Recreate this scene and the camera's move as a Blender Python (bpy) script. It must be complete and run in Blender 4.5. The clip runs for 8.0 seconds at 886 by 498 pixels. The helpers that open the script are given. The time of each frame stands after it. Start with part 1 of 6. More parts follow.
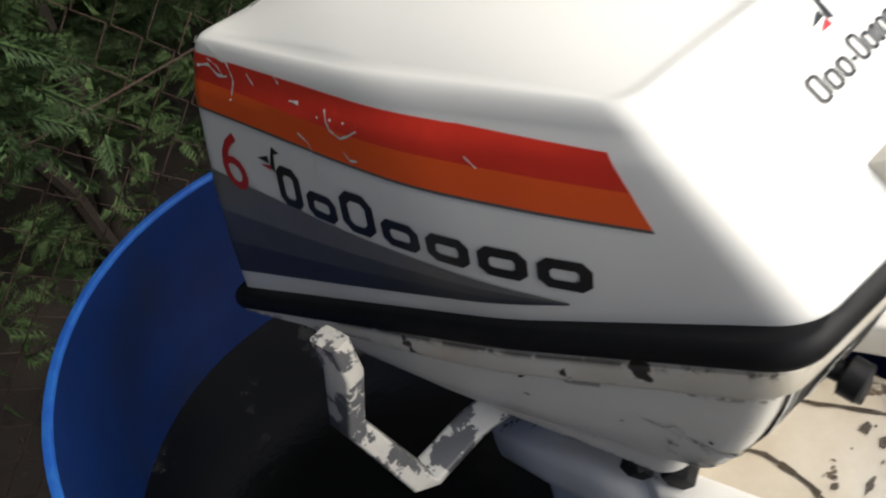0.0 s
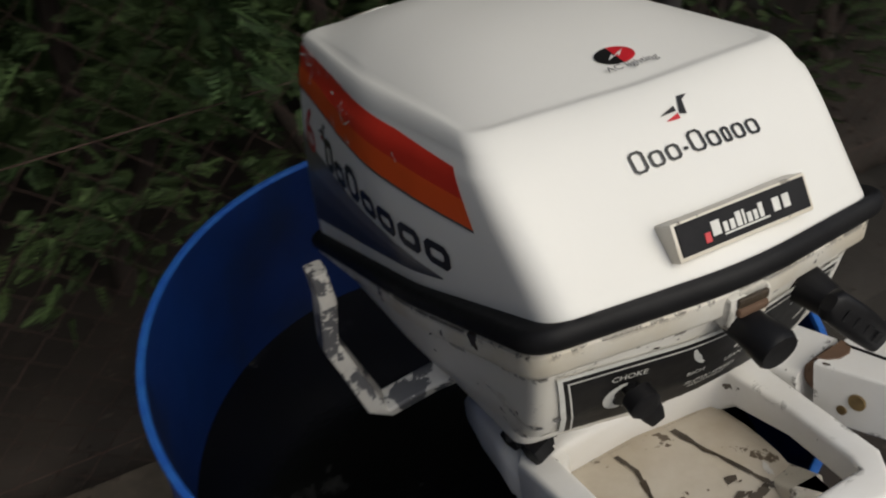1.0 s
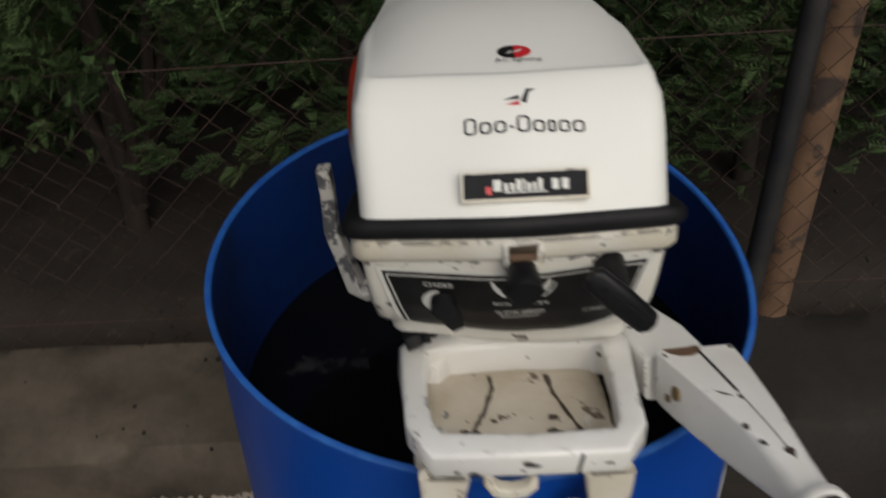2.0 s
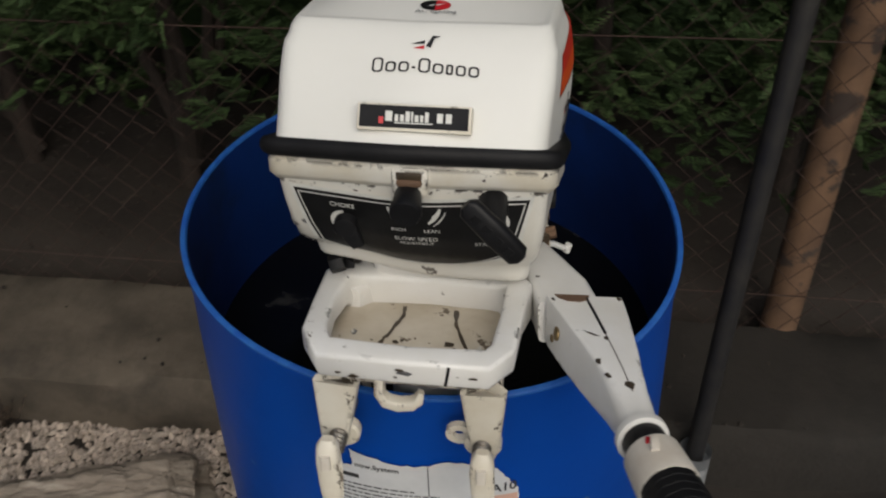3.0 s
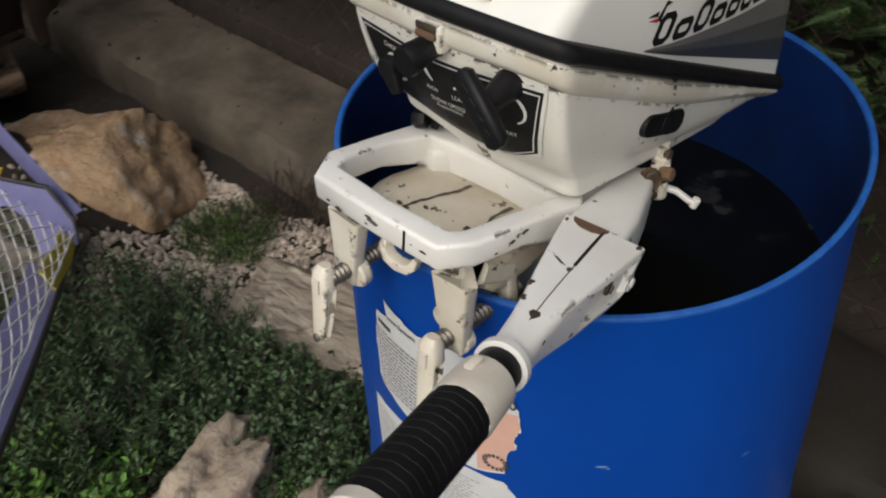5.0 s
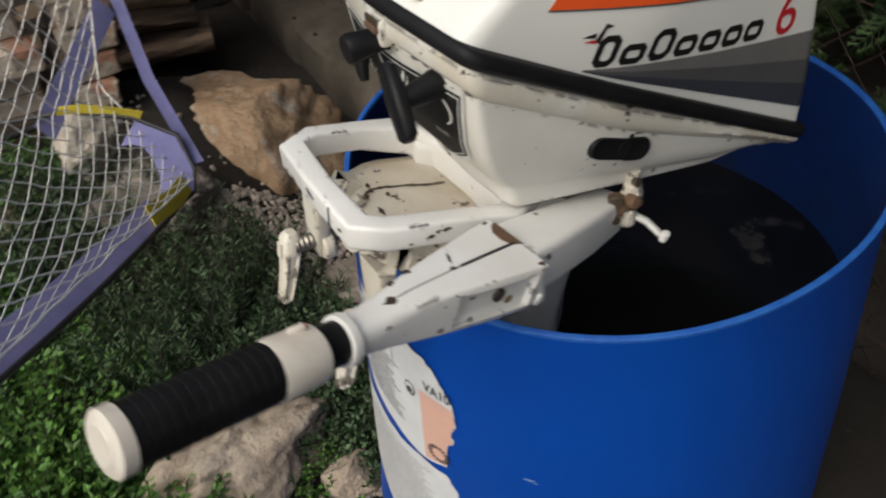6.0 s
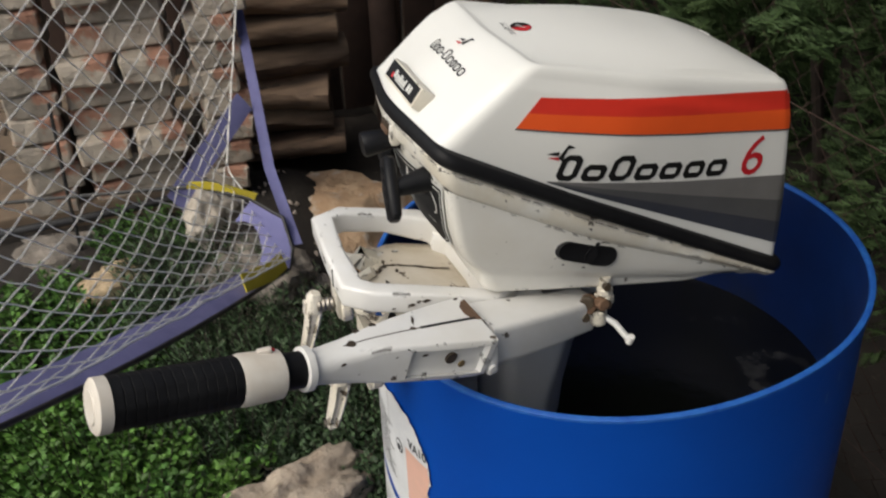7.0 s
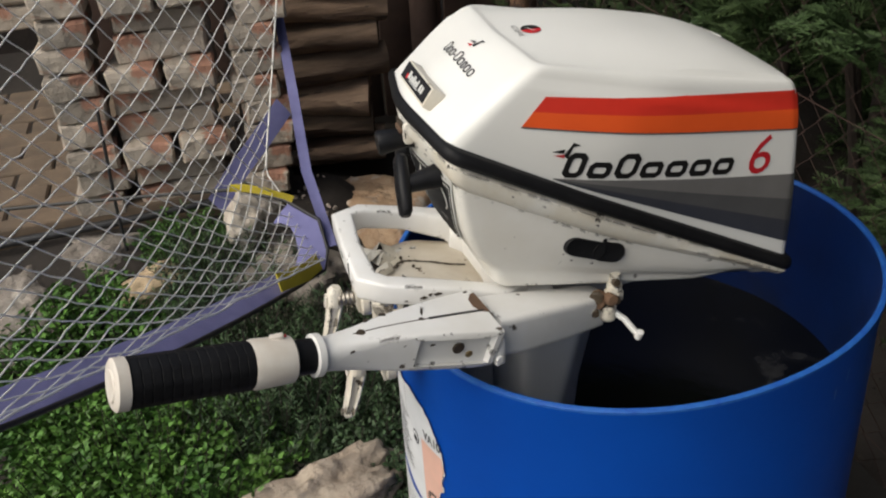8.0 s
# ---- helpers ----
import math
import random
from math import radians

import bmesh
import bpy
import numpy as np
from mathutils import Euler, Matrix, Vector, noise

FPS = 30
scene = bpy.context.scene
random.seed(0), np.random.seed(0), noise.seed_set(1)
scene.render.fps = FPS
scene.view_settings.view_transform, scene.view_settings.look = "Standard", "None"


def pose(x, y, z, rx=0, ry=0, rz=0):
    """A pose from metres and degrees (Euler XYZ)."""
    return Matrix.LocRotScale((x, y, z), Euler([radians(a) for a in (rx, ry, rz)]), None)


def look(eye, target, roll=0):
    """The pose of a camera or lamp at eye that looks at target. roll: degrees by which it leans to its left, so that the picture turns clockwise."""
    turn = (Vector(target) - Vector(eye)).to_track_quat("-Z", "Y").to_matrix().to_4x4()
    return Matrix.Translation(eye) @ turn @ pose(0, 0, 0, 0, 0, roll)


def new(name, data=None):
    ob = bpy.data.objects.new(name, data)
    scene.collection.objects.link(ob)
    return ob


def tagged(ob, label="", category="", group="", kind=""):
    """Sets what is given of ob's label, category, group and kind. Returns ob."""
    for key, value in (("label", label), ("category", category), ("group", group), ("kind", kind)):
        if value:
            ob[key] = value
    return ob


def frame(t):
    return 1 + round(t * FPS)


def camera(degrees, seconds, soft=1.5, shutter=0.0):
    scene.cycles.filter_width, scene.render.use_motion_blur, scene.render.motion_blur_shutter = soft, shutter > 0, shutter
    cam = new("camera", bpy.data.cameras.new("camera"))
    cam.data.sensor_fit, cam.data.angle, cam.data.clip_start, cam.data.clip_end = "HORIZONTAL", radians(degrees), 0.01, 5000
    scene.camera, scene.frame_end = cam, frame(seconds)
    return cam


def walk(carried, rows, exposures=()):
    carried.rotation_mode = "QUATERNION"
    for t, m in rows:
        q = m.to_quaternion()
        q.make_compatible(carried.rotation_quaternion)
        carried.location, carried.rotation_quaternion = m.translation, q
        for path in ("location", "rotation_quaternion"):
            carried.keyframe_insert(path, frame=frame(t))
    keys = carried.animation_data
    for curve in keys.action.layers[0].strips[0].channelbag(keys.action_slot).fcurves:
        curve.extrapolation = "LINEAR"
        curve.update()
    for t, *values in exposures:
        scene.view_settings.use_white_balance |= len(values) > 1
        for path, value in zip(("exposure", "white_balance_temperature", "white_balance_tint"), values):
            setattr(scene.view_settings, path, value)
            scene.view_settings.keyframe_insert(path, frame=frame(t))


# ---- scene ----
cam = camera(51.6, 8.0, soft=2.0, shutter=0.5)
PATH = [
    (0, (-0.33, -0.302, 1.395), (0.741, 0.706, 0.04), -5.0),
    (0.2, (-0.335, -0.325, 1.406), (0.694, 0.658, 0.147), -4.5),
    (0.5, (-0.328, -0.376, 1.428), (0.707, 0.737, 0.128), -3.7),
    (0.8, (-0.299, -0.461, 1.442), (0.506, 0.761, 0.23), -1.8),
    (1, (-0.26, -0.514, 1.459), (0.382, 0.879, 0.175), -3.8),
    (1.2, (-0.249, -0.541, 1.471), (0.283, 0.827, 0.264), -3.1),
    (1.5, (-0.168, -0.594, 1.48), (0.21, 0.928, 0.239), -3.3),
    (1.7, (-0.124, -0.664, 1.477), (0.142, 0.816, 0.316), -0.2),
    (2, (-0.021, -0.747, 1.521), (-0.044, 0.8, 0.254), -3.2),
    (2.2, (-0.002, -0.791, 1.523), (-0.012, 0.765, 0.267), -1.8),
    (3.3, (0.208, -0.844, 1.509), (-0.203, 0.67, 0.269), -2.3),
    (3.5, (0.259, -0.85, 1.502), (-0.297, 0.617, 0.261), -3.4),
    (4, (0.346, -0.847, 1.478), (-0.362, 0.523, 0.204), -2.9),
    (4.5, (0.389, -0.776, 1.449), (-0.493, 0.453, 0.141), -1.6),
    (4.7, (0.421, -0.736, 1.444), (-0.547, 0.421, 0.131), -2.2),
    (5.8, (0.577, -0.593, 1.445), (-0.718, 0.205, 0.147), -4.8),
    (6, (0.627, -0.541, 1.443), (-0.728, 0.176, 0.159), -4.0),
    (6.5, (0.756, -0.483, 1.456), (-0.755, 0.092, 0.279), -2.3),
    (7, (0.81, -0.469, 1.484), (-0.809, 0.048, 0.43), -2.2),
    (7.5, (0.849, -0.455, 1.488), (-0.823, -0.007, 0.485), -3.1),
    (8, (0.853, -0.444, 1.487), (-0.807, -0.025, 0.454), -3.6),
]
walk(cam, [(t, look(eye, target, roll)) for t, eye, target, roll in PATH],
     exposures=[(0.0, 0.4, 6500, 5), (0.5, -0.27, 6500, 5), (1.0, -0.72, 6500, 5), (1.5, -0.75, 6500, 5), (2.0, -0.82, 6500, 5), (3.5, -0.8, 6500, 5), (4.0, -0.66, 6500, 5), (4.5, -0.50, 6500, 5), (5.0, -0.45, 6500, 5), (6.0, -0.35, 6500, 5), (7.0, -0.25, 6500, 5), (8.0, -0.2, 6500, 5)])

# ---- light ----
world = bpy.data.worlds.new("world")
scene.world = world
world.use_nodes = True
wn = world.node_tree
sky = wn.nodes.new("ShaderNodeTexSky")
sky.sky_type, sky.sun_disc = "NISHITA", False
sky.air_density, sky.dust_density, sky.ozone_density = 0.7, 5.0, 0.4
sky.sun_elevation, sky.sun_rotation = radians(47), radians(160)
wn.links.new(sky.outputs["Color"], wn.nodes["Background"].inputs["Color"])
wn.nodes["Background"].inputs["Strength"].default_value = 0.17
sun = new("sun", bpy.data.lights.new("sun", "SUN"))
sun.data.energy, sun.data.angle, sun.data.color = 1.72, radians(60), (1.0, 0.99, 0.965)
sun.matrix_world = look((1.65, -4.5, 4.9), (0, 0, 0))

# ---- materials ----
def mat(name, c1, c2=None, scale=20.0, rough=0.6, bump=0.0, metal=0.0, spots=None, spot_scale=30.0, spot_at=0.66, spot_soft=0.03,
        spot_rough=None, bump_scale=None, spec=0.5, coord="Object", island=0.0, detail=6.0, coat=0.0, relief=0.004, wear=None, wear_at=0.5, wear_scale=40.0, wear_width=0.006, vary=0.0, stretch=None):
    """Two tones mixed by noise at two scales, with optional chips of a third tone and fine relief."""
    m = bpy.data.materials.new(name)
    m.use_nodes = True
    nt = m.node_tree
    b = nt.nodes["Principled BSDF"]
    tc = nt.nodes.new("ShaderNodeTexCoord")
    out = tc.outputs[coord]
    link = nt.links.new
    if stretch:
        mp = nt.nodes.new("ShaderNodeMapping")
        mp.inputs["Scale"].default_value = stretch
        link(out, mp.inputs["Vector"])
        out = mp.outputs["Vector"]
    def noise(s, d=detail, r=0.6):
        n = nt.nodes.new("ShaderNodeTexNoise")
        n.inputs["Scale"].default_value, n.inputs["Detail"].default_value, n.inputs["Roughness"].default_value = s, d, r
        link(out, n.inputs["Vector"])
        return n.outputs["Fac"]
    def ramp(v, a, z):
        r = nt.nodes.new("ShaderNodeMapRange")
        r.inputs["From Min"].default_value, r.inputs["From Max"].default_value = a, z
        link(v, r.inputs["Value"])
        return r.outputs["Result"]
    def mix(f, a, z):
        x = nt.nodes.new("ShaderNodeMix")
        x.data_type = "RGBA"
        link(f, x.inputs["Factor"])
        for s, v in ((x.inputs["A"], a), (x.inputs["B"], z)):
            if isinstance(v, tuple):
                s.default_value = (*v[:3], 1)
            else:
                link(v, s)
        return x.outputs["Result"]
    c2 = c2 or tuple(v * 0.82 for v in c1)
    col = mix(ramp(noise(scale), 0.35, 0.68), c1, c2)
    if island:
        g = nt.nodes.new("ShaderNodeNewGeometry")
        h = nt.nodes.new("ShaderNodeHueSaturation")
        v = nt.nodes.new("ShaderNodeMapRange")
        v.inputs["To Min"].default_value, v.inputs["To Max"].default_value = 1 - island, 1 + island
        link(g.outputs["Random Per Island"], v.inputs["Value"])
        link(v.outputs["Result"], h.inputs["Value"])
        link(col, h.inputs["Color"])
        col = h.outputs["Color"]
    if vary:
        oi, hv, mv = nt.nodes.new("ShaderNodeObjectInfo"), nt.nodes.new("ShaderNodeHueSaturation"), nt.nodes.new("ShaderNodeMapRange")
        mv.inputs["To Min"].default_value, mv.inputs["To Max"].default_value = 1 - vary, 1 + vary
        link(oi.outputs["Random"], mv.inputs["Value"])
        link(mv.outputs["Result"], hv.inputs["Value"])
        link(col, hv.inputs["Color"])
        col = hv.outputs["Color"]
    rn = nt.nodes.new("ShaderNodeMapRange")
    rn.inputs["To Min"].default_value, rn.inputs["To Max"].default_value = rough * 0.85, min(1, rough * 1.15)
    link(noise(scale * 3), rn.inputs["Value"])
    rgh = rn.outputs["Result"]
    if spots:
        f = ramp(noise(spot_scale, 8, 0.62), spot_at, spot_at + spot_soft)
        col = mix(f, col, spots)
    if wear:
        # paint knocked off along the edges
        bv, ge, dp = nt.nodes.new("ShaderNodeBevel"), nt.nodes.new("ShaderNodeNewGeometry"), nt.nodes.new("ShaderNodeVectorMath")
        bv.samples, bv.inputs["Radius"].default_value, dp.operation = 4, wear_width, "DOT_PRODUCT"
        link(bv.outputs["Normal"], dp.inputs[0])
        link(ge.outputs["Normal"], dp.inputs[1])
        edge = nt.nodes.new("ShaderNodeMapRange")
        edge.inputs["From Min"].default_value, edge.inputs["From Max"].default_value = 0.9985, 0.982
        link(dp.outputs["Value"], edge.inputs["Value"])
        mu = nt.nodes.new("ShaderNodeMath")
        mu.operation = "MULTIPLY"
        link(edge.outputs["Result"], mu.inputs[0])
        link(noise(wear_scale, 8, 0.65), mu.inputs[1])
        col = mix(ramp(mu.outputs["Value"], wear_at, wear_at + 0.015), col, wear)
    link(col, b.inputs["Base Color"])
    link(rgh, b.inputs["Roughness"])
    b.inputs["Metallic"].default_value = metal
    b.inputs["Specular IOR Level"].default_value = spec
    b.inputs["Coat Weight"].default_value = coat
    if bump:
        bp = nt.nodes.new("ShaderNodeBump")
        bp.inputs["Strength"].default_value, bp.inputs["Distance"].default_value = min(1.0, bump), relief
        link(noise(bump_scale or scale * 4, 8, 0.65), bp.inputs["Height"])
        link(bp.outputs["Normal"], b.inputs["Normal"])
    return m


M = {}
M["cowl"] = mat("cowl_paint", (0.76, 0.755, 0.72), (0.74, 0.733, 0.692), 5, 0.42, 0.03, bump_scale=260)
M["pan"] = mat("pan_paint", (0.75, 0.735, 0.685), (0.69, 0.665, 0.60), 11, 0.33, 0.05, spots=(0.14, 0.125, 0.11), spot_scale=34, spot_at=0.69, spot_soft=0.01, bump_scale=200, wear=(0.07, 0.06, 0.05), wear_at=0.56, wear_scale=60)
M["cream"] = mat("aged_cream_paint", (0.72, 0.685, 0.60), (0.60, 0.545, 0.44), 14, 0.42, 0.08, spots=(0.06, 0.045, 0.03), spot_scale=30, spot_at=0.63, spot_soft=0.012, bump_scale=160, wear=(0.09, 0.07, 0.05), wear_at=0.555, wear_scale=60)
M["white"] = mat("worn_white_paint", (0.79, 0.785, 0.77), (0.72, 0.705, 0.665), 13, 0.36, 0.05, spots=(0.10, 0.085, 0.07), spot_scale=46, spot_at=0.675, spot_soft=0.012, bump_scale=180, wear=(0.045, 0.04, 0.033), wear_at=0.59, wear_scale=60)
M["chipped"] = mat("chipped_lever_paint", (0.62, 0.60, 0.55), (0.5, 0.48, 0.44), 30, 0.45, 0.15, spots=(0.10, 0.10, 0.105), spot_scale=60, spot_at=0.50, spot_soft=0.02, bump_scale=120)
# Stained cream paint, its base also lowered for shade inside the handle.
M["bracket"] = mat("worn_shaded_bracket_paint", (0.60, 0.555, 0.475), (0.44, 0.38, 0.29), 12, 0.45, 0.12, spots=(0.11, 0.080, 0.052), spot_scale=32, spot_at=0.60, spot_soft=0.02, bump_scale=110, wear=(0.06, 0.045, 0.03), wear_at=0.50, wear_scale=45)
M["grey_leg"] = mat("leg_grey_paint", (0.72, 0.75, 0.79), (0.66, 0.69, 0.73), 9, 0.4, 0.04)
M["lip"] = mat("worn_lip_paint", (0.74, 0.72, 0.66), (0.62, 0.56, 0.44), 16, 0.36, 0.08, spots=(0.05, 0.042, 0.035), spot_scale=34, spot_at=0.625, spot_soft=0.012, bump_scale=140, wear=(0.07, 0.06, 0.05), wear_at=0.48, wear_scale=45)
M["grime"] = mat("oily_grime", (0.035, 0.026, 0.018), (0.07, 0.05, 0.03), 40, 0.5, 0.3)
M["matt_black"] = mat("matt_black", (0.010, 0.010, 0.012), (0.014, 0.014, 0.016), 60, 0.7, 0.02, spec=0.25)
# Barrel blue darkened for the shade inside, with grimy blotches.
M["inner"] = mat("grimy_shaded_polyethylene", (0.0014, 0.022, 0.135), (0.0010, 0.012, 0.072), 6, 0.5, 0.06, spots=(0.004, 0.012, 0.04), spot_scale=5, spot_at=0.56, spot_soft=0.18, bump_scale=60)
M["rubber"] = mat("black_rubber", (0.007, 0.007, 0.008), (0.011, 0.011, 0.012), 40, 0.55, 0.1, spec=0.2)
M["black"] = mat("black_plastic", (0.006, 0.006, 0.007), (0.010, 0.010, 0.011), 60, 0.45, 0.06, spec=0.22)
M["panel"] = mat("panel_black", (0.006, 0.006, 0.0065), (0.010, 0.010, 0.011), 50, 0.5, 0.03, spec=0.2, spots=(0.10, 0.095, 0.085), spot_scale=120, spot_at=0.72)
M["ink"] = mat("white_ink", (0.72, 0.72, 0.68), None, 90, 0.5)
M["black_ink"] = mat("black_ink", (0.012, 0.012, 0.012), None, 90, 0.35)
M["red"] = mat("red_stripe", (0.66, 0.040, 0.024), (0.58, 0.034, 0.022), 20, 0.3, spots=(0.72, 0.68, 0.62), spot_scale=60, spot_at=0.70, spot_soft=0.01)
M["orange"] = mat("orange_stripe", (0.80, 0.106, 0.022), (0.74, 0.095, 0.020), 20, 0.3, spots=(0.72, 0.66, 0.6), spot_scale=70, spot_at=0.74, spot_soft=0.01)
M["red_ink"] = mat("red_ink", (0.55, 0.02, 0.03), None, 60, 0.35)
M["grey1"] = mat("light_grey_stripe", (0.17, 0.165, 0.16), (0.15, 0.145, 0.14), 30, 0.32)
M["grey2"] = mat("mid_grey_stripe", (0.090, 0.090, 0.092), (0.078, 0.078, 0.080), 30, 0.32)
M["grey3"] = mat("dark_grey_stripe", (0.048, 0.051, 0.062), (0.041, 0.044, 0.055), 30, 0.32)
M["barrel"] = mat("blue_polyethylene", (0.0014, 0.062, 0.380), (0.0012, 0.052, 0.330), 5, 0.42, 0.05, spec=0.35, spots=(0.02, 0.11, 0.42), spot_scale=26, spot_at=0.73, spot_soft=0.08, bump_scale=90)
M["barrel_cut"] = mat("cut_polyethylene", (0.020, 0.122, 0.43), (0.009, 0.072, 0.36), 60, 0.55, 0.2)
M["barrel_scuff"] = mat("scuffed_polyethylene", (0.20, 0.34, 0.55), (0.10, 0.22, 0.50), 90, 0.6)
M["paper"] = mat("label_paper", (0.66, 0.67, 0.68), (0.58, 0.59, 0.60), 25, 0.7, 0.06)
M["paper_ink"] = mat("label_ink", (0.06, 0.06, 0.065), None, 90, 0.6)
M["peach"] = mat("faded_orange_print", (0.70, 0.42, 0.33), (0.64, 0.40, 0.32), 30, 0.7)
M["steel"] = mat("dull_steel", (0.32, 0.30, 0.27), (0.2, 0.17, 0.14), 60, 0.42, 0.2, metal=0.9)
M["brass"] = mat("tarnished_brass", (0.34, 0.25, 0.12), (0.16, 0.11, 0.06), 60, 0.45, 0.3, metal=0.8)
M["collar"] = mat("aged_white_plastic", (0.70, 0.66, 0.59), (0.60, 0.54, 0.46), 30, 0.45, 0.04, spots=(0.3, 0.24, 0.18), spot_scale=60, spot_at=0.72)
# Pale blotches put film and reflected streaks into the water's colour.
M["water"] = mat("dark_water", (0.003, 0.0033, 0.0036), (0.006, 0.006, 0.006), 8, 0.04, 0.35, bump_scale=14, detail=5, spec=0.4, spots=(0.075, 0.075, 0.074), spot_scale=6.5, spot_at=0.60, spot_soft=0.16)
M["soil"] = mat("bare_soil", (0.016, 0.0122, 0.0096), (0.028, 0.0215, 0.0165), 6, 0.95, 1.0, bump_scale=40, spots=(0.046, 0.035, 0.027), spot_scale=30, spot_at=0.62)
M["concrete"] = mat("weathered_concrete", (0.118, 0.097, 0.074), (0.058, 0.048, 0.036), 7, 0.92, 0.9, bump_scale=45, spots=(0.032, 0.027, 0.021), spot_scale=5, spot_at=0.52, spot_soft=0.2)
# Same concrete again, darkened for the hedge's shade at the right.
M["concrete_shaded"] = mat("hedge_shaded_concrete", (0.018, 0.0148, 0.0115), (0.012, 0.010, 0.008), 5, 0.92, 0.7, bump_scale=60, spots=(0.028, 0.023, 0.018), spot_scale=5, spot_at=0.52, spot_soft=0.2)
M["gravel"] = mat("white_gravel", (0.53, 0.455, 0.395), (0.36, 0.30, 0.25), 25, 0.9, 0.5, island=0.35, bump_scale=120)
M["rock"] = mat("brown_limestone", (0.54, 0.385, 0.25), (0.37, 0.215, 0.112), 11, 0.9, 1.0, bump_scale=34, spots=(0.62, 0.55, 0.46), spot_scale=11, spot_at=0.53, spot_soft=0.12, relief=0.018)
M["rock_pale"] = mat("pale_limestone", (0.50, 0.42, 0.33), (0.33, 0.26, 0.195), 9, 0.92, 1.0, bump_scale=34, spots=(0.2, 0.16, 0.12), spot_scale=16, spot_at=0.6, spot_soft=0.08, relief=0.014)
M["rock_grey"] = mat("grey_limestone", (0.33, 0.29, 0.25), (0.17, 0.145, 0.12), 9, 0.92, 1.0, bump_scale=34, spots=(0.47, 0.42, 0.36), spot_scale=8, spot_at=0.58, spot_soft=0.1, relief=0.014)
M["rock_strata"] = mat("layered_limestone", (0.40, 0.34, 0.28), (0.20, 0.165, 0.135), 5, 0.92, 1.0, bump_scale=16, spots=(0.52, 0.46, 0.39), spot_scale=4, spot_at=0.57, spot_soft=0.1, relief=0.014, stretch=(0.8, 5.0, 7.0))
M["rock_white"] = mat("white_limestone", (0.62, 0.56, 0.48), (0.42, 0.36, 0.29), 12, 0.92, 1.0, bump_scale=34, spots=(0.28, 0.23, 0.18), spot_scale=16, spot_at=0.6, spot_soft=0.08, relief=0.012)
M["rock_beige"] = mat("beige_limestone", (0.46, 0.35, 0.22), (0.33, 0.25, 0.16), 9, 0.92, 1.0, bump_scale=34, spots=(0.5, 0.44, 0.35), spot_scale=12, spot_at=0.58, spot_soft=0.1, relief=0.010)
M["brick"] = mat("old_brick", (0.41, 0.355, 0.29), (0.30, 0.255, 0.205), 16, 0.95, 1.0, bump_scale=55, spots=(0.36, 0.19, 0.13), spot_scale=6, spot_at=0.555, spot_soft=0.04, relief=0.008, vary=0.22)
M["wire"] = mat("rusty_wire", (0.050, 0.029, 0.024), (0.066, 0.045, 0.038), 60, 0.85, 0.3, spec=0.25)
M["rust_pipe"] = mat("rusty_pipe", (0.17, 0.098, 0.056), (0.10, 0.058, 0.036), 9, 0.8, 0.4, spots=(0.05, 0.035, 0.028), spot_scale=14, spot_at=0.56, spot_soft=0.06)
M["black_pipe"] = mat("black_pipe", (0.014, 0.014, 0.016), (0.03, 0.028, 0.026), 20, 0.5, 0.1)
M["grey_pipe"] = mat("grey_pvc", (0.30, 0.31, 0.32), (0.24, 0.25, 0.26), 20, 0.5, 0.05)
M["leaf"] = mat("shrub_leaf", (0.050, 0.125, 0.024), (0.108, 0.215, 0.037), 9, 0.5, island=0.55, spec=0.3)
M["weed"] = mat("weed_leaf", (0.014, 0.034, 0.010), (0.022, 0.048, 0.014), 12, 0.55)
M["weed_bed"] = mat("bed_weed_leaf", (0.045, 0.105, 0.022), (0.075, 0.155, 0.03), 9, 0.55, island=0.5, spec=0.3)
M["dry"] = mat("dry_stem", (0.10, 0.07, 0.045), (0.06, 0.042, 0.03), 20, 0.9, island=0.4)
M["leaf_grey"] = mat("rosemary_leaf", (0.038, 0.074, 0.028), (0.066, 0.112, 0.046), 12, 0.6, island=0.5)
M["thuja"] = mat("conifer_leaf", (0.031, 0.056, 0.022), (0.078, 0.118, 0.044), 5, 0.65, island=0.5, spec=0.2)
M["bark"] = mat("brown_bark", (0.030, 0.021, 0.016), (0.019, 0.0135, 0.0105), 20, 0.95, 0.8)
M["wood"] = mat("split_firewood", (0.26, 0.178, 0.12), (0.135, 0.093, 0.065), 7, 0.9, 0.9, spots=(0.09, 0.066, 0.05), spot_scale=5, spot_at=0.60, relief=0.010, vary=0.5, bump_scale=22, stretch=(5.0, 0.8, 5.0))
M["dark_wood"] = mat("dark_brown_boards", (0.06, 0.034, 0.025), (0.04, 0.024, 0.018), 12, 0.8, 0.5)
M["timber"] = mat("weathered_timber", (0.165, 0.118, 0.078), (0.105, 0.078, 0.055), 9, 0.92, 0.7)
M["sleeve"] = mat("violet_fabric", (0.205, 0.20, 0.40), (0.165, 0.165, 0.34), 20, 0.85, 0.3, bump_scale=300)
# Violet fabric darkened in colour for the shade on strap and gathers.
M["strap"] = mat("violet_fabric_shaded", (0.15, 0.15, 0.31), (0.12, 0.12, 0.26), 20, 0.85, 0.3, bump_scale=300)
M["yellow"] = mat("yellow_fabric", (0.54, 0.44, 0.03), (0.45, 0.36, 0.03), 20, 0.85, 0.3, bump_scale=300)
M["cord"] = mat("white_cord", (0.93, 0.91, 0.87), (0.84, 0.81, 0.75), 60, 0.8)


# ---- builders ----
def thing(name, at, label, category, group="", kind=""):
    """A top-level empty at its base."""
    ob = new(name)
    ob.empty_display_size = 0.05
    ob.location = at
    return tagged(ob, label, category, group, kind)


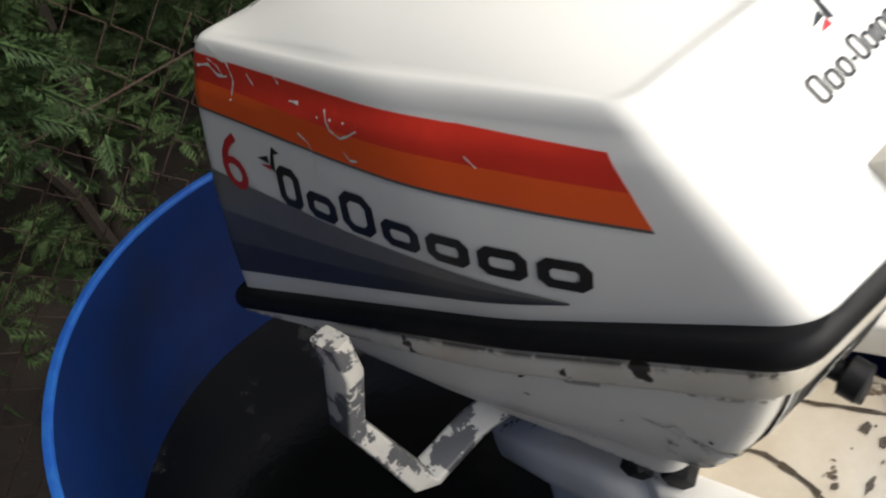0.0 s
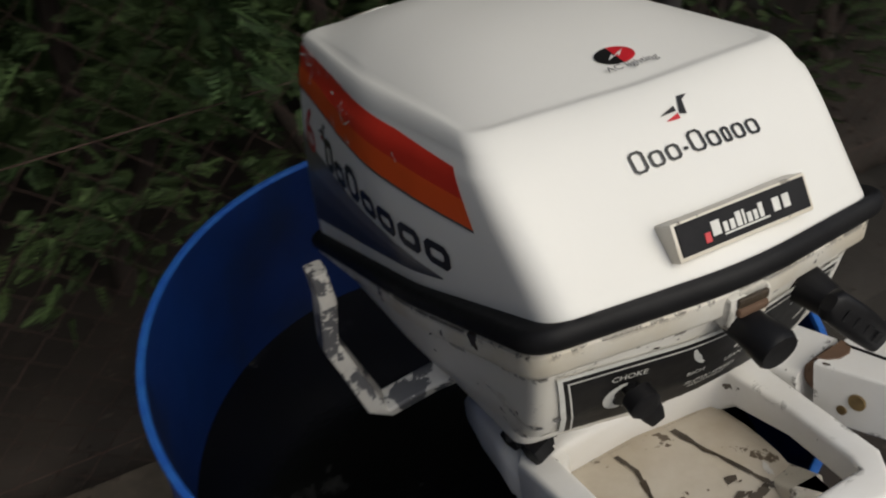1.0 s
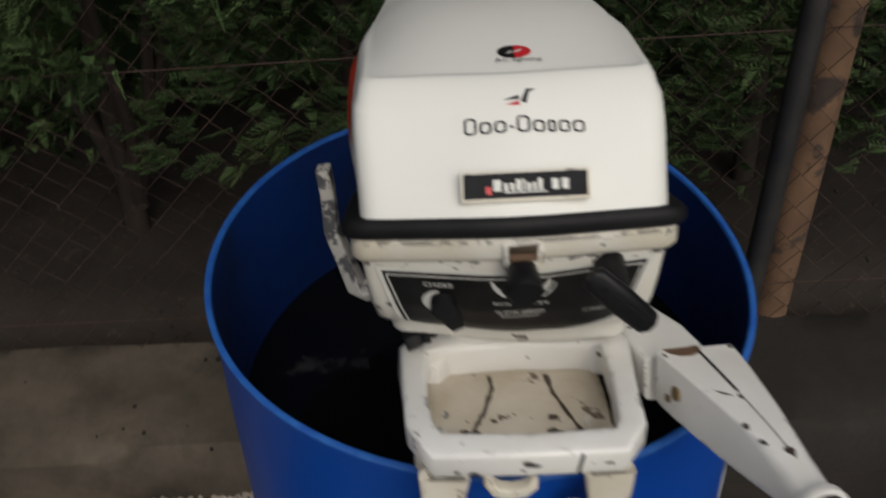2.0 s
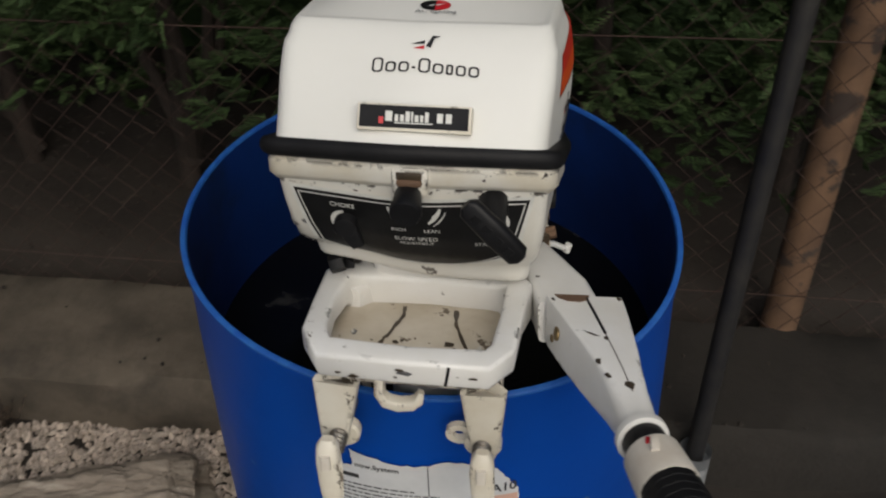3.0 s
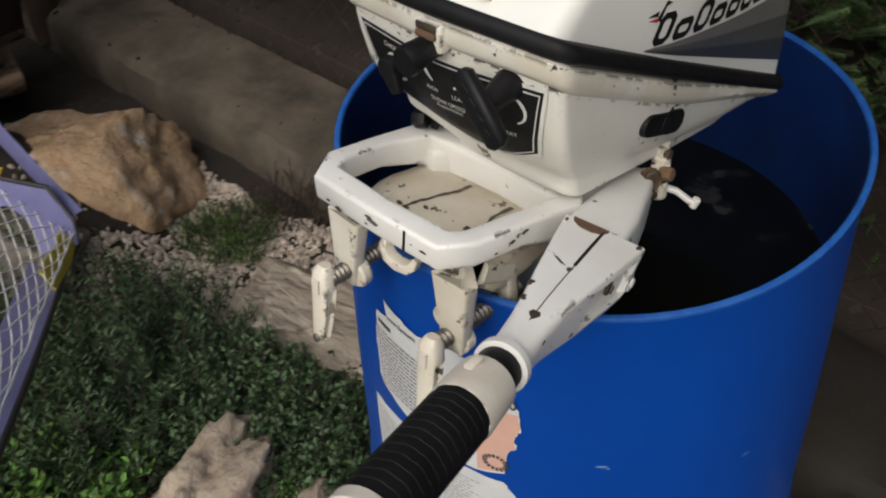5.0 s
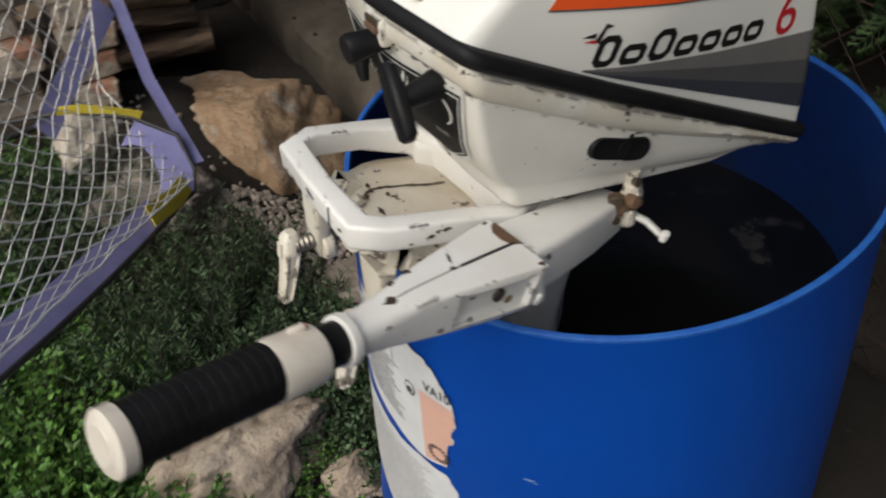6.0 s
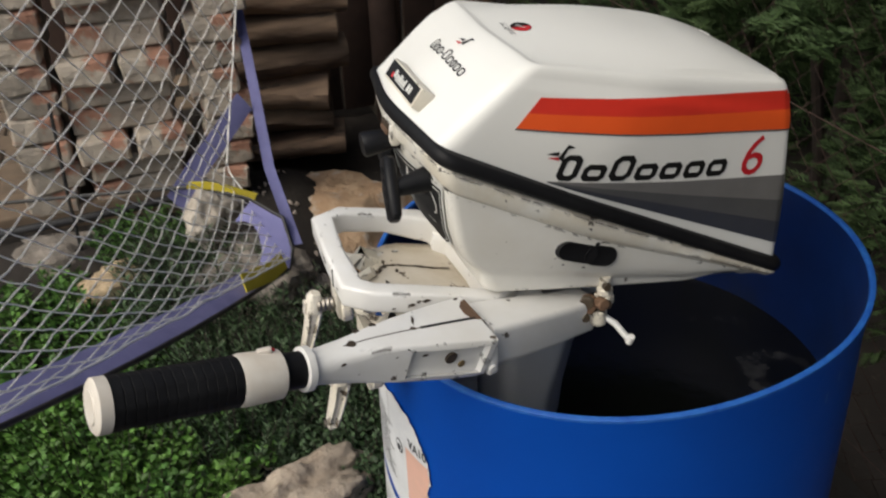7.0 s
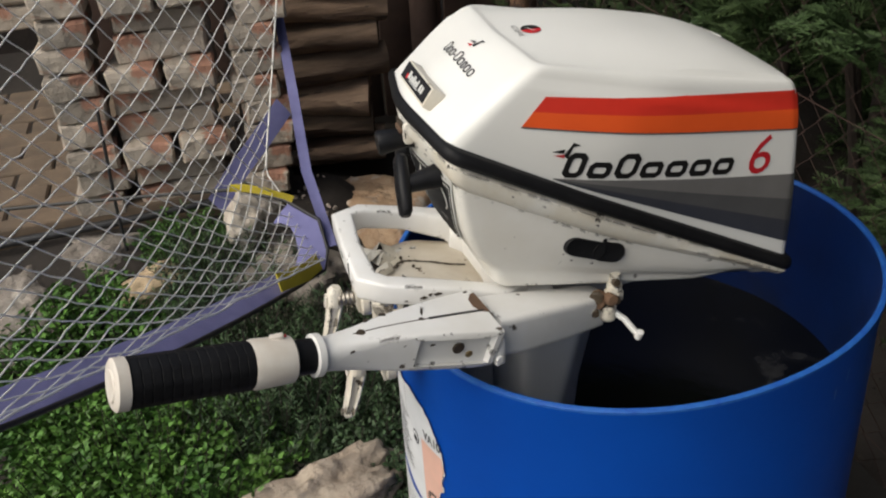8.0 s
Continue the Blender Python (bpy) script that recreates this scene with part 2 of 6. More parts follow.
def part(name, bm, material, parent=None, label="", smooth=True):
    """Links a bmesh, in world coordinates, as one mesh under a thing or a part."""
    me = bpy.data.meshes.new(name)
    bmesh.ops.recalc_face_normals(bm, faces=bm.faces)
    bm.to_mesh(me)
    bm.free()
    me.materials.append(M[material] if isinstance(material, str) else material)
    for p in me.polygons:
        p.use_smooth = smooth
    if smooth:
        me.set_sharp_from_angle(angle=radians(42))
    ob = new(name, me)
    if parent is not None:
        ob.parent = parent
        if parent.type == "EMPTY":
            ob.matrix_parent_inverse = Matrix.Translation(parent.location).inverted()
    return tagged(ob, label)


def ring_loft(bm, rings, cap0=True, cap1=True, closed=True):
    vs = [[bm.verts.new(p) for p in r] for r in rings]
    n = len(rings[0])
    for a, b in zip(vs, vs[1:]):
        for i in range(n if closed else n - 1):
            j = (i + 1) % n
            bm.faces.new((a[i], a[j], b[j], b[i]))
    if cap0:
        bm.faces.new(vs[0][::-1])
    if cap1:
        bm.faces.new(vs[-1])
    return vs


def round_poly(pts, radii, arc=5, edge=3):
    """A closed 2D outline with rounded corners and evenly divided edges."""
    n = len(pts)
    ins, outs, arcs = [], [], []
    for i in range(n):
        p, a, b = Vector(pts[i]), Vector(pts[i - 1]), Vector(pts[(i + 1) % n])
        u, v = (a - p).normalized(), (b - p).normalized()
        half = max(0.05, u.angle(v) / 2)
        d = min(radii[i] / math.tan(half), 0.45 * (a - p).length, 0.45 * (b - p).length)
        s, e = p + u * d, p + v * d
        arcs.append([((1 - k) ** 2) * s + 2 * k * (1 - k) * p + k * k * e for k in [q / (arc - 1) for q in range(arc)]])
    out = []
    for i in range(n):
        out += arcs[i]
        a, b = arcs[i][-1], arcs[(i + 1) % n][0]
        out += [a.lerp(b, k / (edge + 1)) for k in range(1, edge + 1)]
    return out


def basis(d):
    d = Vector(d).normalized()
    u = d.cross(Vector((0, 0, 1)))
    if u.length < 1e-3:
        u = Vector((1, 0, 0))
    u.normalize()
    return u, u.cross(d)


def tube(bm, pts, radii, seg=12, closed=False, squash=1.0):
    """A round bar along a path, with a radius at each point."""
    pts = [Vector(p) for p in pts]
    if not hasattr(radii, "__len__"):
        radii = [radii] * len(pts)
    rings, n = [], len(pts)
    ref = None
    for i, p in enumerate(pts):
        a = pts[i - 1] if (i or closed) else p
        b = pts[(i + 1) % n] if (i < n - 1 or closed) else p
        d = (b - a).normalized()
        if ref is None:
            u, v = basis(d)
        else:
            u = (ref - d * ref.dot(d)).normalized()
            v = u.cross(d)
        ref = u
        rings.append([p + (u * math.cos(2 * math.pi * k / seg) + v * math.sin(2 * math.pi * k / seg) * squash) * radii[i] for k in range(seg)])
    if closed:
        rings.append(rings[0])
        vs = ring_loft(bm, rings, False, False)
        bmesh.ops.remove_doubles(bm, verts=bm.verts, dist=1e-6)
        return vs
    return ring_loft(bm, rings)


def bar(bm, pts, w, h, closed=False, bev=0.25, up=(0, 0, 1), taper=None):
    """A bar of rounded rectangular section along a path: w across, h along up."""
    pts = [Vector(p) for p in pts]
    n, rings = len(pts), []
    up = Vector(up)
    for i, p in enumerate(pts):
        a = pts[i - 1] if (i or closed) else p
        b = pts[(i + 1) % n] if (i < n - 1 or closed) else p
        d = (b - a).normalized()
        u = d.cross(up).normalized()
        v = u.cross(d)
        k = 1.0
        if 0 < i < n - 1 or closed:
            k = 1 / max(0.6, math.cos((b - p).normalized().angle((p - a).normalized()) / 2))
        sw, sh = (w, h) if taper is None else (taper[i][0], taper[i][1])
        c = bev * min(sw, sh)
        box2 = round_poly([(-sw / 2 * k, -sh / 2), (sw / 2 * k, -sh / 2), (sw / 2 * k, sh / 2), (-sw / 2 * k, sh / 2)], [c] * 4, 4, 0)
        rings.append([p + u * q.x + v * q.y for q in box2])
    if closed:
        rings.append(rings[0])
        vs = ring_loft(bm, rings, False, False)
        bmesh.ops.remove_doubles(bm, verts=bm.verts, dist=1e-6)
        return vs
    return ring_loft(bm, rings)


def block(bm, c, size, turn=None, bev=0.003, seg=2):
    r = bmesh.ops.create_cube(bm, size=1.0)
    vs = r["verts"]
    bmesh.ops.scale(bm, verts=vs, vec=size)
    if bev:
        es = list({e for v in vs for e in v.link_edges})
        rr = bmesh.ops.bevel(bm, geom=es, offset=bev, segments=seg, affect="EDGES", profile=0.5)
        vs = list({v for f in rr["faces"] for v in f.verts} | {v for v in vs if v.is_valid})
    m = Matrix.Translation(c) @ (turn.to_4x4() if turn else Matrix())
    bmesh.ops.transform(bm, matrix=m, verts=vs)
    return vs


def rot(rx=0, ry=0, rz=0):
    return Euler([radians(a) for a in (rx, ry, rz)]).to_matrix()


def disc(bm, c, axis, r, depth, seg=20, bev=0.15):
    """A short cylinder with rounded rims, from c along axis."""
    c, d = Vector(c), Vector(axis).normalized()
    u, v = basis(d)
    e = min(r, depth) * bev
    prof = [(r - e, 0), (r, e), (r, depth - e), (r - e, depth)]
    ring_loft(bm, [[c + d * z + (u * math.cos(2 * math.pi * k / seg) + v * math.sin(2 * math.pi * k / seg)) * q for k in range(seg)] for q, z in prof])


def merged(name, verts, faces, material, parent=None, label="", smooth=False):
    me = bpy.data.meshes.new(name)
    me.from_pydata(verts, [], faces)
    me.materials.append(M[material])
    if smooth:
        for p in me.polygons:
            p.use_smooth = True
    ob = new(name, me)
    if parent is not None:
        ob.parent = parent
        if parent.type == "EMPTY":
            ob.matrix_parent_inverse = Matrix.Translation(parent.location).inverted()
    return tagged(ob, label)


def scatter(template, places):
    """Verts and faces of many placed copies of a small template (verts array, faces array); places: a list of 4x4 arrays."""
    tv, tf = np.asarray(template[0], float), np.asarray(template[1], int)
    ms = np.array(places)
    v = np.einsum("nij,kj->nki", ms[:, :3, :3], tv) + ms[:, None, :3, 3]
    f = tf[None] + (np.arange(len(ms)) * len(tv))[:, None, None]
    return v.reshape(-1, 3).tolist(), f.reshape(-1, tf.shape[1]).tolist()

# ---- ground, kerb, fence ----
def smooth(a, b, x):
    t = min(1, max(0, (x - a) / (b - a)))
    return t * t * (3 - 2 * t)


def ground_z(x, y):
    z = 0.07 + 0.255 * smooth(-0.75, -1.35, x) * smooth(0.12, -0.20, y)
    z -= 0.20 * smooth(-1.55, -1.75, x) * smooth(-0.34, -0.22, y) * smooth(0.12, -0.20, y)
    z += 0.13 * smooth(0.58, 0.75, y)
    z += 0.035 * noise.noise((x * 2.3, y * 2.3, 0.3)) * smooth(0.2, 0.9, abs(x) + abs(y)) * smooth(-1.7, -1.3, x) + 0.012 * noise.noise((x * 9, y * 9, 1.7))
    return z


def build_ground():
    def axis(lo, hi, step):
        far = [-60, -30, -15, -8, -5]
        return [v for v in far if v < lo] + list(np.arange(lo, hi + 1e-6, step)) + [-v for v in reversed(far) if -v > hi]
    xs, ys = axis(-3.4, 2.4, 0.045), axis(-2.2, 3.2, 0.045)
    verts = [(x, y, ground_z(x, y)) for y in ys for x in xs]
    n = len(xs)
    faces = [(j * n + i, j * n + i + 1, (j + 1) * n + i + 1, (j + 1) * n + i) for j in range(len(ys) - 1) for i in range(n - 1)]
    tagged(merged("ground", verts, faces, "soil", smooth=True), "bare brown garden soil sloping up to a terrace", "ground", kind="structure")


build_ground()

KERB_Z, KERB_F, KERB_B = 0.20, 0.315, 0.62


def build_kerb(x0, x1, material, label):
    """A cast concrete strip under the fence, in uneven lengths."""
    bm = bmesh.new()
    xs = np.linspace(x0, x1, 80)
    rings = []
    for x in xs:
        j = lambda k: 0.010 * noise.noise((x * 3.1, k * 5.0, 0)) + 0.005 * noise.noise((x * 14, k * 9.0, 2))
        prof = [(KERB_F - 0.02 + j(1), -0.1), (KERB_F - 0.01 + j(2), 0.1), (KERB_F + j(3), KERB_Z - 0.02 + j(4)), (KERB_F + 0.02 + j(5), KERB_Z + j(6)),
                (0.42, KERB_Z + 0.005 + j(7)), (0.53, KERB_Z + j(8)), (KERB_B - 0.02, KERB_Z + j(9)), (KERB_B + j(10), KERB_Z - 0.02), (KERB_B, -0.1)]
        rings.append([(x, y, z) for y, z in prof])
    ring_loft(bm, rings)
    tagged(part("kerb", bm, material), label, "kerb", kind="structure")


# One strip split behind the barrel: paler length left, shade-coloured length right.
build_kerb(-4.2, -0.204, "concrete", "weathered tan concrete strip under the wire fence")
build_kerb(-0.20, 3.2, "concrete_shaded", "concrete strip under the wire fence, coloured for hedge shade")

FENCE_Y = 0.585


def build_fence():
    fence = thing("wire_fence", (0.60, FENCE_Y, KERB_Z), "rusty chain-link fence on a concrete strip", "fence")
    verts, faces = [], []
    r, cell = 0.0011, 0.070
    def wire(pts):
        base = len(verts)
        for i, p in enumerate(pts):
            d = (Vector(pts[min(i + 1, len(pts) - 1)]) - Vector(pts[max(i - 1, 0)])).normalized()
            u, v = basis(d)
            for k in range(4):
                a = math.pi / 2 * k
                verts.append(Vector(p) + (u * math.cos(a) + v * math.sin(a)) * r)
        for i in range(len(pts) - 1):
            for k in range(4):
                j = (k + 1) % 4
                faces.append((base + i * 4 + k, base + i * 4 + j, base + i * 4 + 4 + j, base + i * 4 + 4 + k))
    lo, hi = KERB_Z + 0.015, 1.75
    rows = int((hi - lo) / (cell / 2))
    x, row = -3.6, 0
    while x < 2.6:
        pts = []
        for k in range(rows + 1):
            z = lo + k * cell / 2
            sag = 0.025 * noise.noise((x * 1.4, z * 1.8, 3.0)) + 0.008 * noise.noise((x * 6, z * 6, 5.0))
            pts.append((x + (cell / 2 if (k + row) % 2 else 0) + 0.006 * noise.noise((x * 5, z * 5, 9)), FENCE_Y + sag + (0.003 if (k + row) % 2 else -0.003), z))
        wire(pts)
        x, row = x + cell / 2, row + 1
    merged("mesh_wire", [tuple(v) for v in verts], faces, "wire", fence, "thin rusty diamond mesh", smooth=True)
    for z in (0.30, 0.84, 1.62):
        bm = bmesh.new()
        tube(bm, [(x, FENCE_Y - 0.006 + 0.004 * math.sin(x * 3), z + 0.01 * math.sin(x * 1.3)) for x in np.linspace(-3.6, 2.6, 30)], 0.0012, 6)
        part("tension_wire", bm, "wire", fence)
    for x in (0.625, -2.1):
        bm = bmesh.new()
        tube(bm, [(x, FENCE_Y + 0.045, z) for z in (0.1, 0.5, 1.0, 1.5, 1.85)], 0.036, 20)
        part("post", bm, "rust_pipe", fence, "round rust-brown steel post")


build_fence()


def rim_r(a):
    """The barrel's radius round its axis: pressed slightly out of round."""
    return (0.2892 + 0.0001 * math.cos(a) + 0.0024 * math.sin(a) - 0.0076 * math.cos(2 * a) - 0.0081 * math.sin(2 * a)
            - 0.0027 * math.cos(3 * a) - 0.0021 * math.sin(3 * a) - 0.0011 * math.cos(4 * a) + 0.0004 * math.sin(4 * a))


RIM_Z, WALL = 0.9035, 0.007


def barrel_ring(z, off, n=96):
    k = smooth(0.35, 0.9, z)
    base = 0.2915
    dx = 0.004 * (1 - k)
    return [(dx + (base + (rim_r(a) - base) * k + off) * math.cos(a), (base + (rim_r(a) - base) * k + off) * math.sin(a), z) for a in [2 * math.pi * i / n for i in range(n)]]


def build_barrel():
    barrel = thing("barrel", (0, 0, 0.05), "open blue plastic barrel nearly full of dark water", "barrel")
    bm = bmesh.new()
    prof = [(0.055, -0.03), (0.06, -0.012), (0.09, -0.002), (0.30, 0.0), (0.335, 0.004), (0.36, 0.006), (0.385, 0.004), (0.42, 0.0), (0.62, 0.001), (0.80, -0.001), (0.86, -0.003), (RIM_Z - 0.004, 0.0)]
    ring_loft(bm, [barrel_ring(z, o) for z, o in prof] , True, False)
    part("body", bm, "barrel", barrel)
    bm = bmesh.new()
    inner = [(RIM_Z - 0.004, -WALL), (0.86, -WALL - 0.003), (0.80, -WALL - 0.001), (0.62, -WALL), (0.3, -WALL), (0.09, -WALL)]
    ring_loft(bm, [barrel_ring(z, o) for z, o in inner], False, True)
    part("inner_wall", bm, "inner", barrel, "grimy inner wall, its blue darkened for shade")
    bm = bmesh.new()
    ring_loft(bm, [barrel_ring(RIM_Z - 0.004, 0.0), barrel_ring(RIM_Z - 0.001, 0.0), barrel_ring(RIM_Z, -0.0015), barrel_ring(RIM_Z, -WALL + 0.0015), barrel_ring(RIM_Z - 0.002, -WALL), barrel_ring(RIM_Z - 0.004, -WALL)], False, False)
    part("rim", bm, "barrel_cut", barrel, "roughly cut pale blue rim")
    n = 96
    bm = bmesh.new()
    ring = [bm.verts.new(((0.2915 + (rim_r(a) - 0.2915) * smooth(0.35, 0.9, 0.705) - WALL + 0.002) * math.cos(a), (0.2915 + (rim_r(a) - 0.2915) * smooth(0.35, 0.9, 0.705) - WALL + 0.002) * math.sin(a), 0.705)) for a in [2 * math.pi * i / n for i in range(n)]]
    bm.faces.new(ring)
    tagged(part("water", bm, "water"), "dark oily water standing in the barrel, pale reflections painted in", "water", kind="structure")
    return barrel


BARREL = build_barrel()

# ---- outboard motor ----
from mathutils.bvhtree import BVHTree
XM = 0.022                      # the motor's middle plane
def seam_z(y):
    return 1.128 - 0.53 * (y + 0.225)


def top_z(y):
    return 1.201 - 0.213 * (y + 0.16)


SEAM = round_poly([(0, -0.268), (0.1140, -0.249), (0.121, -0.12), (0.114, 0.124), (-0.114, 0.124), (-0.121, -0.12), (-0.1140, -0.249)],
                  [0.2, 0.016, 0.3, 0.012, 0.012, 0.3, 0.016], 9, 10)
FOOT = round_poly([(0, -0.268), (0.106, -0.251), (0.118, -0.12), (0.110, 0.124), (-0.110, 0.124), (-0.118, -0.12), (-0.106, -0.251)],
                  [0.2, 0.020, 0.3, 0.012, 0.012, 0.3, 0.020], 9, 10)      # the cover's own foot, inside the seal
TOP = round_poly([(0, -0.180), (0.107, -0.172), (0.114, -0.04), (0.096, 0.119), (-0.101, 0.125), (-0.116, -0.04), (-0.107, -0.172)],
                 [0.2, 0.016, 0.3, 0.012, 0.012, 0.3, 0.016], 9, 10)
LOW = round_poly([(0, -0.205), (0.094, -0.199), (0.096, -0.08), (0.096, 0.112), (-0.090, 0.112), (-0.092, -0.08), (-0.094, -0.199)],
                 [0.2, 0.016, 0.3, 0.012, 0.012, 0.3, 0.016], 9, 10)


def shifted(outline, off):
    """An outline moved outwards by off."""
    n, out = len(outline), []
    for i, p in enumerate(outline):
        d = (outline[(i + 1) % n] - outline[i - 1]).normalized()
        out.append(Vector((p.x + d.y * off, p.y - d.x * off)))
    return out


def cowl_rings():
    rings = []
    for s in [0.82 * k / 16 for k in range(17)]:
        r = []
        for a, b in zip(FOOT, TOP):
            q = a.lerp(b, s)
            z = seam_z(a.y) * (1 - s) + top_z(b.y) * s
            bulge = (0.002 + 0.007 * smooth(0.06, 0.10, abs(q.x)) * smooth(-0.24, -0.12, q.y)) * math.sin(math.pi * s)
            o = Vector((q.x, q.y + 0.05))
            o.normalize()
            r.append(Vector((XM + q.x + o.x * bulge, q.y + o.y * (bulge if q.y < 0 else 0.0), z)))
        rings.append(r)
    cen = Vector((XM, -0.02))
    for ph in (12, 26, 40, 54, 66, 78, 90):
        ph = radians(ph)
        e = 0.013
        r = []
        for a, b in zip(FOOT, TOP):
            s = 0.84 + 0.16 * math.sin(ph)
            q = a.lerp(b, s)
            z = seam_z(a.y) * (1 - s) + top_z(b.y) * s
            p = Vector((XM + q.x, q.y))
            p += (cen - p).normalized() * e * (1 - math.cos(ph)) * 0.8
            r.append(Vector((p.x, p.y, z)))
        rings.append(r)
    last = rings[-1]
    for f in (0.975, 0.95, 0.92, 0.88, 0.84, 0.805, 0.77, 0.68, 0.58, 0.48, 0.38, 0.28, 0.18, 0.08):
        r = []
        for p in last:
            x, y = (p.x - cen.x) * f, cen.y + (p.y - cen.y) * f
            hw = 0.104 - 0.12 * max(0, y)
            fore = min(1.0, max(0.0, (y + 0.168) / 0.150))
            aft = min(1.0, max(0.0, (0.112 - y) / 0.095))
            crown = 0.0225 * max(0, 1 - abs(x / hw) ** 3.0) * math.sin(fore * math.pi / 2) * math.sin(aft * math.pi / 2) ** 0.8
            r.append(Vector((cen.x + x, y, top_z(y) + crown)))
        rings.append(r)
    return rings


MOTOR = thing("outboard_motor", (XM, -0.29, RIM_Z), "worn white outboard motor with orange stripes clamped on the barrel rim", "outboard motor")

bm = bmesh.new()
ring_loft(bm, cowl_rings(), True, True)
bm.normal_update()
COWL_TREE = BVHTree.FromBMesh(bm)
COWL = part("cowl", bm, "cowl", MOTOR, "smooth white engine cover")
COWL.data.set_sharp_from_angle(angle=radians(60))

# rubber seal round the cover's edge
bm = bmesh.new()
prof = [(0.001, 0.0015), (0.003, 0.001), (0.0060, -0.0025), (0.0066, -0.0075), (0.0056, -0.0110), (0.003, -0.0138), (-0.004, -0.015)]
ring_loft(bm, [[(XM + p.x, p.y, seam_z(p.y) + 0.002) for p in FOOT]] + [[(XM + p.x, p.y, seam_z(q.y) + dz) for p, q in zip(shifted(SEAM, o), SEAM)] for o, dz in prof], False, False)
part("seal", bm, "rubber", MOTOR, "thick black rubber seal")

# lower pan
def pan_rings(lip_only=False):
    rings = []
    lip = [(-0.002, -0.0155), (0.0015, -0.0185), (0.002, -0.031), (-0.002, -0.037), (-0.005, -0.040)]
    for o, dz in lip:
        rings.append([Vector((XM + p.x, p.y, seam_z(q.y) + dz * (0.55 + 0.45 * min(1, max(0, (0.12 - q.y) / 0.2))))) for p, q in zip(shifted(SEAM, o), SEAM)])
    if lip_only:
        return rings
    start = rings[-1]
    rings = [start]
    for t, h in ((0.2, 0.06), (0.42, 0.16), (0.62, 0.33), (0.73, 0.53), (0.80, 0.70), (0.845, 0.77), (0.92, 0.805), (0.97, 0.835), (1.0, 0.88)):
        r = []
        for a, b in zip(start, LOW):
            fore = min(1.0, max(0.0, (-0.04 - b.y) / 0.14)) * smooth(-0.05, 0.09, -b.x)
            zb = min(0.973 - 0.185 * (min(b.y, 0.02) + 0.195) + 0.017 * fore, a.z - 0.003)
            r.append(Vector((a.x + (XM + b.x - a.x) * h, a.y + (b.y - a.y) * h, a.z + (zb - a.z) * t)))
        rings.append(r)
    rings.append([Vector((XM + (p.x - XM) * 0.93, p.y * 0.94 - 0.004, p.z - 0.003)) for p in rings[-1]])
    return rings


bm = bmesh.new()
ring_loft(bm, pan_rings(), True, True)
bm.normal_update()
PAN_TREE = BVHTree.FromBMesh(bm)
PAN = part("lower_pan", bm, "pan", MOTOR, "chipped white lower cover")
bm = bmesh.new()
ring_loft(bm, pan_rings(True), True, True)
part("pan_lip", bm, "lip", PAN, "chipped white lip with dark worn spots")
PAN.data.set_sharp_from_angle(angle=radians(50))


def draped(name, shapes, tree, frame_of, way, material, parent, off=0.0008, label="", thick=0.0, cut=0.005):
    """Flat outlines (lists of 2D points) cut fine and laid on a surface: frame_of turns (u, v) into a start point, way is the direction in which it falls."""
    bm = bmesh.new()
    for s in shapes:
        vs = [bm.verts.new((p[0], p[1], 0)) for p in s]
        bm.faces.new(vs)
    bmesh.ops.remove_doubles(bm, verts=bm.verts, dist=2e-5)
    bmesh.ops.triangulate(bm, faces=bm.faces)
    for _ in range(7):
        long = [e for e in bm.edges if e.calc_length() > cut * 1.6]
        if not long:
            break
        bmesh.ops.subdivide_edges(bm, edges=long, cuts=1)
        bmesh.ops.triangulate(bm, faces=bm.faces)
    way = Vector(way or (0, 0, 1))
    for v in bm.verts:
        p = Vector(frame_of(v.co.x, v.co.y))
        if tree is None:
            v.co = p
            continue
        hit, nor, _, _ = tree.ray_cast(p, way)
        if hit is None:
            near, nor, _, _ = tree.find_nearest(p)
            hit = near
        if nor.dot(way) > 0:
            nor = -nor
        v.co = hit + nor * off
    if thick:
        bmesh.ops.solidify(bm, geom=bm.faces[:], thickness=-thick)
    me = bpy.data.meshes.new(name)
    bm.to_mesh(me)
    bm.free()
    me.materials.append(M[material])
    for p in me.polygons:
        p.use_smooth = True
    ob = new(name, me)
    ob.parent = parent
    if parent.type == "EMPTY":
        ob.matrix_parent_inverse = Matrix.Translation(parent.location).inverted()
    return tagged(ob, label)


def letters(text, size, shear=0.0, bold=0.0):
    """The outlines of words in the built-in font, as flat polygons."""
    cu = bpy.data.curves.new("t", "FONT")
    cu.body, cu.size, cu.shear, cu.offset = text, size, shear, bold
    cu.align_x, cu.align_y = "CENTER", "CENTER"
    cu.resolution_u = 3
    ob = bpy.data.objects.new("t", cu)
    scene.collection.objects.link(ob)
    bpy.context.view_layer.update()
    me = bpy.data.meshes.new_from_object(ob.evaluated_get(bpy.context.evaluated_depsgraph_get()))
    polys = [[(me.vertices[i].co.x, me.vertices[i].co.y) for i in p.vertices] for p in me.polygons]
    bpy.data.objects.remove(ob)
    bpy.data.curves.remove(cu)
    bpy.data.meshes.remove(me)
    return polys


def fitted(text, height, width=None, shear=0.0, bold=0.0):
    """Words centred on the origin, scaled to a height and, if given, a width."""
    q = letters(text, 1.0, shear, bold)
    xs, ys = [p[0] for k in q for p in k], [p[1] for k in q for p in k]
    x0, x1, y0, y1 = min(xs), max(xs), min(ys), max(ys)
    sy = height / (y1 - y0)
    sx = width / (x1 - x0) if width else sy
    return [[((p[0] - (x0 + x1) / 2) * sx, (p[1] - (y0 + y1) / 2) * sy) for p in k] for k in q]


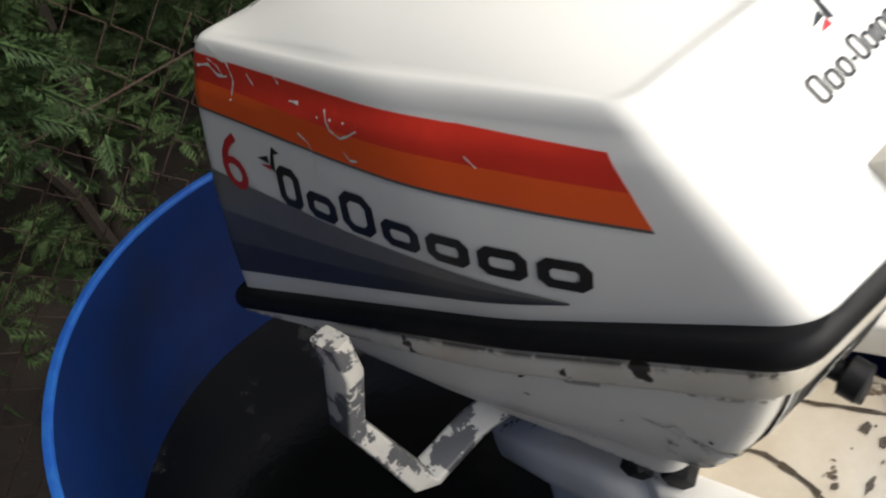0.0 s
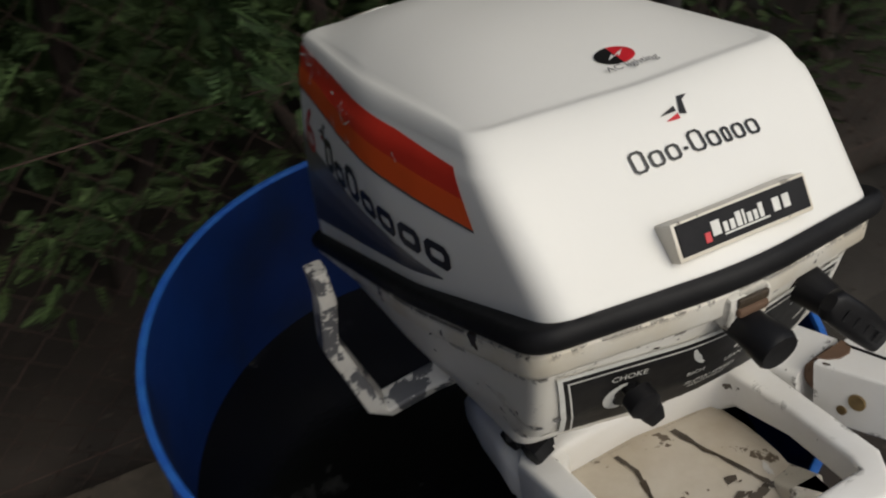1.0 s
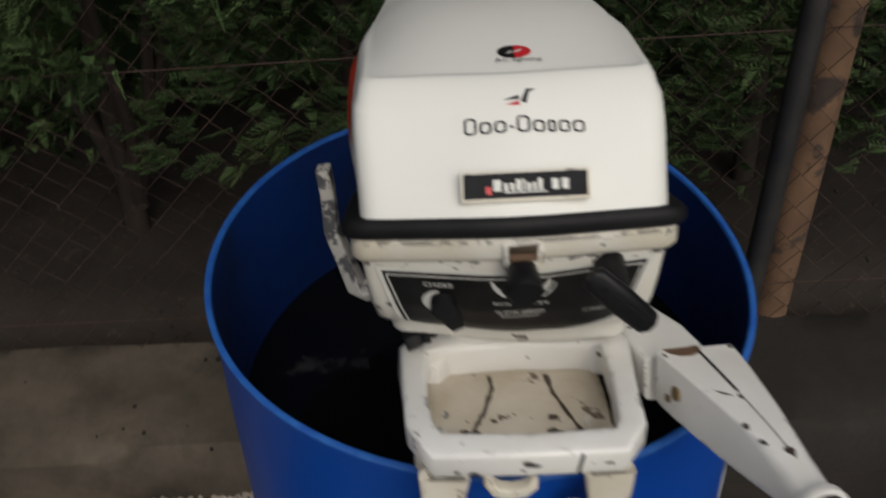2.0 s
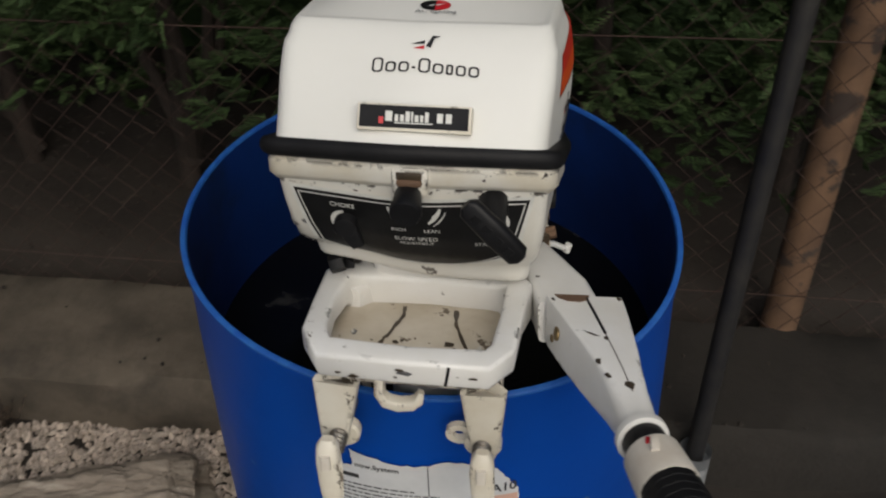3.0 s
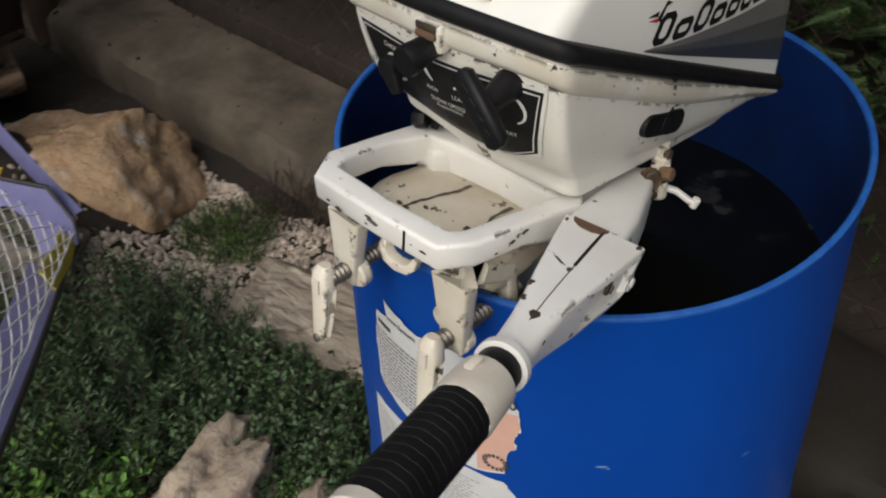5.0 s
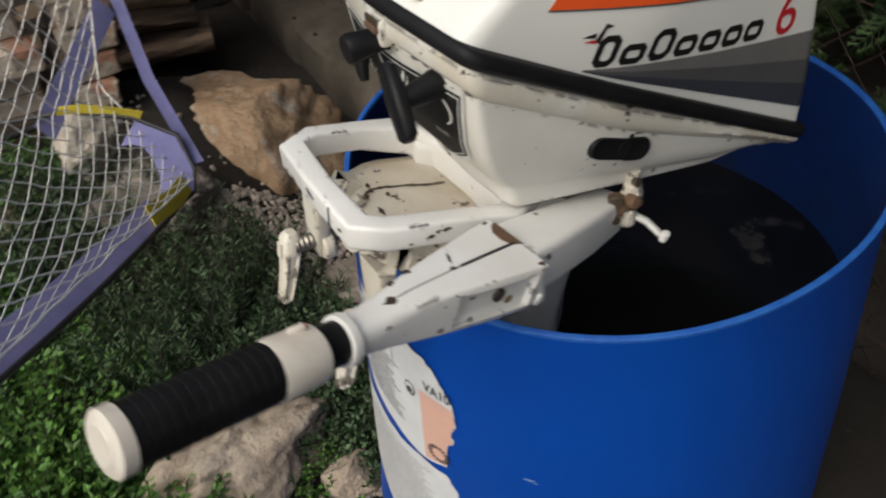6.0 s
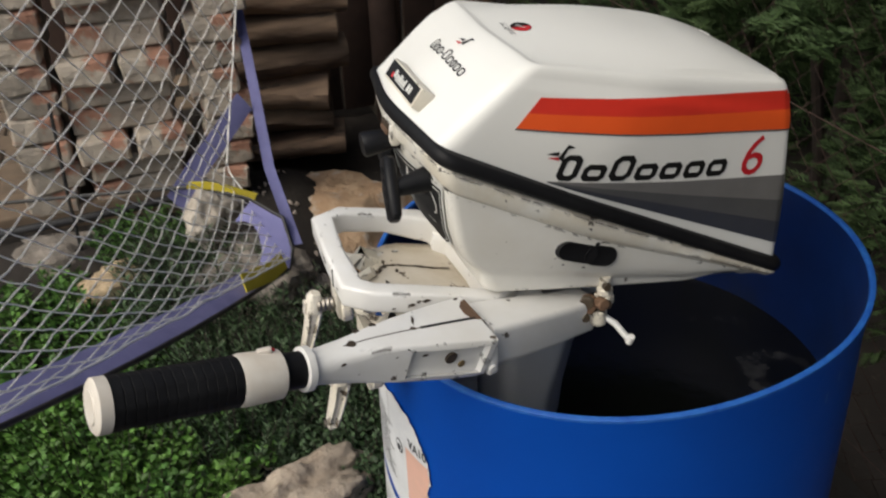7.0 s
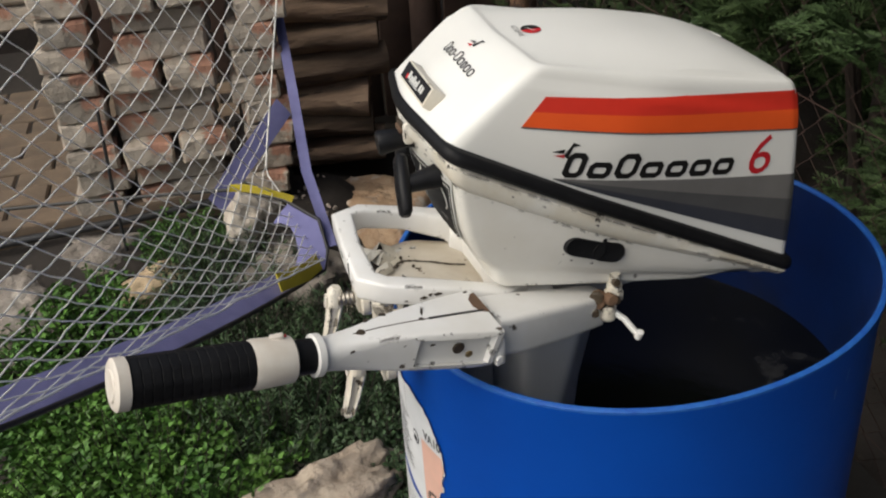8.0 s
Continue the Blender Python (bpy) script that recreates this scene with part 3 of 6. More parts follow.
def moved(polys, u, v, sx=1.0, sy=1.0, turn=0.0):
    c, s = math.cos(turn), math.sin(turn)
    return [[(u + (p[0] * sx * c - p[1] * sy * s), v + (p[0] * sx * s + p[1] * sy * c)) for p in q] for q in polys]


def slab(u, v, w, h, shear=0.0):
    return [(u - shear * h / 2, v - h / 2), (u + w - shear * h / 2, v - h / 2), (u + w + shear * h / 2, v + h / 2), (u + shear * h / 2, v + h / 2)]


def word_mark(heights, w, h, gap, shear, stroke):
    """A row of plain hollow slanted rounded boxes the size of a maker's name: no lettering."""
    out, u = [], 0.0
    for hh, wide in heights:
        W_, H_ = wide * w, hh * h
        sh = lambda x, y: (x + shear * y, y)
        def eight(g):
            c = max(0.0008, 0.24 * min(W_, H_) - 0.5 * g)
            return [(g + c, g), (W_ - g - c, g), (W_ - g, g + c), (W_ - g, H_ - g - c), (W_ - g - c, H_ - g), (g + c, H_ - g), (g, H_ - g - c), (g, g + c)]
        ring, ins = eight(0.0), eight(stroke)
        if H_ < 3 * stroke:
            out.append([[(u + sh(*p)[0], sh(*p)[1] + h * 0.25) for p in ring]])
        else:
            out.append([[(u + sh(*p)[0], sh(*p)[1]) for p in (ring[k], ring[(k + 1) % 8], ins[(k + 1) % 8], ins[k])] for k in range(8)])
        u += W_ + gap
    return out, u - gap


SIDES = {-1: dict(T=(1.1860, 0.195), B=(1.1595, 0.205), tip=-0.187, G=1.105, slope=0.186, six=(0.0865, 1.0750), word=(0.0385, 1.0690, 0.232), wide=1.13),
         1: dict(T=(1.1765, 0.160), B=(1.1505, 0.192), tip=-0.184, G=1.0955, slope=0.184, wide=1.0, six=(0.071, 1.0770), word=(-0.147, 1.0955, 0.170))}
for side in (-1, 1):
    # side decals lie in (y, z); u runs along y
    def on_side(u, v, side=side):
        return (XM + side * 0.3, u, v)
    way = (-side, 0, 0)
    S = SIDES[side]
    A, tip = (0.1215 if side < 0 else 0.1165), S["tip"]
    T = lambda y: S["T"][0] - S["T"][1] * (y + 0.16)
    B = lambda y: S["B"][0] - S["B"][1] * (y + 0.185)
    def band(fa, fb, y0a, y0b, n=14):
        ys = [i / n for i in range(n + 1)]
        lo = [(y0b + (A - y0b) * k, fb(y0b + (A - y0b) * k)) for k in ys]
        hi = [(y0a + (A - y0a) * k, fa(y0a + (A - y0a) * k)) for k in ys]
        return lo + hi[::-1]
    mid = lambda y: (T(y) + B(y)) / 2 + 0.001
    draped("red_stripe", [band(T, mid, tip + 0.024, tip + 0.012)], COWL_TREE, on_side, way, "red", COWL, label="scratched red stripe")
    draped("orange_stripe", [band(mid, lambda y: B(y) + 0.0015, tip + 0.012, tip + 0.001)], COWL_TREE, on_side, way, "orange", COWL, label="orange stripe")
    draped("pinstripe", [band(lambda y: B(y) + 0.0015, B, tip + 0.001, tip)], COWL_TREE, on_side, way, "grey2", COWL)
    A = 0.1215 if side < 0 else 0.1200
    G0 = lambda y: S["G"] - S["slope"] * (y + 0.154)
    G3 = lambda y: S["G"] - 0.001 - (0.508 if side < 0 else 0.475) * (y + 0.154)
    mixg = lambda k: (lambda y: G0(y) + (G3(y) - G0(y)) * k)
    for nm, a, b, m in (("light_grey_wedge", 0, 0.36, "grey1"), ("grey_wedge", 0.36, 0.68, "grey2"), ("dark_wedge", 0.68, 1.0, "grey3")):
        draped(nm, [band(mixg(a), mixg(b), -0.153, -0.153)], COWL_TREE, on_side, way, m, COWL)
    y0, base_z, slope = S["word"]
    tilt = -math.atan(slope)
    six = [[(p[0] * side, p[1]) for p in q] for q in fitted("6", 0.040, 0.0265, 0.12)]
    draped("number", moved(six, *S["six"], 1.0, 1.0, tilt * 0.7), COWL_TREE, on_side, way, "red_ink", COWL, off=0.0009, label="red figure six")
    marks, total = word_mark([(1.0, 0.85), (0.66, 1.0), (1.0, 1.0), (0.66, 1.0), (0.66, 1.0), (0.66, 1.0), (0.66, 1.0)], 0.0232, 0.0265, 0.0042, 0.16, 0.0055)
    for q in marks:
        draped("name_bar", moved([[(p[0] * side, p[1]) for p in k] for k in q], y0, base_z, S["wide"], 1.0, tilt), COWL_TREE, on_side, way, "black_ink", COWL, label="black hollow bar")
    e = [[(-0.013, 0.026), (-0.001, 0.025), (-0.001, 0.0295)], [(-0.001, 0.023), (0.003, 0.020), (0.0065, 0.032), (0.013, 0.034), (0.006, 0.0365)]]
    for q in e:
        draped("emblem", moved([[(p[0] * side, p[1]) for p in q]], y0, base_z, 1, 1, tilt), COWL_TREE, on_side, way, "black_ink", COWL)
    draped("emblem_tip", moved([[(-0.011 * side, 0.0225), (0.0, 0.0205), (0.0, 0.024)]], y0, base_z, 1, 1, tilt), COWL_TREE, on_side, way, "red_ink", COWL)

# front face: plate, plain name bars, emblem
FW = Vector((0, 0.40, -0.917)).normalized()
def face_start(u, v):
    # v runs up the sloping front
    p = Vector((XM + u, -0.250 + v * 0.86, 1.158 + v * 0.45))
    return p - FW * 0.2


marks, total = word_mark([(1.0, 0.95), (0.72, 0.9), (0.72, 0.9), (0.16, 0.35), (1.0, 1.0), (0.72, 0.9), (0.72, 0.6), (0.72, 0.85), (0.72, 0.9)], 0.0084, 0.0128, 0.0018, 0.0, 0.0015)
for q in marks:
    draped("front_bar", moved(q, -total / 2 + 0.006, 0.0450, 0.0830 / total, 1.0), COWL_TREE, face_start, FW, "black_ink", COWL, label="thin black hollow bar", cut=0.004)
draped("emblem", moved([[(-0.010, 0), (0.001, 0.0005), (0.001, 0.004)], [(0.002, -0.0015), (0.006, -0.003), (0.008, 0.006), (0.013, 0.009), (0.0065, 0.009)]], 0.006, 0.0705), COWL_TREE, face_start, FW, "black_ink", COWL, cut=0.004)
draped("emblem_tip", moved([[(-0.008, -0.004), (0.001, -0.0045), (0.001, -0.0008)]], 0.006, 0.0705), COWL_TREE, face_start, FW, "red_ink", COWL, cut=0.004)
# round sticker on the top, with words
def top_start(u, v):
    return (XM + u, -0.1365 + v, 1.35)


def oval(cu, cv, a, b, t0=0, t1=360, n=22):
    return [(cu + a * math.cos(radians(t0 + (t1 - t0) * k / n)), cv + b * math.sin(radians(t0 + (t1 - t0) * k / n))) for k in range(n if t1 - t0 == 360 else n + 1)]


DN = (0, 0, -1)
draped("sticker_black", [oval(0.008, 0.002, 0.0125, 0.0095, 90, 270)], COWL_TREE, top_start, DN, "black_ink", COWL, cut=0.004)
draped("sticker_red", [oval(0.008, 0.002, 0.0125, 0.0095, -90, 90)], COWL_TREE, top_start, DN, "red_ink", COWL, cut=0.004)
draped("sticker_flash", [[(0.001, -0.002), (0.007, 0.0035), (0.006, 0.0005), (0.016, 0.006), (0.009, -0.001), (0.0105, 0.002)]], COWL_TREE, top_start, DN, "ink", COWL, off=0.0011, cut=0.004)
draped("sticker_words", moved(fitted("AC lighting", 0.0072, 0.034), 0.010, -0.0125), COWL_TREE, top_start, DN, "grey2", COWL, off=0.0018, cut=0.004)

# raised name plate
plate_m = Matrix.Translation((XM + 0.0065, -0.2465, 1.1630)) @ rot(53, 0, 0).to_4x4()
def placed(bm, m):
    bmesh.ops.transform(bm, matrix=m, verts=bm.verts)
    return bm


bm = bmesh.new()
block(bm, (0, -0.0005, 0), (0.0865, 0.0205, 0.015), bev=0.0012)
PLATE = part("name_plate", placed(bm, plate_m), "cream", COWL, "raised cream plate with a black face")
bm = bmesh.new()
block(bm, (0, 0, 0.0078), (0.082, 0.0165, 0.0012), bev=0.0003, seg=1)
part("plate_face", placed(bm, plate_m), "matt_black", PLATE)
for u, w, h, v in ((-0.020, 0.0065, 0.0075, 0), (-0.0125, 0.0032, 0.005, 0), (-0.0085, 0.0035, 0.005, 0), (-0.0045, 0.004, 0.0075, 0), (0.0, 0.0018, 0.0075, 0), (0.0025, 0.0035, 0.005, 0), (0.0066, 0.003, 0.005, 0), (0.0102, 0.0034, 0.0075, 0), (0.019, 0.0055, 0.007, 0), (0.0255, 0.0055, 0.007, 0), (-0.016, 0.036, 0.0009, -0.0015)):
    bm = bmesh.new()
    block(bm, (u + w / 2 - 0.002, h / 2 - 0.0035 + v, 0.0086), (w * 0.8, h, 0.0005), bev=0)
    part("plate_bar", placed(bm, plate_m), "ink", PLATE, "plain silver bar", smooth=False)
bm = bmesh.new()
block(bm, (-0.0245, -0.003, 0.0086), (0.0035, 0.005, 0.0005), bev=0)
part("plate_mark", placed(bm, plate_m), "red_ink", PLATE, smooth=False)

# control panel on the front of the pan
def on_panel(u, v):
    return (XM + u, -0.5, v)


PW = (0, 1, 0)
def panel_outline(g, n=12):
    pts = [(-0.0955 + g, 1.0955 - g), (-0.083 + g, 1.032 + g * 0.3)]
    for k in range(1, n):
        t = k / n
        u = -0.083 + 0.166 * t
        pts.append((u, 1.032 - 0.030 * math.sin(math.pi * t) + g * 0.9))
    pts += [(0.083 - g, 1.032 + g * 0.3), (0.0955 - g, 1.0955 - g)]
    return pts


PANEL = draped("control_panel", [panel_outline(0)], PAN_TREE, on_panel, PW, "panel", MOTOR, 0.0016, "black control panel with white lettering")
def frame_strip(g0, g1):
    a, b = panel_outline(g0), panel_outline(g1)
    n = len(a)
    return [[a[i], a[(i + 1) % n], b[(i + 1) % n], b[i]] for i in range(n)]


draped("white_border", frame_strip(-0.0035, 0.0), PAN_TREE, on_panel, PW, "ink", PANEL, 0.0018)
draped("white_line", frame_strip(0.003, 0.0042), PAN_TREE, on_panel, PW, "ink", PANEL, 0.0022)
def arcs(cu, cv, r0, r1, a0, a1, n=10):
    out = []
    for k in range(n):
        t0, t1 = radians(a0 + (a1 - a0) * k / n), radians(a0 + (a1 - a0) * (k + 1) / n)
        w0, w1 = 1 - abs(2 * k / n - 1) * 0.6, 1 - abs(2 * (k + 1) / n - 1) * 0.6
        out.append([(cu + r1 * math.cos(t0), cv + r1 * math.sin(t0)), (cu + r1 * math.cos(t1), cv + r1 * math.sin(t1)),
                    (cu + (r1 - (r1 - r0) * w1) * math.cos(t1), cv + (r1 - (r1 - r0) * w1) * math.sin(t1)), (cu + (r1 - (r1 - r0) * w0) * math.cos(t0), cv + (r1 - (r1 - r0) * w0) * math.sin(t0))])
    return out


for dial in ((-0.054, 1.064, 0.0065, 0.0135, 95, 265), (-0.054, 1.064, 0.0095, 0.0130, 275, 325), (0.004, 1.090, 0.0170, 0.0215, 182, 238), (0.004, 1.090, 0.0170, 0.0215, 302, 358), (0.004, 1.090, 0.0240, 0.0256, 306, 350), (0.066, 1.072, 0.0105, 0.0140, -70, 130)):
    draped("dial_mark", arcs(*dial), PAN_TREE, on_panel, PW, "ink", PANEL, 0.0024)
for text, size, u, v in (("CHOKE", 0.0062, -0.055, 1.0835), ("RICH", 0.0052, -0.0095, 1.0640), ("LEAN", 0.0052, 0.0175, 1.0635), ("SLOW SPEED", 0.0060, 0.004, 1.0535), ("ADJUSTMENT", 0.0060, 0.004, 1.0470), ("START", 0.0056, 0.060, 1.0465)):
    draped("panel_word", moved(fitted(text, size * 0.72), u, v), PAN_TREE, on_panel, PW, "ink", PANEL, 0.0024, cut=0.004)

def face_y(u, v):
    h, _, _, _ = PAN_TREE.ray_cast(Vector((XM + u, -0.5, v)), Vector((0, 1, 0)))
    return h.y if h else -0.24


# choke knob, mixture knob with latch, starter pull
bm = bmesh.new()
y = face_y(-0.052, 1.068)
kx, kz = XM - 0.052, 1.0690
tube(bm, [(kx, y + 0.002, kz), (kx, y - 0.009, kz)], 0.0052, 12)
tube(bm, [(kx, y - 0.007, kz), (kx, y - 0.008, kz), (kx, y - 0.0165, kz - 0.001), (kx, y - 0.0180, kz - 0.001)], [0.0075, 0.0098, 0.0098, 0.0080], 18)
bar(bm, [(kx + 0.002, y - 0.0125, kz - 0.003), (kx + 0.006, y - 0.0145, kz - 0.011), (kx + 0.010, y - 0.0150, kz - 0.019)], 0.010, 0.008, up=(0, -1, 0), bev=0.3, taper=[(0.016, 0.009), (0.014, 0.008), (0.010, 0.006)])
part("choke_knob", bm, "black", PANEL, "round black choke knob")
bm = bmesh.new()
y = face_y(0, 1.085)
tube(bm, [(XM + 0.002, y + 0.004, 1.104), (XM + 0.002, -0.266, 1.1085)], 0.008, 12)
tube(bm, [(XM + 0.002, -0.262, 1.1095), (XM + 0.002, -0.264, 1.1095), (XM + 0.003, -0.276, 1.1095), (XM + 0.004, -0.293, 1.1090), (XM + 0.004, -0.296, 1.1088)], [0.0085, 0.0102, 0.0108, 0.0126, 0.0112], 16)
part("mixture_knob", bm, "black", PANEL, "round black mixture knob")
bm = bmesh.new()
yl = -0.262
block(bm, (XM + 0.004, yl + 0.001, 1.119), (0.029, 0.020, 0.024), bev=0.004)
LATCH = part("latch", bm, "lip", MOTOR, "cream catch block with a rusty recess")
bm = bmesh.new()
block(bm, (XM + 0.004, yl - 0.0095, 1.1275), (0.020, 0.0025, 0.006), bev=0.001)
part("latch_recess", bm, "grime", LATCH, "dark recess")
bm = bmesh.new()
block(bm, (XM + 0.004, yl - 0.0100, 1.1215), (0.020, 0.005, 0.006), bev=0.002)
part("latch_tongue", bm, "rust_pipe", LATCH, "rusty catch tongue")
bm = bmesh.new()
h0, h1 = Vector((0.0730, -0.284, 1.1105)), Vector((0.1110, -0.2905, 1.0730))
mid = (h0 + h1) / 2
yb = face_y(mid.x - XM, mid.z)
tube(bm, [(mid.x - 0.004, yb + 0.002, mid.z + 0.002), (mid.x, mid.y + 0.004, mid.z)], [0.013, 0.008], 16)
d = (h1 - h0).normalized()
bar(bm, [h0 - d * 0.004, h0, mid, h1, h1 + d * 0.004], 0.016, 0.011, up=(0, -1, 0.2), bev=0.45, taper=[(0.010, 0.008), (0.019, 0.011), (0.021, 0.013), (0.019, 0.011), (0.010, 0.008)])
PULL = part("starter_pull", bm, "black", PANEL, "black grooved starter pull")
for k in range(4):
    bm = bmesh.new()
    p = h0.lerp(h1, 0.16 + 0.22 * k)
    block(bm, (p.x, p.y - 0.0062, p.z), (0.0075, 0.001, 0.007), rot(0, 42, 0), 0.0004, 1)
    part("pull_slot", bm, "rubber", PULL, smooth=False)

# small holes and hoses on the sides of the pan
bm = bmesh.new()
def slot(bm, side, y0, z0, y1, z1, r, depth=0.004):
    h, _, _, _ = PAN_TREE.ray_cast(Vector((XM + side * 0.4, (y0 + y1) / 2, (z0 + z1) / 2)), Vector((-side, 0, 0)))
    x = (h.x if h else XM + side * 0.1) + side * 0.0005
    pts = []
    d = Vector((y1 - y0, z1 - z0)).normalized()
    nrm = Vector((-d.y, d.x))
    for c, s, e in (((y0, z0), 90, 270), ((y1, z1), -90, 90)):
        for k in range(8):
            a = radians(s + (e - s) * k / 7)
            q = Vector(c) + (d * math.cos(a) + nrm * math.sin(a)) * r
            pts.append(q)
    rings = [[(x - side * 0.006 + side * o, c.x + (q.x - c.x) * k, c.y + (q.y - c.y) * k) for q in pts for c in [Vector(((y0 + y1) / 2, (z0 + z1) / 2))]] for o, k in ((0, 1.0), (0.005, 1.0), (0.0085, 0.92), (0.0078, 0.7))]
    ring_loft(bm, rings)


slot(bm, 1, -0.130, 1.015, -0.105, 1.005, 0.0105)
slot(bm, 1, -0.100, 1.003, -0.085, 0.998, 0.0115)
part("grommet", bm, "rubber", PAN, "black oval rubber grommets")

# shift lever on the other side
bm = bmesh.new()
bar(bm, [(-0.139, -0.036, 1.043), (-0.137, -0.040, 1.020), (-0.139, -0.036, 0.972), (-0.118, -0.064, 0.918), (-0.110, -0.067, 0.916), (-0.075, -0.073, 0.930), (-0.055, -0.085, 0.945)], 0.013, 0.020, up=(0, 1, 0.3), bev=0.2)
part("shift_lever", bm, "chipped", MOTOR, "bent shift lever with flaking grey and white paint")

# midsection under the pan, steering bracket, leg
bm = bmesh.new()
mid_out = round_poly([(-0.055, -0.20), (0.055, -0.20), (0.060, -0.10), (0.045, 0.02), (-0.045, 0.02), (-0.060, -0.10)], [0.02] * 6, 4, 2)
ring_loft(bm, [[(XM + p.x * k, -0.09 + (p.y + 0.09) * k, z) for p in mid_out] for z, k in ((0.975, 0.95), (0.945, 0.9), (0.925, 0.85), (0.90, 0.75))])
part("midsection", bm, "white", MOTOR)
bm = bmesh.new()
leg = lambda f, b, w: round_poly([(0, f), (w, f + 0.03), (w * 0.95, b - 0.04), (0, b), (-w * 0.95, b - 0.04), (-w, f + 0.03)], [0.02, 0.02, 0.02, 0.006, 0.02, 0.02], 4, 2)
ring_loft(bm, [[(XM + p.x, p.y, z) for p in leg(-0.185, aft, w)] for z, w, aft in ((0.908, 0.050, -0.033), (0.895, 0.048, -0.038), (0.75, 0.040, -0.068), (0.56, 0.036, -0.085), (0.30, 0.03, -0.095))])
part("leg", bm, "grey_leg", MOTOR, "grey drive leg reaching into the water")
bm = bmesh.new()
tube(bm, [(XM, -0.215, 0.915), (XM, -0.215, 0.60)], 0.032, 24)
part("swivel_tube", bm, "grey_leg", MOTOR)

# carrying handle
HC = 0.029
bm = bmesh.new()
hp = [(-0.052, -0.310, 0.988), (-0.039, -0.332, 0.990), (0.030, -0.335, 0.990), (0.092, -0.3325, 0.989), (0.103, -0.3155, 0.986), (0.107, -0.262, 0.973), (0.112, -0.206, 0.952), (0.096, -0.182, 0.940),
      (0.027, -0.176, 0.938), (-0.040, -0.182, 0.940), (-0.060, -0.206, 0.952), (-0.057, -0.262, 0.974)]
hw = [(0.020, 0.023), (0.0205, 0.025), (0.0205, 0.025), (0.0205, 0.025), (0.020, 0.023), (0.019, 0.023), (0.024, 0.032), (0.032, 0.042), (0.036, 0.044), (0.032, 0.042), (0.024, 0.032), (0.019, 0.023)]
bar(bm, hp, 0.022, 0.025, closed=True, bev=0.2, taper=hw)
HANDLE = part("carry_handle", bm, "white", MOTOR, "white cast carrying handle with chipped paint")
HANDLE.data.set_sharp_from_angle(angle=radians(60))
bm = bmesh.new()
block(bm, (0.062, -0.3446, 0.990), (0.0024, 0.0012, 0.021), rot(0, 8, 0), 0.0003, 1)
part("crack", bm, "black", HANDLE)
# patches of bare dark metal on the front bar
for x, z, w, h in ((0.028, 0.991, 0.014, 0.006), (-0.022, 0.997, 0.004, 0.004), (0.064, 0.983, 0.005, 0.006), (0.090, 0.986, 0.005, 0.005)):
    bm = bmesh.new()
    rng = random.Random(int(x * 1000) + 90)
    rim = [(w / 2 * (0.6 + 0.5 * rng.random()) * math.cos(a), h / 2 * (0.6 + 0.5 * rng.random()) * math.sin(a)) for a in [2 * math.pi * k / 11 for k in range(11)]]
    yy = -0.3448 + 0.0011 * abs(x - 0.030) / 0.03
    ring_loft(bm, [[(x + p[0], yy - 0.0008, z + p[1]) for p in rim], [(x + p[0] * 1.05, yy + 0.003, z + p[1] * 1.05) for p in rim]])
    part("paint_chip", bm, "chipped", HANDLE, "patch of bare grey metal")
bm = bmesh.new()
prof = [(-0.280, 0.912), (-0.290, 0.917), (-0.296, 0.925), (-0.291, 0.935), (-0.278, 0.942), (-0.262, 0.9445), (-0.245, 0.943), (-0.226, 0.9385), (-0.206, 0.932), (-0.186, 0.926), (-0.178, 0.912)]
ends = [(-0.060, 0.62), (-0.058, 0.80), (-0.053, 0.93), (-0.040, 1.0), (-0.010, 1.02), (0.004, 1.0), (0.010, 0.975), (0.050, 0.975), (0.056, 1.0), (0.080, 1.01), (0.092, 0.95), (0.098, 0.84), (0.100, 0.70)]
ring_loft(bm, [[(x, -0.25 + (y + 0.25) * (0.6 + 0.4 * k), 0.912 + (z - 0.912) * (0.3 + 0.7 * k) + 0.0015 * noise.noise((x * 40, y * 30, 1))) for y, z in prof] for x, k in ends])
BRACKET = part("swivel_bracket", bm, "bracket", MOTOR, "stained cream swivel bracket with worn dark patches")
bm = bmesh.new()
bm.from_mesh(BRACKET.data)
BRACKET_TREE = BVHTree.FromBMesh(bm)
bm.free()


def over_bracket(u, v):
    return (u, v, 1.05)


rng = random.Random(55)
# First line runs dark along the joint with the handle's wall; two are grooves.
for line in ([(-0.036, -0.2005), (-0.010, -0.2000), (0.020, -0.1990), (0.050, -0.1990), (0.080, -0.2005)], [(-0.010, -0.284), (-0.012, -0.274), (-0.002, -0.255), (0.006, -0.225), (0.004, -0.205)], [(0.078, -0.283), (0.073, -0.274), (0.066, -0.262), (0.056, -0.235), (0.053, -0.205)]):
    groove = []
    for (a0, b0), (a1, b1) in zip(line, line[1:]):
        for k in range(3):
            p0, p1 = (a0 + (a1 - a0) * k / 3, b0 + (b1 - b0) * k / 3), (a0 + (a1 - a0) * (k + 1) / 3, b0 + (b1 - b0) * (k + 1) / 3)
            w0, w1 = rng.uniform(0.0008, 0.0030), rng.uniform(0.0008, 0.0030)
            groove.append([(p0[0] - w0, p0[1]), (p1[0] - w1, p1[1]), (p1[0] + w1, p1[1]), (p0[0] + w0, p0[1])])
    draped("oily_groove", groove, BRACKET_TREE, over_bracket, (0, 0, -1), "grime", BRACKET, 0.0008, "oily groove and dark joint line", cut=0.004)
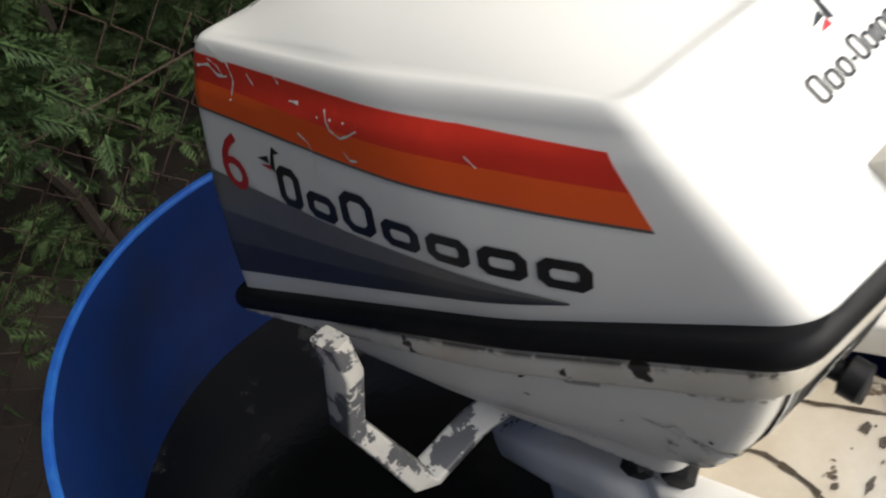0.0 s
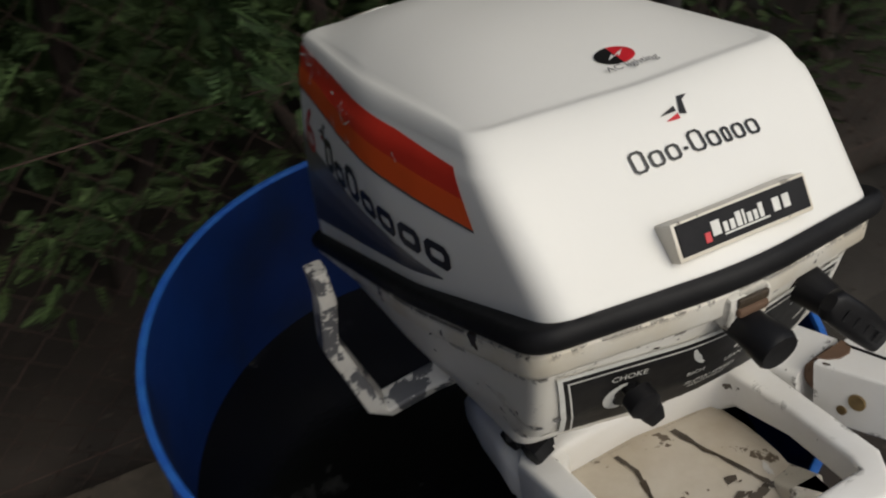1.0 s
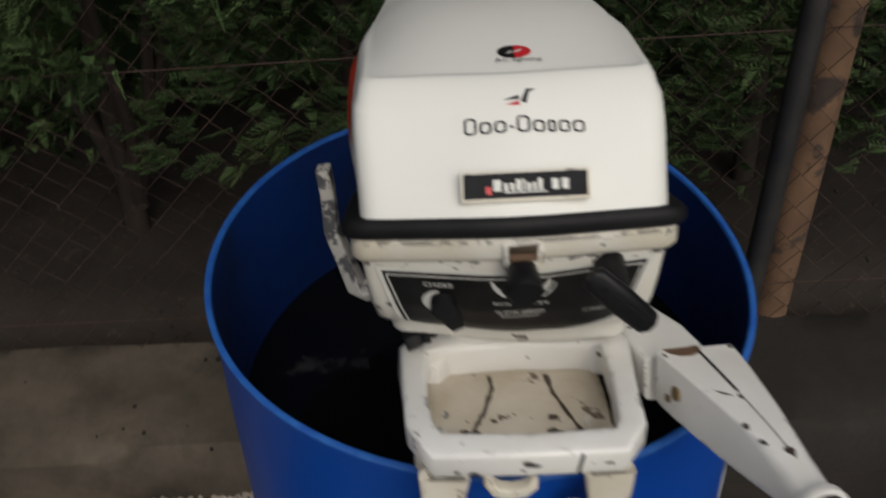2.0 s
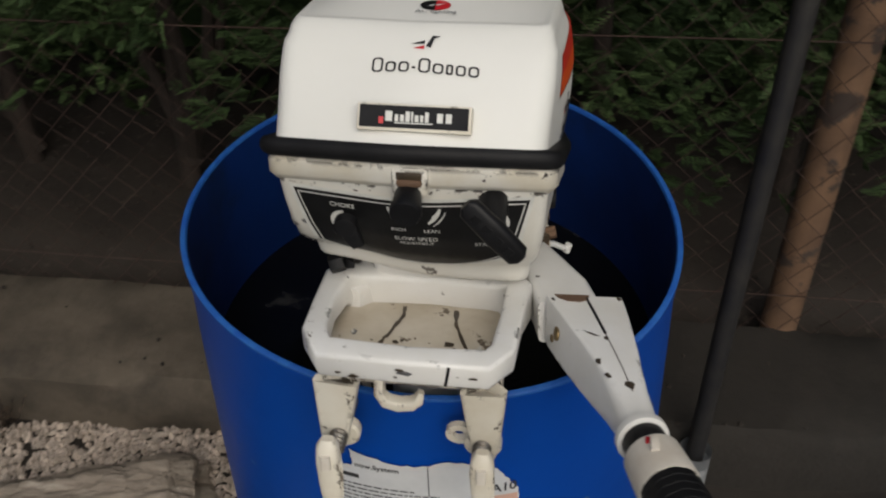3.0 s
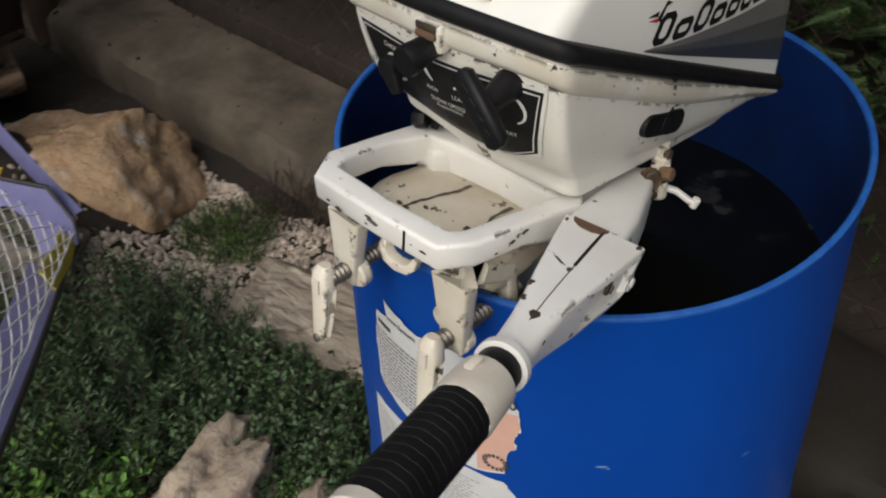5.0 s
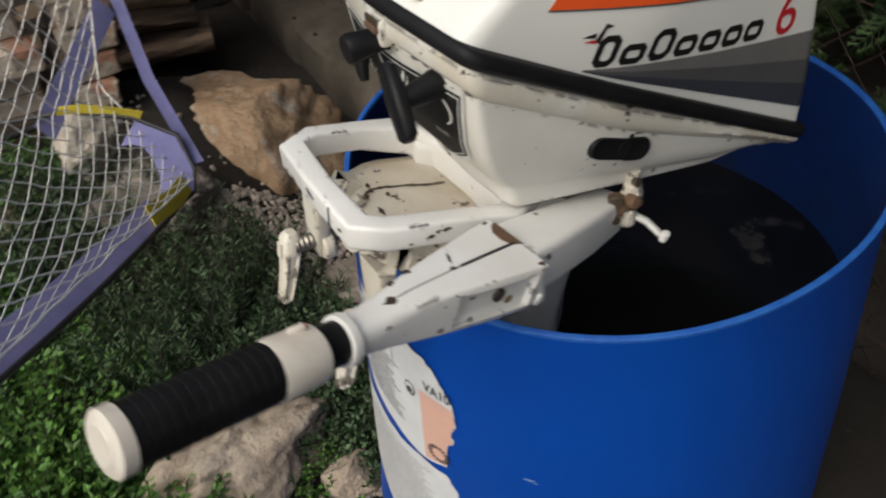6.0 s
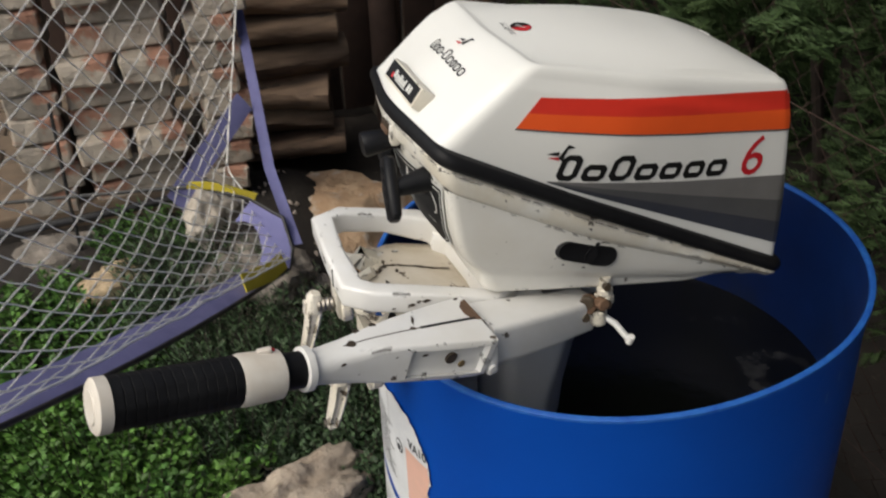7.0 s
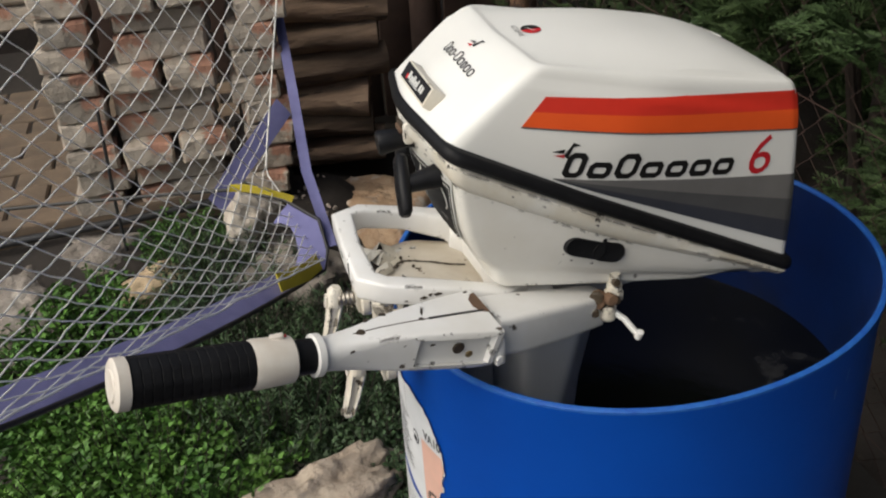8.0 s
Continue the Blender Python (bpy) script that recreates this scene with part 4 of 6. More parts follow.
for cu, cv, w, h in ((-0.036, -0.272, 0.004, 0.006), (-0.030, -0.279, 0.007, 0.003), (0.064, -0.279, 0.010, 0.003), (0.080, -0.268, 0.003, 0.006), (0.020, -0.280, 0.008, 0.002), (-0.034, -0.256, 0.003, 0.004)):
    shape = [(cu + w * (0.35 + 0.9 * rng.random()) * math.cos(k * 0.571), cv + h * (0.35 + 0.9 * rng.random()) * math.sin(k * 0.571)) for k in range(11)]
    draped("worn_patch", [shape], BRACKET_TREE, over_bracket, (0, 0, -1), "chipped" if w < 0.006 else "grime", BRACKET, 0.0008, "worn dark patch", cut=0.004)

# clamp brackets with screws
def clamp(x, lean, plate):
    bm = bmesh.new()
    bar(bm, [(x, -0.262, 0.922), (x, -0.296, 0.944), (x, -0.319, 0.948), (x + lean * 0.1, -0.323, 0.885), (x + lean * 0.1, -0.321, 0.872)], 0.026, 0.014, up=(0, -1, 0.3), bev=0.25,
        taper=[(0.026, 0.020), (0.026, 0.020), (0.026, 0.018), (0.025, 0.014), (0.018, 0.012)])
    bar(bm, [(x, -0.262, 0.922), (x, -0.258, 0.86)], 0.026, 0.012, up=(0, 1, 0))
    arm = part("clamp_arm", bm, "cream", MOTOR, "cream clamp bracket over the rim")
    bm = bmesh.new()
    disc(bm, (x, -0.312, 0.884), (0, -1, 0), 0.0165, 0.012)
    part("screw_boss", bm, "cream", arm)
    if plate:
        bm = bmesh.new()
        out = [(0.012 * math.cos(a), 0.012 * math.sin(a)) for a in [2 * math.pi * k / 20 for k in range(20)]]
        a = [(x - 0.022 + p[0], p[1] + 0.884) for p in out]
        b = [(x - 0.022 + p[0] * 0.45, p[1] * 0.45 + 0.884) for p in out]
        ring_loft(bm, [[(p[0], -0.313, p[1]) for p in b], [(p[0], -0.313, p[1]) for p in a], [(p[0], -0.307, p[1]) for p in a], [(p[0], -0.307, p[1]) for p in b], [(p[0], -0.313, p[1]) for p in b]], False, False)
        part("lug", bm, "cream", arm, "round lug with a hole")
    bm = bmesh.new()
    pts = [(x, -0.24 - 0.11 * k / 44, 0.884 + 0.010 * k / 44) for k in range(45)]
    tube(bm, pts, [0.0084 if k % 2 else 0.0070 for k in range(45)], 14)
    screw = part("clamp_screw", bm, "steel", arm, "greasy steel clamp screw")
    bm = bmesh.new()
    hx = x + lean * 0.1
    bar(bm, [(hx, -0.349, 0.908), (hx, -0.351, 0.902), (hx, -0.353, 0.885), (hx + 0.002, -0.360, 0.860), (hx + 0.004, -0.368, 0.836), (hx + 0.004, -0.369, 0.831)], 0.02, 0.011, up=(0, 1, 0), bev=0.4,
        taper=[(0.011, 0.010), (0.019, 0.017), (0.0215, 0.018), (0.020, 0.015), (0.015, 0.013), (0.008, 0.008)])
    bmesh.ops.recalc_face_normals(bm, faces=bm.faces)
    for way in (-1, 1):
        face = [f for f in bm.faces if f.normal.x * way > 0.85 and f.calc_center_median().z < 0.888]
        if face:
            bmesh.ops.inset_region(bm, faces=face, thickness=0.0020, depth=0.0)
            for v in {v for f in face for v in f.verts}:
                v.co.x -= way * 0.0035
    wing = part("clamp_wing", bm, "cream", arm, "chipped cream clamp wing")
    bm = bmesh.new()
    bar(bm, [(hx, -0.3612, 0.899), (hx, -0.3632, 0.884)], 0.0085, 0.004, up=(0, 1, 0), bev=0.45)
    part("screw_end", bm, "collar", wing, "pale screw end in the wing")
    bm = bmesh.new()
    disc(bm, (hx + 0.004, -0.3730, 0.838), (0, -1, 0.2), 0.0042, 0.003, 10)
    part("worn_tip", bm, "steel", wing)


# the bracket's cheek runs back and down under the lower cover
bm = bmesh.new()
bar(bm, [(-0.022, -0.056, 0.861), (-0.026, -0.070, 0.866), (-0.034, -0.115, 0.893), (-0.042, -0.160, 0.922), (-0.050, -0.192, 0.938), (-0.053, -0.208, 0.940)], 0, 0, bev=0.3,
    taper=[(0.020, 0.016), (0.034, 0.026), (0.042, 0.034), (0.046, 0.036), (0.044, 0.034), (0.030, 0.026)])
part("bracket_cheek", bm, "white", BRACKET, "white cast cheek of the bracket")

clamp(-0.036, -0.05, False)
clamp(0.089, 0.02, True)
bm = bmesh.new()
bar(bm, [(0.000, -0.290, 0.948), (-0.003, -0.301, 0.940), (-0.002, -0.309, 0.926), (0.004, -0.311, 0.919), (0.015, -0.312, 0.917), (0.026, -0.311, 0.918), (0.032, -0.309, 0.922), (0.034, -0.306, 0.928)], 0, 0, up=(0, 1, 0), bev=0.25,
    taper=[(0.009, 0.011), (0.008, 0.011), (0.008, 0.012), (0.010, 0.012), (0.011, 0.012), (0.010, 0.012), (0.008, 0.012), (0.005, 0.010)])
part("tilt_stop", bm, "cream", MOTOR, "cream stirrup below the handle")

# tiller: a forked cast arm with a flat tapering top and a pocket in the outer cheek
E1 = Vector((0.2080, -0.4000, 1.0040))
ax = Vector((0.24, -0.94, 0.25)).normalized()
AL = 0.1715
J = E1 - ax * AL
tu = ax.cross(Vector((0, 0, 1))).normalized()
tv = tu.cross(ax)
tu, tv = tu * math.cos(radians(8)) + tv * math.sin(radians(8)), tv * math.cos(radians(8)) - tu * math.sin(radians(8))
ARM = [(0.0, 0.0335, 0.0300, 0.0250, -0.0190, 0.05), (0.012, 0.0322, 0.0300, 0.0250, -0.0195, 0.05), (0.035, 0.0290, 0.0275, 0.0247, -0.0195, 0.05), (0.062, 0.0248, 0.0240, 0.0240, -0.0190, 0.06), (0.088, 0.0208, 0.0205, 0.0230, -0.0182, 0.08),
       (0.112, 0.0170, 0.0172, 0.0215, -0.0172, 0.14), (0.136, 0.0148, 0.0150, 0.0185, -0.0160, 0.28), (0.160, 0.0142, 0.0142, 0.0150, -0.0145, 0.42), (AL, 0.0145, 0.0145, 0.0145, -0.0145, 0.44)]


def arm_top(q):
    """Height of the arm's top face over its axis."""
    for a, b in zip(ARM, ARM[1:]):
        if q <= b[0]:
            k = (q - a[0]) / (b[0] - a[0])
            return a[3] + (b[3] - a[3]) * k
    return ARM[-1][3]


bm = bmesh.new()
rings = []
for q, wt, wb, top, low, c in ARM:
    sec = round_poly([(-wb, low), (wb, low), (wt, top), (-wt, top)], [c * (top - low)] * 4, 4, 1)
    rings.append([J + ax * q + tu * p.x + tv * p.y for p in sec])
ring_loft(bm, rings)
bmesh.ops.recalc_face_normals(bm, faces=bm.faces)
cheek = [f for f in bm.faces if len(f.verts) == 4 and f.normal.dot(-tu) > 0.85 and 0.004 < (f.calc_center_median() - J).dot(ax) < 0.090]
bmesh.ops.inset_region(bm, faces=cheek, thickness=0.0055, depth=0.0)
bmesh.ops.inset_region(bm, faces=cheek, thickness=0.0022, depth=0.0)
for v in {v for f in cheek for v in f.verts}:
    v.co += tu * 0.0050
TILLER = part("tiller_arm", bm, "white", MOTOR, "white cast tiller arm")
bm = bmesh.new()
block(bm, J + ax * -0.0075 - tu * 0.0260 + tv * -0.006, (0.009, 0.012, 0.030), rot(0, 0, 14), 0.003)
disc(bm, J + ax * -0.0075 - tu * 0.0300 + tv * -0.012, tuple(-tu), 0.0042, 0.003, 10)
part("hinge_plate", bm, "white", TILLER)
bm = bmesh.new()
tube(bm, [E1 - ax * 0.003, E1 - ax * 0.002, E1 + ax * 0.004, E1 + ax * 0.005], [0.0165, 0.0192, 0.0192, 0.0165], 24)
part("tiller_flange", bm, "white", TILLER)
bm = bmesh.new()
tube(bm, [E1 + ax * 0.004, E1 + ax * 0.027], 0.0158, 24)
part("tiller_sleeve", bm, "black", TILLER)
G0v = E1 + ax * 0.023
GE = Vector((0.2500, -0.5610, 1.0480))
gx = (GE - G0v).normalized()
GL = (GE - G0v).length
bm = bmesh.new()
tube(bm, [G0v, G0v + gx * 0.002, G0v + gx * 0.034, G0v + gx * 0.038], [0.018, 0.0205, 0.0218, 0.0208], 28)
COLLAR = part("throttle_collar", bm, "collar", TILLER, "yellowed white throttle collar")
bm = bmesh.new()
u, v = basis(gx)
block(bm, G0v + gx * 0.010 + Vector((-0.004, 0, 0.0215)), (0.006, 0.012, 0.005), bev=0.001)
part("throttle_pointer", bm, "collar", COLLAR)
bm = bmesh.new()
block(bm, G0v + gx * 0.004 + Vector((-0.006, 0.0, 0.0195)), (0.004, 0.006, 0.003), bev=0.0008)
part("throttle_mark", bm, "red_ink", COLLAR)
bm = bmesh.new()
seg, ribs = 40, 13
rings = []
for i in range(ribs):
    for k, r in ((0.0, 0.0200), (0.07, 0.0200), (0.12, 0.0209), (0.95, 0.0209)):
        s = 0.038 + (GL - 0.038 - 0.012) * (i + k) / ribs
        rings.append([G0v + gx * s + (u * math.cos(2 * math.pi * a / seg) + v * math.sin(2 * math.pi * a / seg)) * (r - (0.0009 if a % 4 == 0 and r > 0.02 else 0)) for a in range(seg)])
ring_loft(bm, rings)
part("grip", bm, "rubber", TILLER, "ribbed black rubber grip")
bm = bmesh.new()
tube(bm, [GE - gx * 0.012, GE - gx * 0.011, GE - gx * 0.002, GE], [0.0195, 0.0215, 0.0215, 0.019], 28)
tube(bm, [GE - gx * 0.001, GE + gx * 0.0012], [0.0145, 0.013], 24)
part("grip_cap", bm, "collar", TILLER, "cream end cap")
# split line on top of the arm and rusty hinge
bm = bmesh.new()
bar(bm, [J + ax * q + tv * (arm_top(q) + 0.0002) for q in (0.004, 0.030, 0.064)], 0.0024, 0.0016)
part("split_line", bm, "black", TILLER)
bm = bmesh.new()
bar(bm, [J + ax * q + tv * (arm_top(q) + 0.0001) for q in (0.064, 0.088, 0.112, 0.140)], 0.0007, 0.0010)
part("seam_line", bm, "grime", TILLER)
bm = bmesh.new()
tube(bm, [J + ax * 0.001 + tu * 0.0285 + tv * 0.0095, J + ax * 0.001 + tu * 0.026 + tv * 0.0100, J + ax * 0.001 - tu * 0.001 + tv * 0.0105, J + ax * 0.001 - tu * 0.004 + tv * 0.0100], [0.009, 0.0125, 0.0125, 0.008], 18)
part("hinge_pin", bm, "rust_pipe", TILLER, "rusty hinge pin")
bm = bmesh.new()
recess = [(0.027, -0.002), (0.025, 0.004), (0.018, 0.0095), (0.008, 0.0105), (0.000, 0.007), (-0.003, 0.001), (-0.003, -0.002)]
ring_loft(bm, [[J + tu * a + ax * (q + 0.001) + tv * (arm_top(0) + h) for a, q in recess] for h in (-0.004, 0.0009)])
part("hinge_recess", bm, "rust_pipe", TILLER, "rusty recess round the hinge pin")
rng = random.Random(61)
for q, w, r in ((0.071, 0.001, 0.0026), (0.132, -0.001, 0.0046), (0.007, 0.030, 0.0022), (0.004, -0.029, 0.0026), (0.104, 0.0165, 0.0030), (0.122, 0.0135, 0.0026)):
    bm = bmesh.new()
    rim = [(r * (0.5 + 0.7 * rng.random()) * math.cos(k * 0.698), r * (0.5 + 0.7 * rng.random()) * math.sin(k * 0.698)) for k in range(9)]
    c = J + ax * q + tu * w + tv * (arm_top(q) - 0.0006)
    ring_loft(bm, [[c + ax * p[0] * 1.4 + tu * p[1] for p in rim], [c + ax * p[0] * 1.3 + tu * p[1] * 0.9 + tv * 0.0010 for p in rim]])
    part("paint_chip", bm, "grime", TILLER)
# Dark disc in place of the shade in a bolt hole, then a nut.
for q, dz, r, m in ((0.040, 0.004, 0.0060, "grime"), (0.026, -0.005, 0.0038, "brass")):
    bm = bmesh.new()
    disc(bm, J + ax * q - tu * 0.0222 + tv * dz, tuple(-tu), r, 0.0030, 14)
    part("hinge_screw", bm, m, TILLER)
for q, dz, r, m in ((0.030, 0.004, 0.0060, "brass"), (0.020, -0.006, 0.0036, "brass")):
    bm = bmesh.new()
    disc(bm, J + ax * q + tu * 0.0285 + tv * dz, tuple(tu), r, 0.0022, 14)
    part("hinge_screw", bm, m, TILLER)

# steering arm from the tiller to the midsection, with the idle stop linkage
bm = bmesh.new()
bar(bm, [(0.1560, -0.232, 0.956), (0.1480, -0.200, 0.948), (0.1270, -0.140, 0.930), (0.1080, -0.092, 0.917)], 0, 0, bev=0.16, taper=[(0.054, 0.042), (0.052, 0.044), (0.042, 0.041), (0.034, 0.037)])
part("steering_arm", bm, "white", MOTOR, "white steering arm")
bm = bmesh.new()
bar(bm, [(0.045, -0.160, 0.932), (0.10, -0.160, 0.932), (0.130, -0.160, 0.932)], 0.05, 0.034, bev=0.3)
part("arm_root", bm, "white", MOTOR)
bm = bmesh.new()
tube(bm, [(0.124, -0.078, 0.965), (0.124, -0.078, 0.935)], 0.006, 12)
disc(bm, (0.124, -0.078, 0.944), (0, 0, -1), 0.010, 0.012, 6, 0.1)
disc(bm, (0.112, -0.090, 0.928), (1, 0.4, 0), 0.009, 0.014, 6, 0.1)
disc(bm, (0.128, -0.086, 0.930), (0, 0, -1), 0.009, 0.018, 12)
LINK = part("linkage", bm, "cream", MOTOR, "rusty cream link fittings under the cover")
for c, d, r, h, m in (((0.124, -0.078, 0.952), (0, 0, -1), 0.0085, 0.008, "cream"), ((0.120, -0.092, 0.936), (0.6, -0.5, 0), 0.0095, 0.014, "rust_pipe"),                       ((0.126, -0.104, 0.928), (0.2, -1, -0.1), 0.008, 0.016, "cream"), ((0.118, -0.080, 0.922), (0, 0, -1), 0.0075, 0.016, "cream"), ((0.130, -0.088, 0.940), (0.9, 0.1, 0.2), 0.0065, 0.012, "rust_pipe")):
    bm = bmesh.new()
    disc(bm, c, d, r, h, 8, 0.15)
    part("nut", bm, m, LINK)
for c, d, r, h in (((0.127, -0.098, 0.942), (0.7, -0.6, 0), 0.0075, 0.006), ((0.134, -0.082, 0.938), (0.8, 0.2, 0.4), 0.005, 0.006), ((0.128, -0.080, 0.957), (0.9, 0, 0.1), 0.0045, 0.006), ((0.131, -0.102, 0.925), (0.9, -0.3, 0.1), 0.0045, 0.005)):
    bm = bmesh.new()
    disc(bm, c, d, r, h, 7, 0.15)
    part("rust_scab", bm, "grime", LINK, "dark rusty scab")
bm = bmesh.new()
bar(bm, [(0.120, -0.088, 0.925), (0.140, -0.072, 0.915), (0.154, -0.063, 0.902)], 0.0062, 0.0055, bev=0.35)
disc(bm, (0.154, -0.063, 0.898), (0.3, 0.2, 1), 0.0040, 0.010, 12)
part("link_lever", bm, "white", LINK)
bm = bmesh.new()
block(bm, (0.125, -0.115, 0.915), (0.016, 0.02, 0.014), bev=0.003)
part("stop_block", bm, "white", MOTOR)
bm = bmesh.new()
disc(bm, (0.06, 0.01, 0.945), (0, 0, -1), 0.012, 0.014)
part("drain_boss", bm, "white", MOTOR)
# dark hose end and bolts on the near side under the pan
for p in ((-0.055, -0.178, 0.972), (-0.052, -0.200, 0.980)):
    bm = bmesh.new()
    disc(bm, p, (-1, -0.3, -0.2), 0.009, 0.014, 6, 0.1)
    part("pivot_bolt", bm, "black", MOTOR, "oily black bolt")


# oily tilt catch beside the handle
bm = bmesh.new()
tube(bm, [(-0.0610, -0.1810, 0.9790), (-0.0600, -0.1820, 0.9790), (-0.0390, -0.1920, 0.9810), (-0.0370, -0.1930, 0.9810)], [0.006, 0.0085, 0.0085, 0.006], 14)
tube(bm, [(-0.0670, -0.1770, 0.9780), (-0.0610, -0.1810, 0.9790)], [0.0105, 0.0105], 6)
CATCH = part("tilt_catch", bm, "black", MOTOR, "oily black catch bolt")
bm = bmesh.new()
bar(bm, [(-0.0510, -0.1840, 0.9870), (-0.0480, -0.1940, 0.9780), (-0.0470, -0.1980, 0.9700)], 0.012, 0.005, up=(0, 1, 0), bev=0.3, taper=[(0.014, 0.006), (0.011, 0.005), (0.007, 0.004)])
part("catch_hook", bm, "black", CATCH)

# paint knocked off the lower cover: ragged bare patches
def ragged(cu, cv, w, h, rng):
    return [(cu + w * (0.45 + 0.75 * rng.random()) * math.cos(a), cv + h * (0.45 + 0.75 * rng.random()) * math.sin(a)) for a in [2 * math.pi * k / 9 for k in range(9)]]


def bare_patches(seed, n, box, size, tree, at, way, material, parent, label=""):
    rng = random.Random(seed)
    for _ in range(n):
        k = rng.random() ** 2
        w, h = size[0] * (0.25 + k), size[1] * (0.3 + 0.8 * k)
        draped("paint_chip", [ragged(rng.uniform(box[0], box[1]), rng.uniform(box[2], box[3]), w, h, rng)], tree, at, way, material, parent, 0.0012, label, cut=0.003)


near_side, far_side = (lambda u, v: (XM - 0.3, u, v)), (lambda u, v: (XM + 0.3, u, v))
bare_patches(1, 13, (-0.232, -0.205, 1.015, 1.055), (0.006, 0.0045), PAN_TREE, near_side, (1, 0, 0), "chipped", PAN, "bare worn patch")
bare_patches(2, 7, (-0.105, -0.088, 1.015, 1.06), (0.005, 0.004), PAN_TREE, on_panel, PW, "chipped", PAN, "bare worn patch")
bare_patches(3, 6, (-0.20, 0.05, 1.02, 1.05), (0.0035, 0.0018), PAN_TREE, near_side, (1, 0, 0), "grime", PAN)
bare_patches(4, 9, (-0.21, -0.02, 1.015, 1.07), (0.0026, 0.0016), PAN_TREE, far_side, (-1, 0, 0), "grime", PAN)
bare_patches(5, 16, (-0.142, -0.074, 0.993, 1.023), (0.0045, 0.0030), PAN_TREE, far_side, (-1, 0, 0), "matt_black", PAN, "black stain round the hole")


def scratch(pts, w, parent, tree):
    """A thin bare line with ragged width, laid on the near side."""
    rng, quads = random.Random(int(abs(pts[0][0]) * 9e4)), []
    line = []
    for (a0, b0), (a1, b1) in zip(pts, pts[1:]):
        line += [(a0 + (a1 - a0) * k / 4, b0 + (b1 - b0) * k / 4) for k in range(4)]
    line.append(pts[-1])
    ws = [w * rng.uniform(0.25, 1.2) for _ in line]
    for (p, q, w0, w1) in zip(line, line[1:], ws, ws[1:]):
        d = Vector((q[0] - p[0], q[1] - p[1])).normalized()
        n = Vector((-d.y, d.x))
        quads.append([(p[0] - n.x * w0, p[1] - n.y * w0), (q[0] - n.x * w1, q[1] - n.y * w1), (q[0] + n.x * w1, q[1] + n.y * w1), (p[0] + n.x * w0, p[1] + n.y * w0)])
    draped("scratch", quads, tree, near_side, (1, 0, 0), "ink", parent, 0.0013, "bare white scratch", cut=0.004)


for pts, w in (([(0.112, 1.126), (0.099, 1.131), (0.090, 1.128), (0.080, 1.131)], 0.0011), ([(0.118, 1.137), (0.104, 1.140), (0.088, 1.138), (0.080, 1.139), (0.074, 1.132), (0.075, 1.122)], 0.0009),
               ([(0.100, 1.134), (0.090, 1.1335), (0.083, 1.129)], 0.0007), ([(0.020, 1.141), (0.012, 1.143)], 0.0009), ([(-0.010, 1.149), (-0.016, 1.142), (-0.024, 1.141), (-0.030, 1.145), (-0.036, 1.150)], 0.0007),
               ([(0.012, 1.128), (0.003, 1.126), (-0.002, 1.119), (-0.001, 1.109)], 0.0006), ([(0.060, 1.140), (0.054, 1.136)], 0.0006), ([(-0.026, 1.135), (-0.031, 1.132), (-0.036, 1.134)], 0.0007), ([(0.046, 1.147), (0.036, 1.149), (0.030, 1.146)], 0.0006),
               ([(0.116, 1.150), (0.106, 1.1515), (0.098, 1.150)], 0.0010), ([(-0.10, 1.163), (-0.107, 1.160)], 0.0006)):
    scratch(pts, w, COWL, COWL_TREE)
bare_patches(6, 7, (-0.09, 0.09, 1.098, 1.104), (0.004, 0.0016), PAN_TREE, on_panel, PW, "grime", PAN)
bare_patches(31, 16, (-0.030, 0.082, -0.282, -0.262), (0.0060, 0.0032), BRACKET_TREE, over_bracket, (0, 0, -1), "grime", BRACKET, "dark peeled patch")

# knocks along the handle and the tiller
bm = bmesh.new()
bm.from_mesh(HANDLE.data)
HANDLE_TREE = BVHTree.FromBMesh(bm)
bm.free()
bare_patches(21, 6, (-0.300, -0.262, 0.974, 0.980), (0.0040, 0.0020), HANDLE_TREE, far_side, (-1, 0, 0), "grime", HANDLE)
bare_patches(22, 8, (-0.030, 0.088, 0.983, 0.997), (0.0040, 0.0020), HANDLE_TREE, (lambda u, v: (u, -0.5, v)), (0, 1, 0), "grime", HANDLE)
bm = bmesh.new()
bm.from_mesh(TILLER.data)
TILLER_TREE = BVHTree.FromBMesh(bm)
bm.free()
bare_patches(23, 9, (-0.385, -0.290, 0.978, 1.006), (0.0030, 0.0014), TILLER_TREE, far_side, (-1, 0, 0), "grime", TILLER)

# ---- torn label on the barrel ----
def on_barrel(off):
    def f(u, v):
        a = radians(u * 200.0)          # u in metres of arc at radius 0.2865
        v += 0.009 * max(0.0, (u * 200.0 + 100.0) / 34.0)
        k = smooth(0.35, 0.9, v)
        r = 0.2915 + (rim_r(a) - 0.2915) * k + 0.0014 + off
        return (0.004 * (1 - k) + r * math.cos(a), r * math.sin(a), v)
    return f


DEG = 1 / 200.0
def lab(pts):
    return [(a * DEG, z) for a, z in pts]


def jag(pts, seed, amp=0.0016, n=5):
    """A torn edge between the given corners."""
    rng = random.Random(seed)
    out = []
    for i, p in enumerate(pts):
        q = pts[(i + 1) % len(pts)]
        for k in range(n):
            t = k / n
            out.append((p[0] + (q[0] - p[0]) * t + (rng.uniform(-1, 1) * amp if k else 0), p[1] + (q[1] - p[1]) * t + (rng.uniform(-1, 1) * amp if k else 0)))
    return out


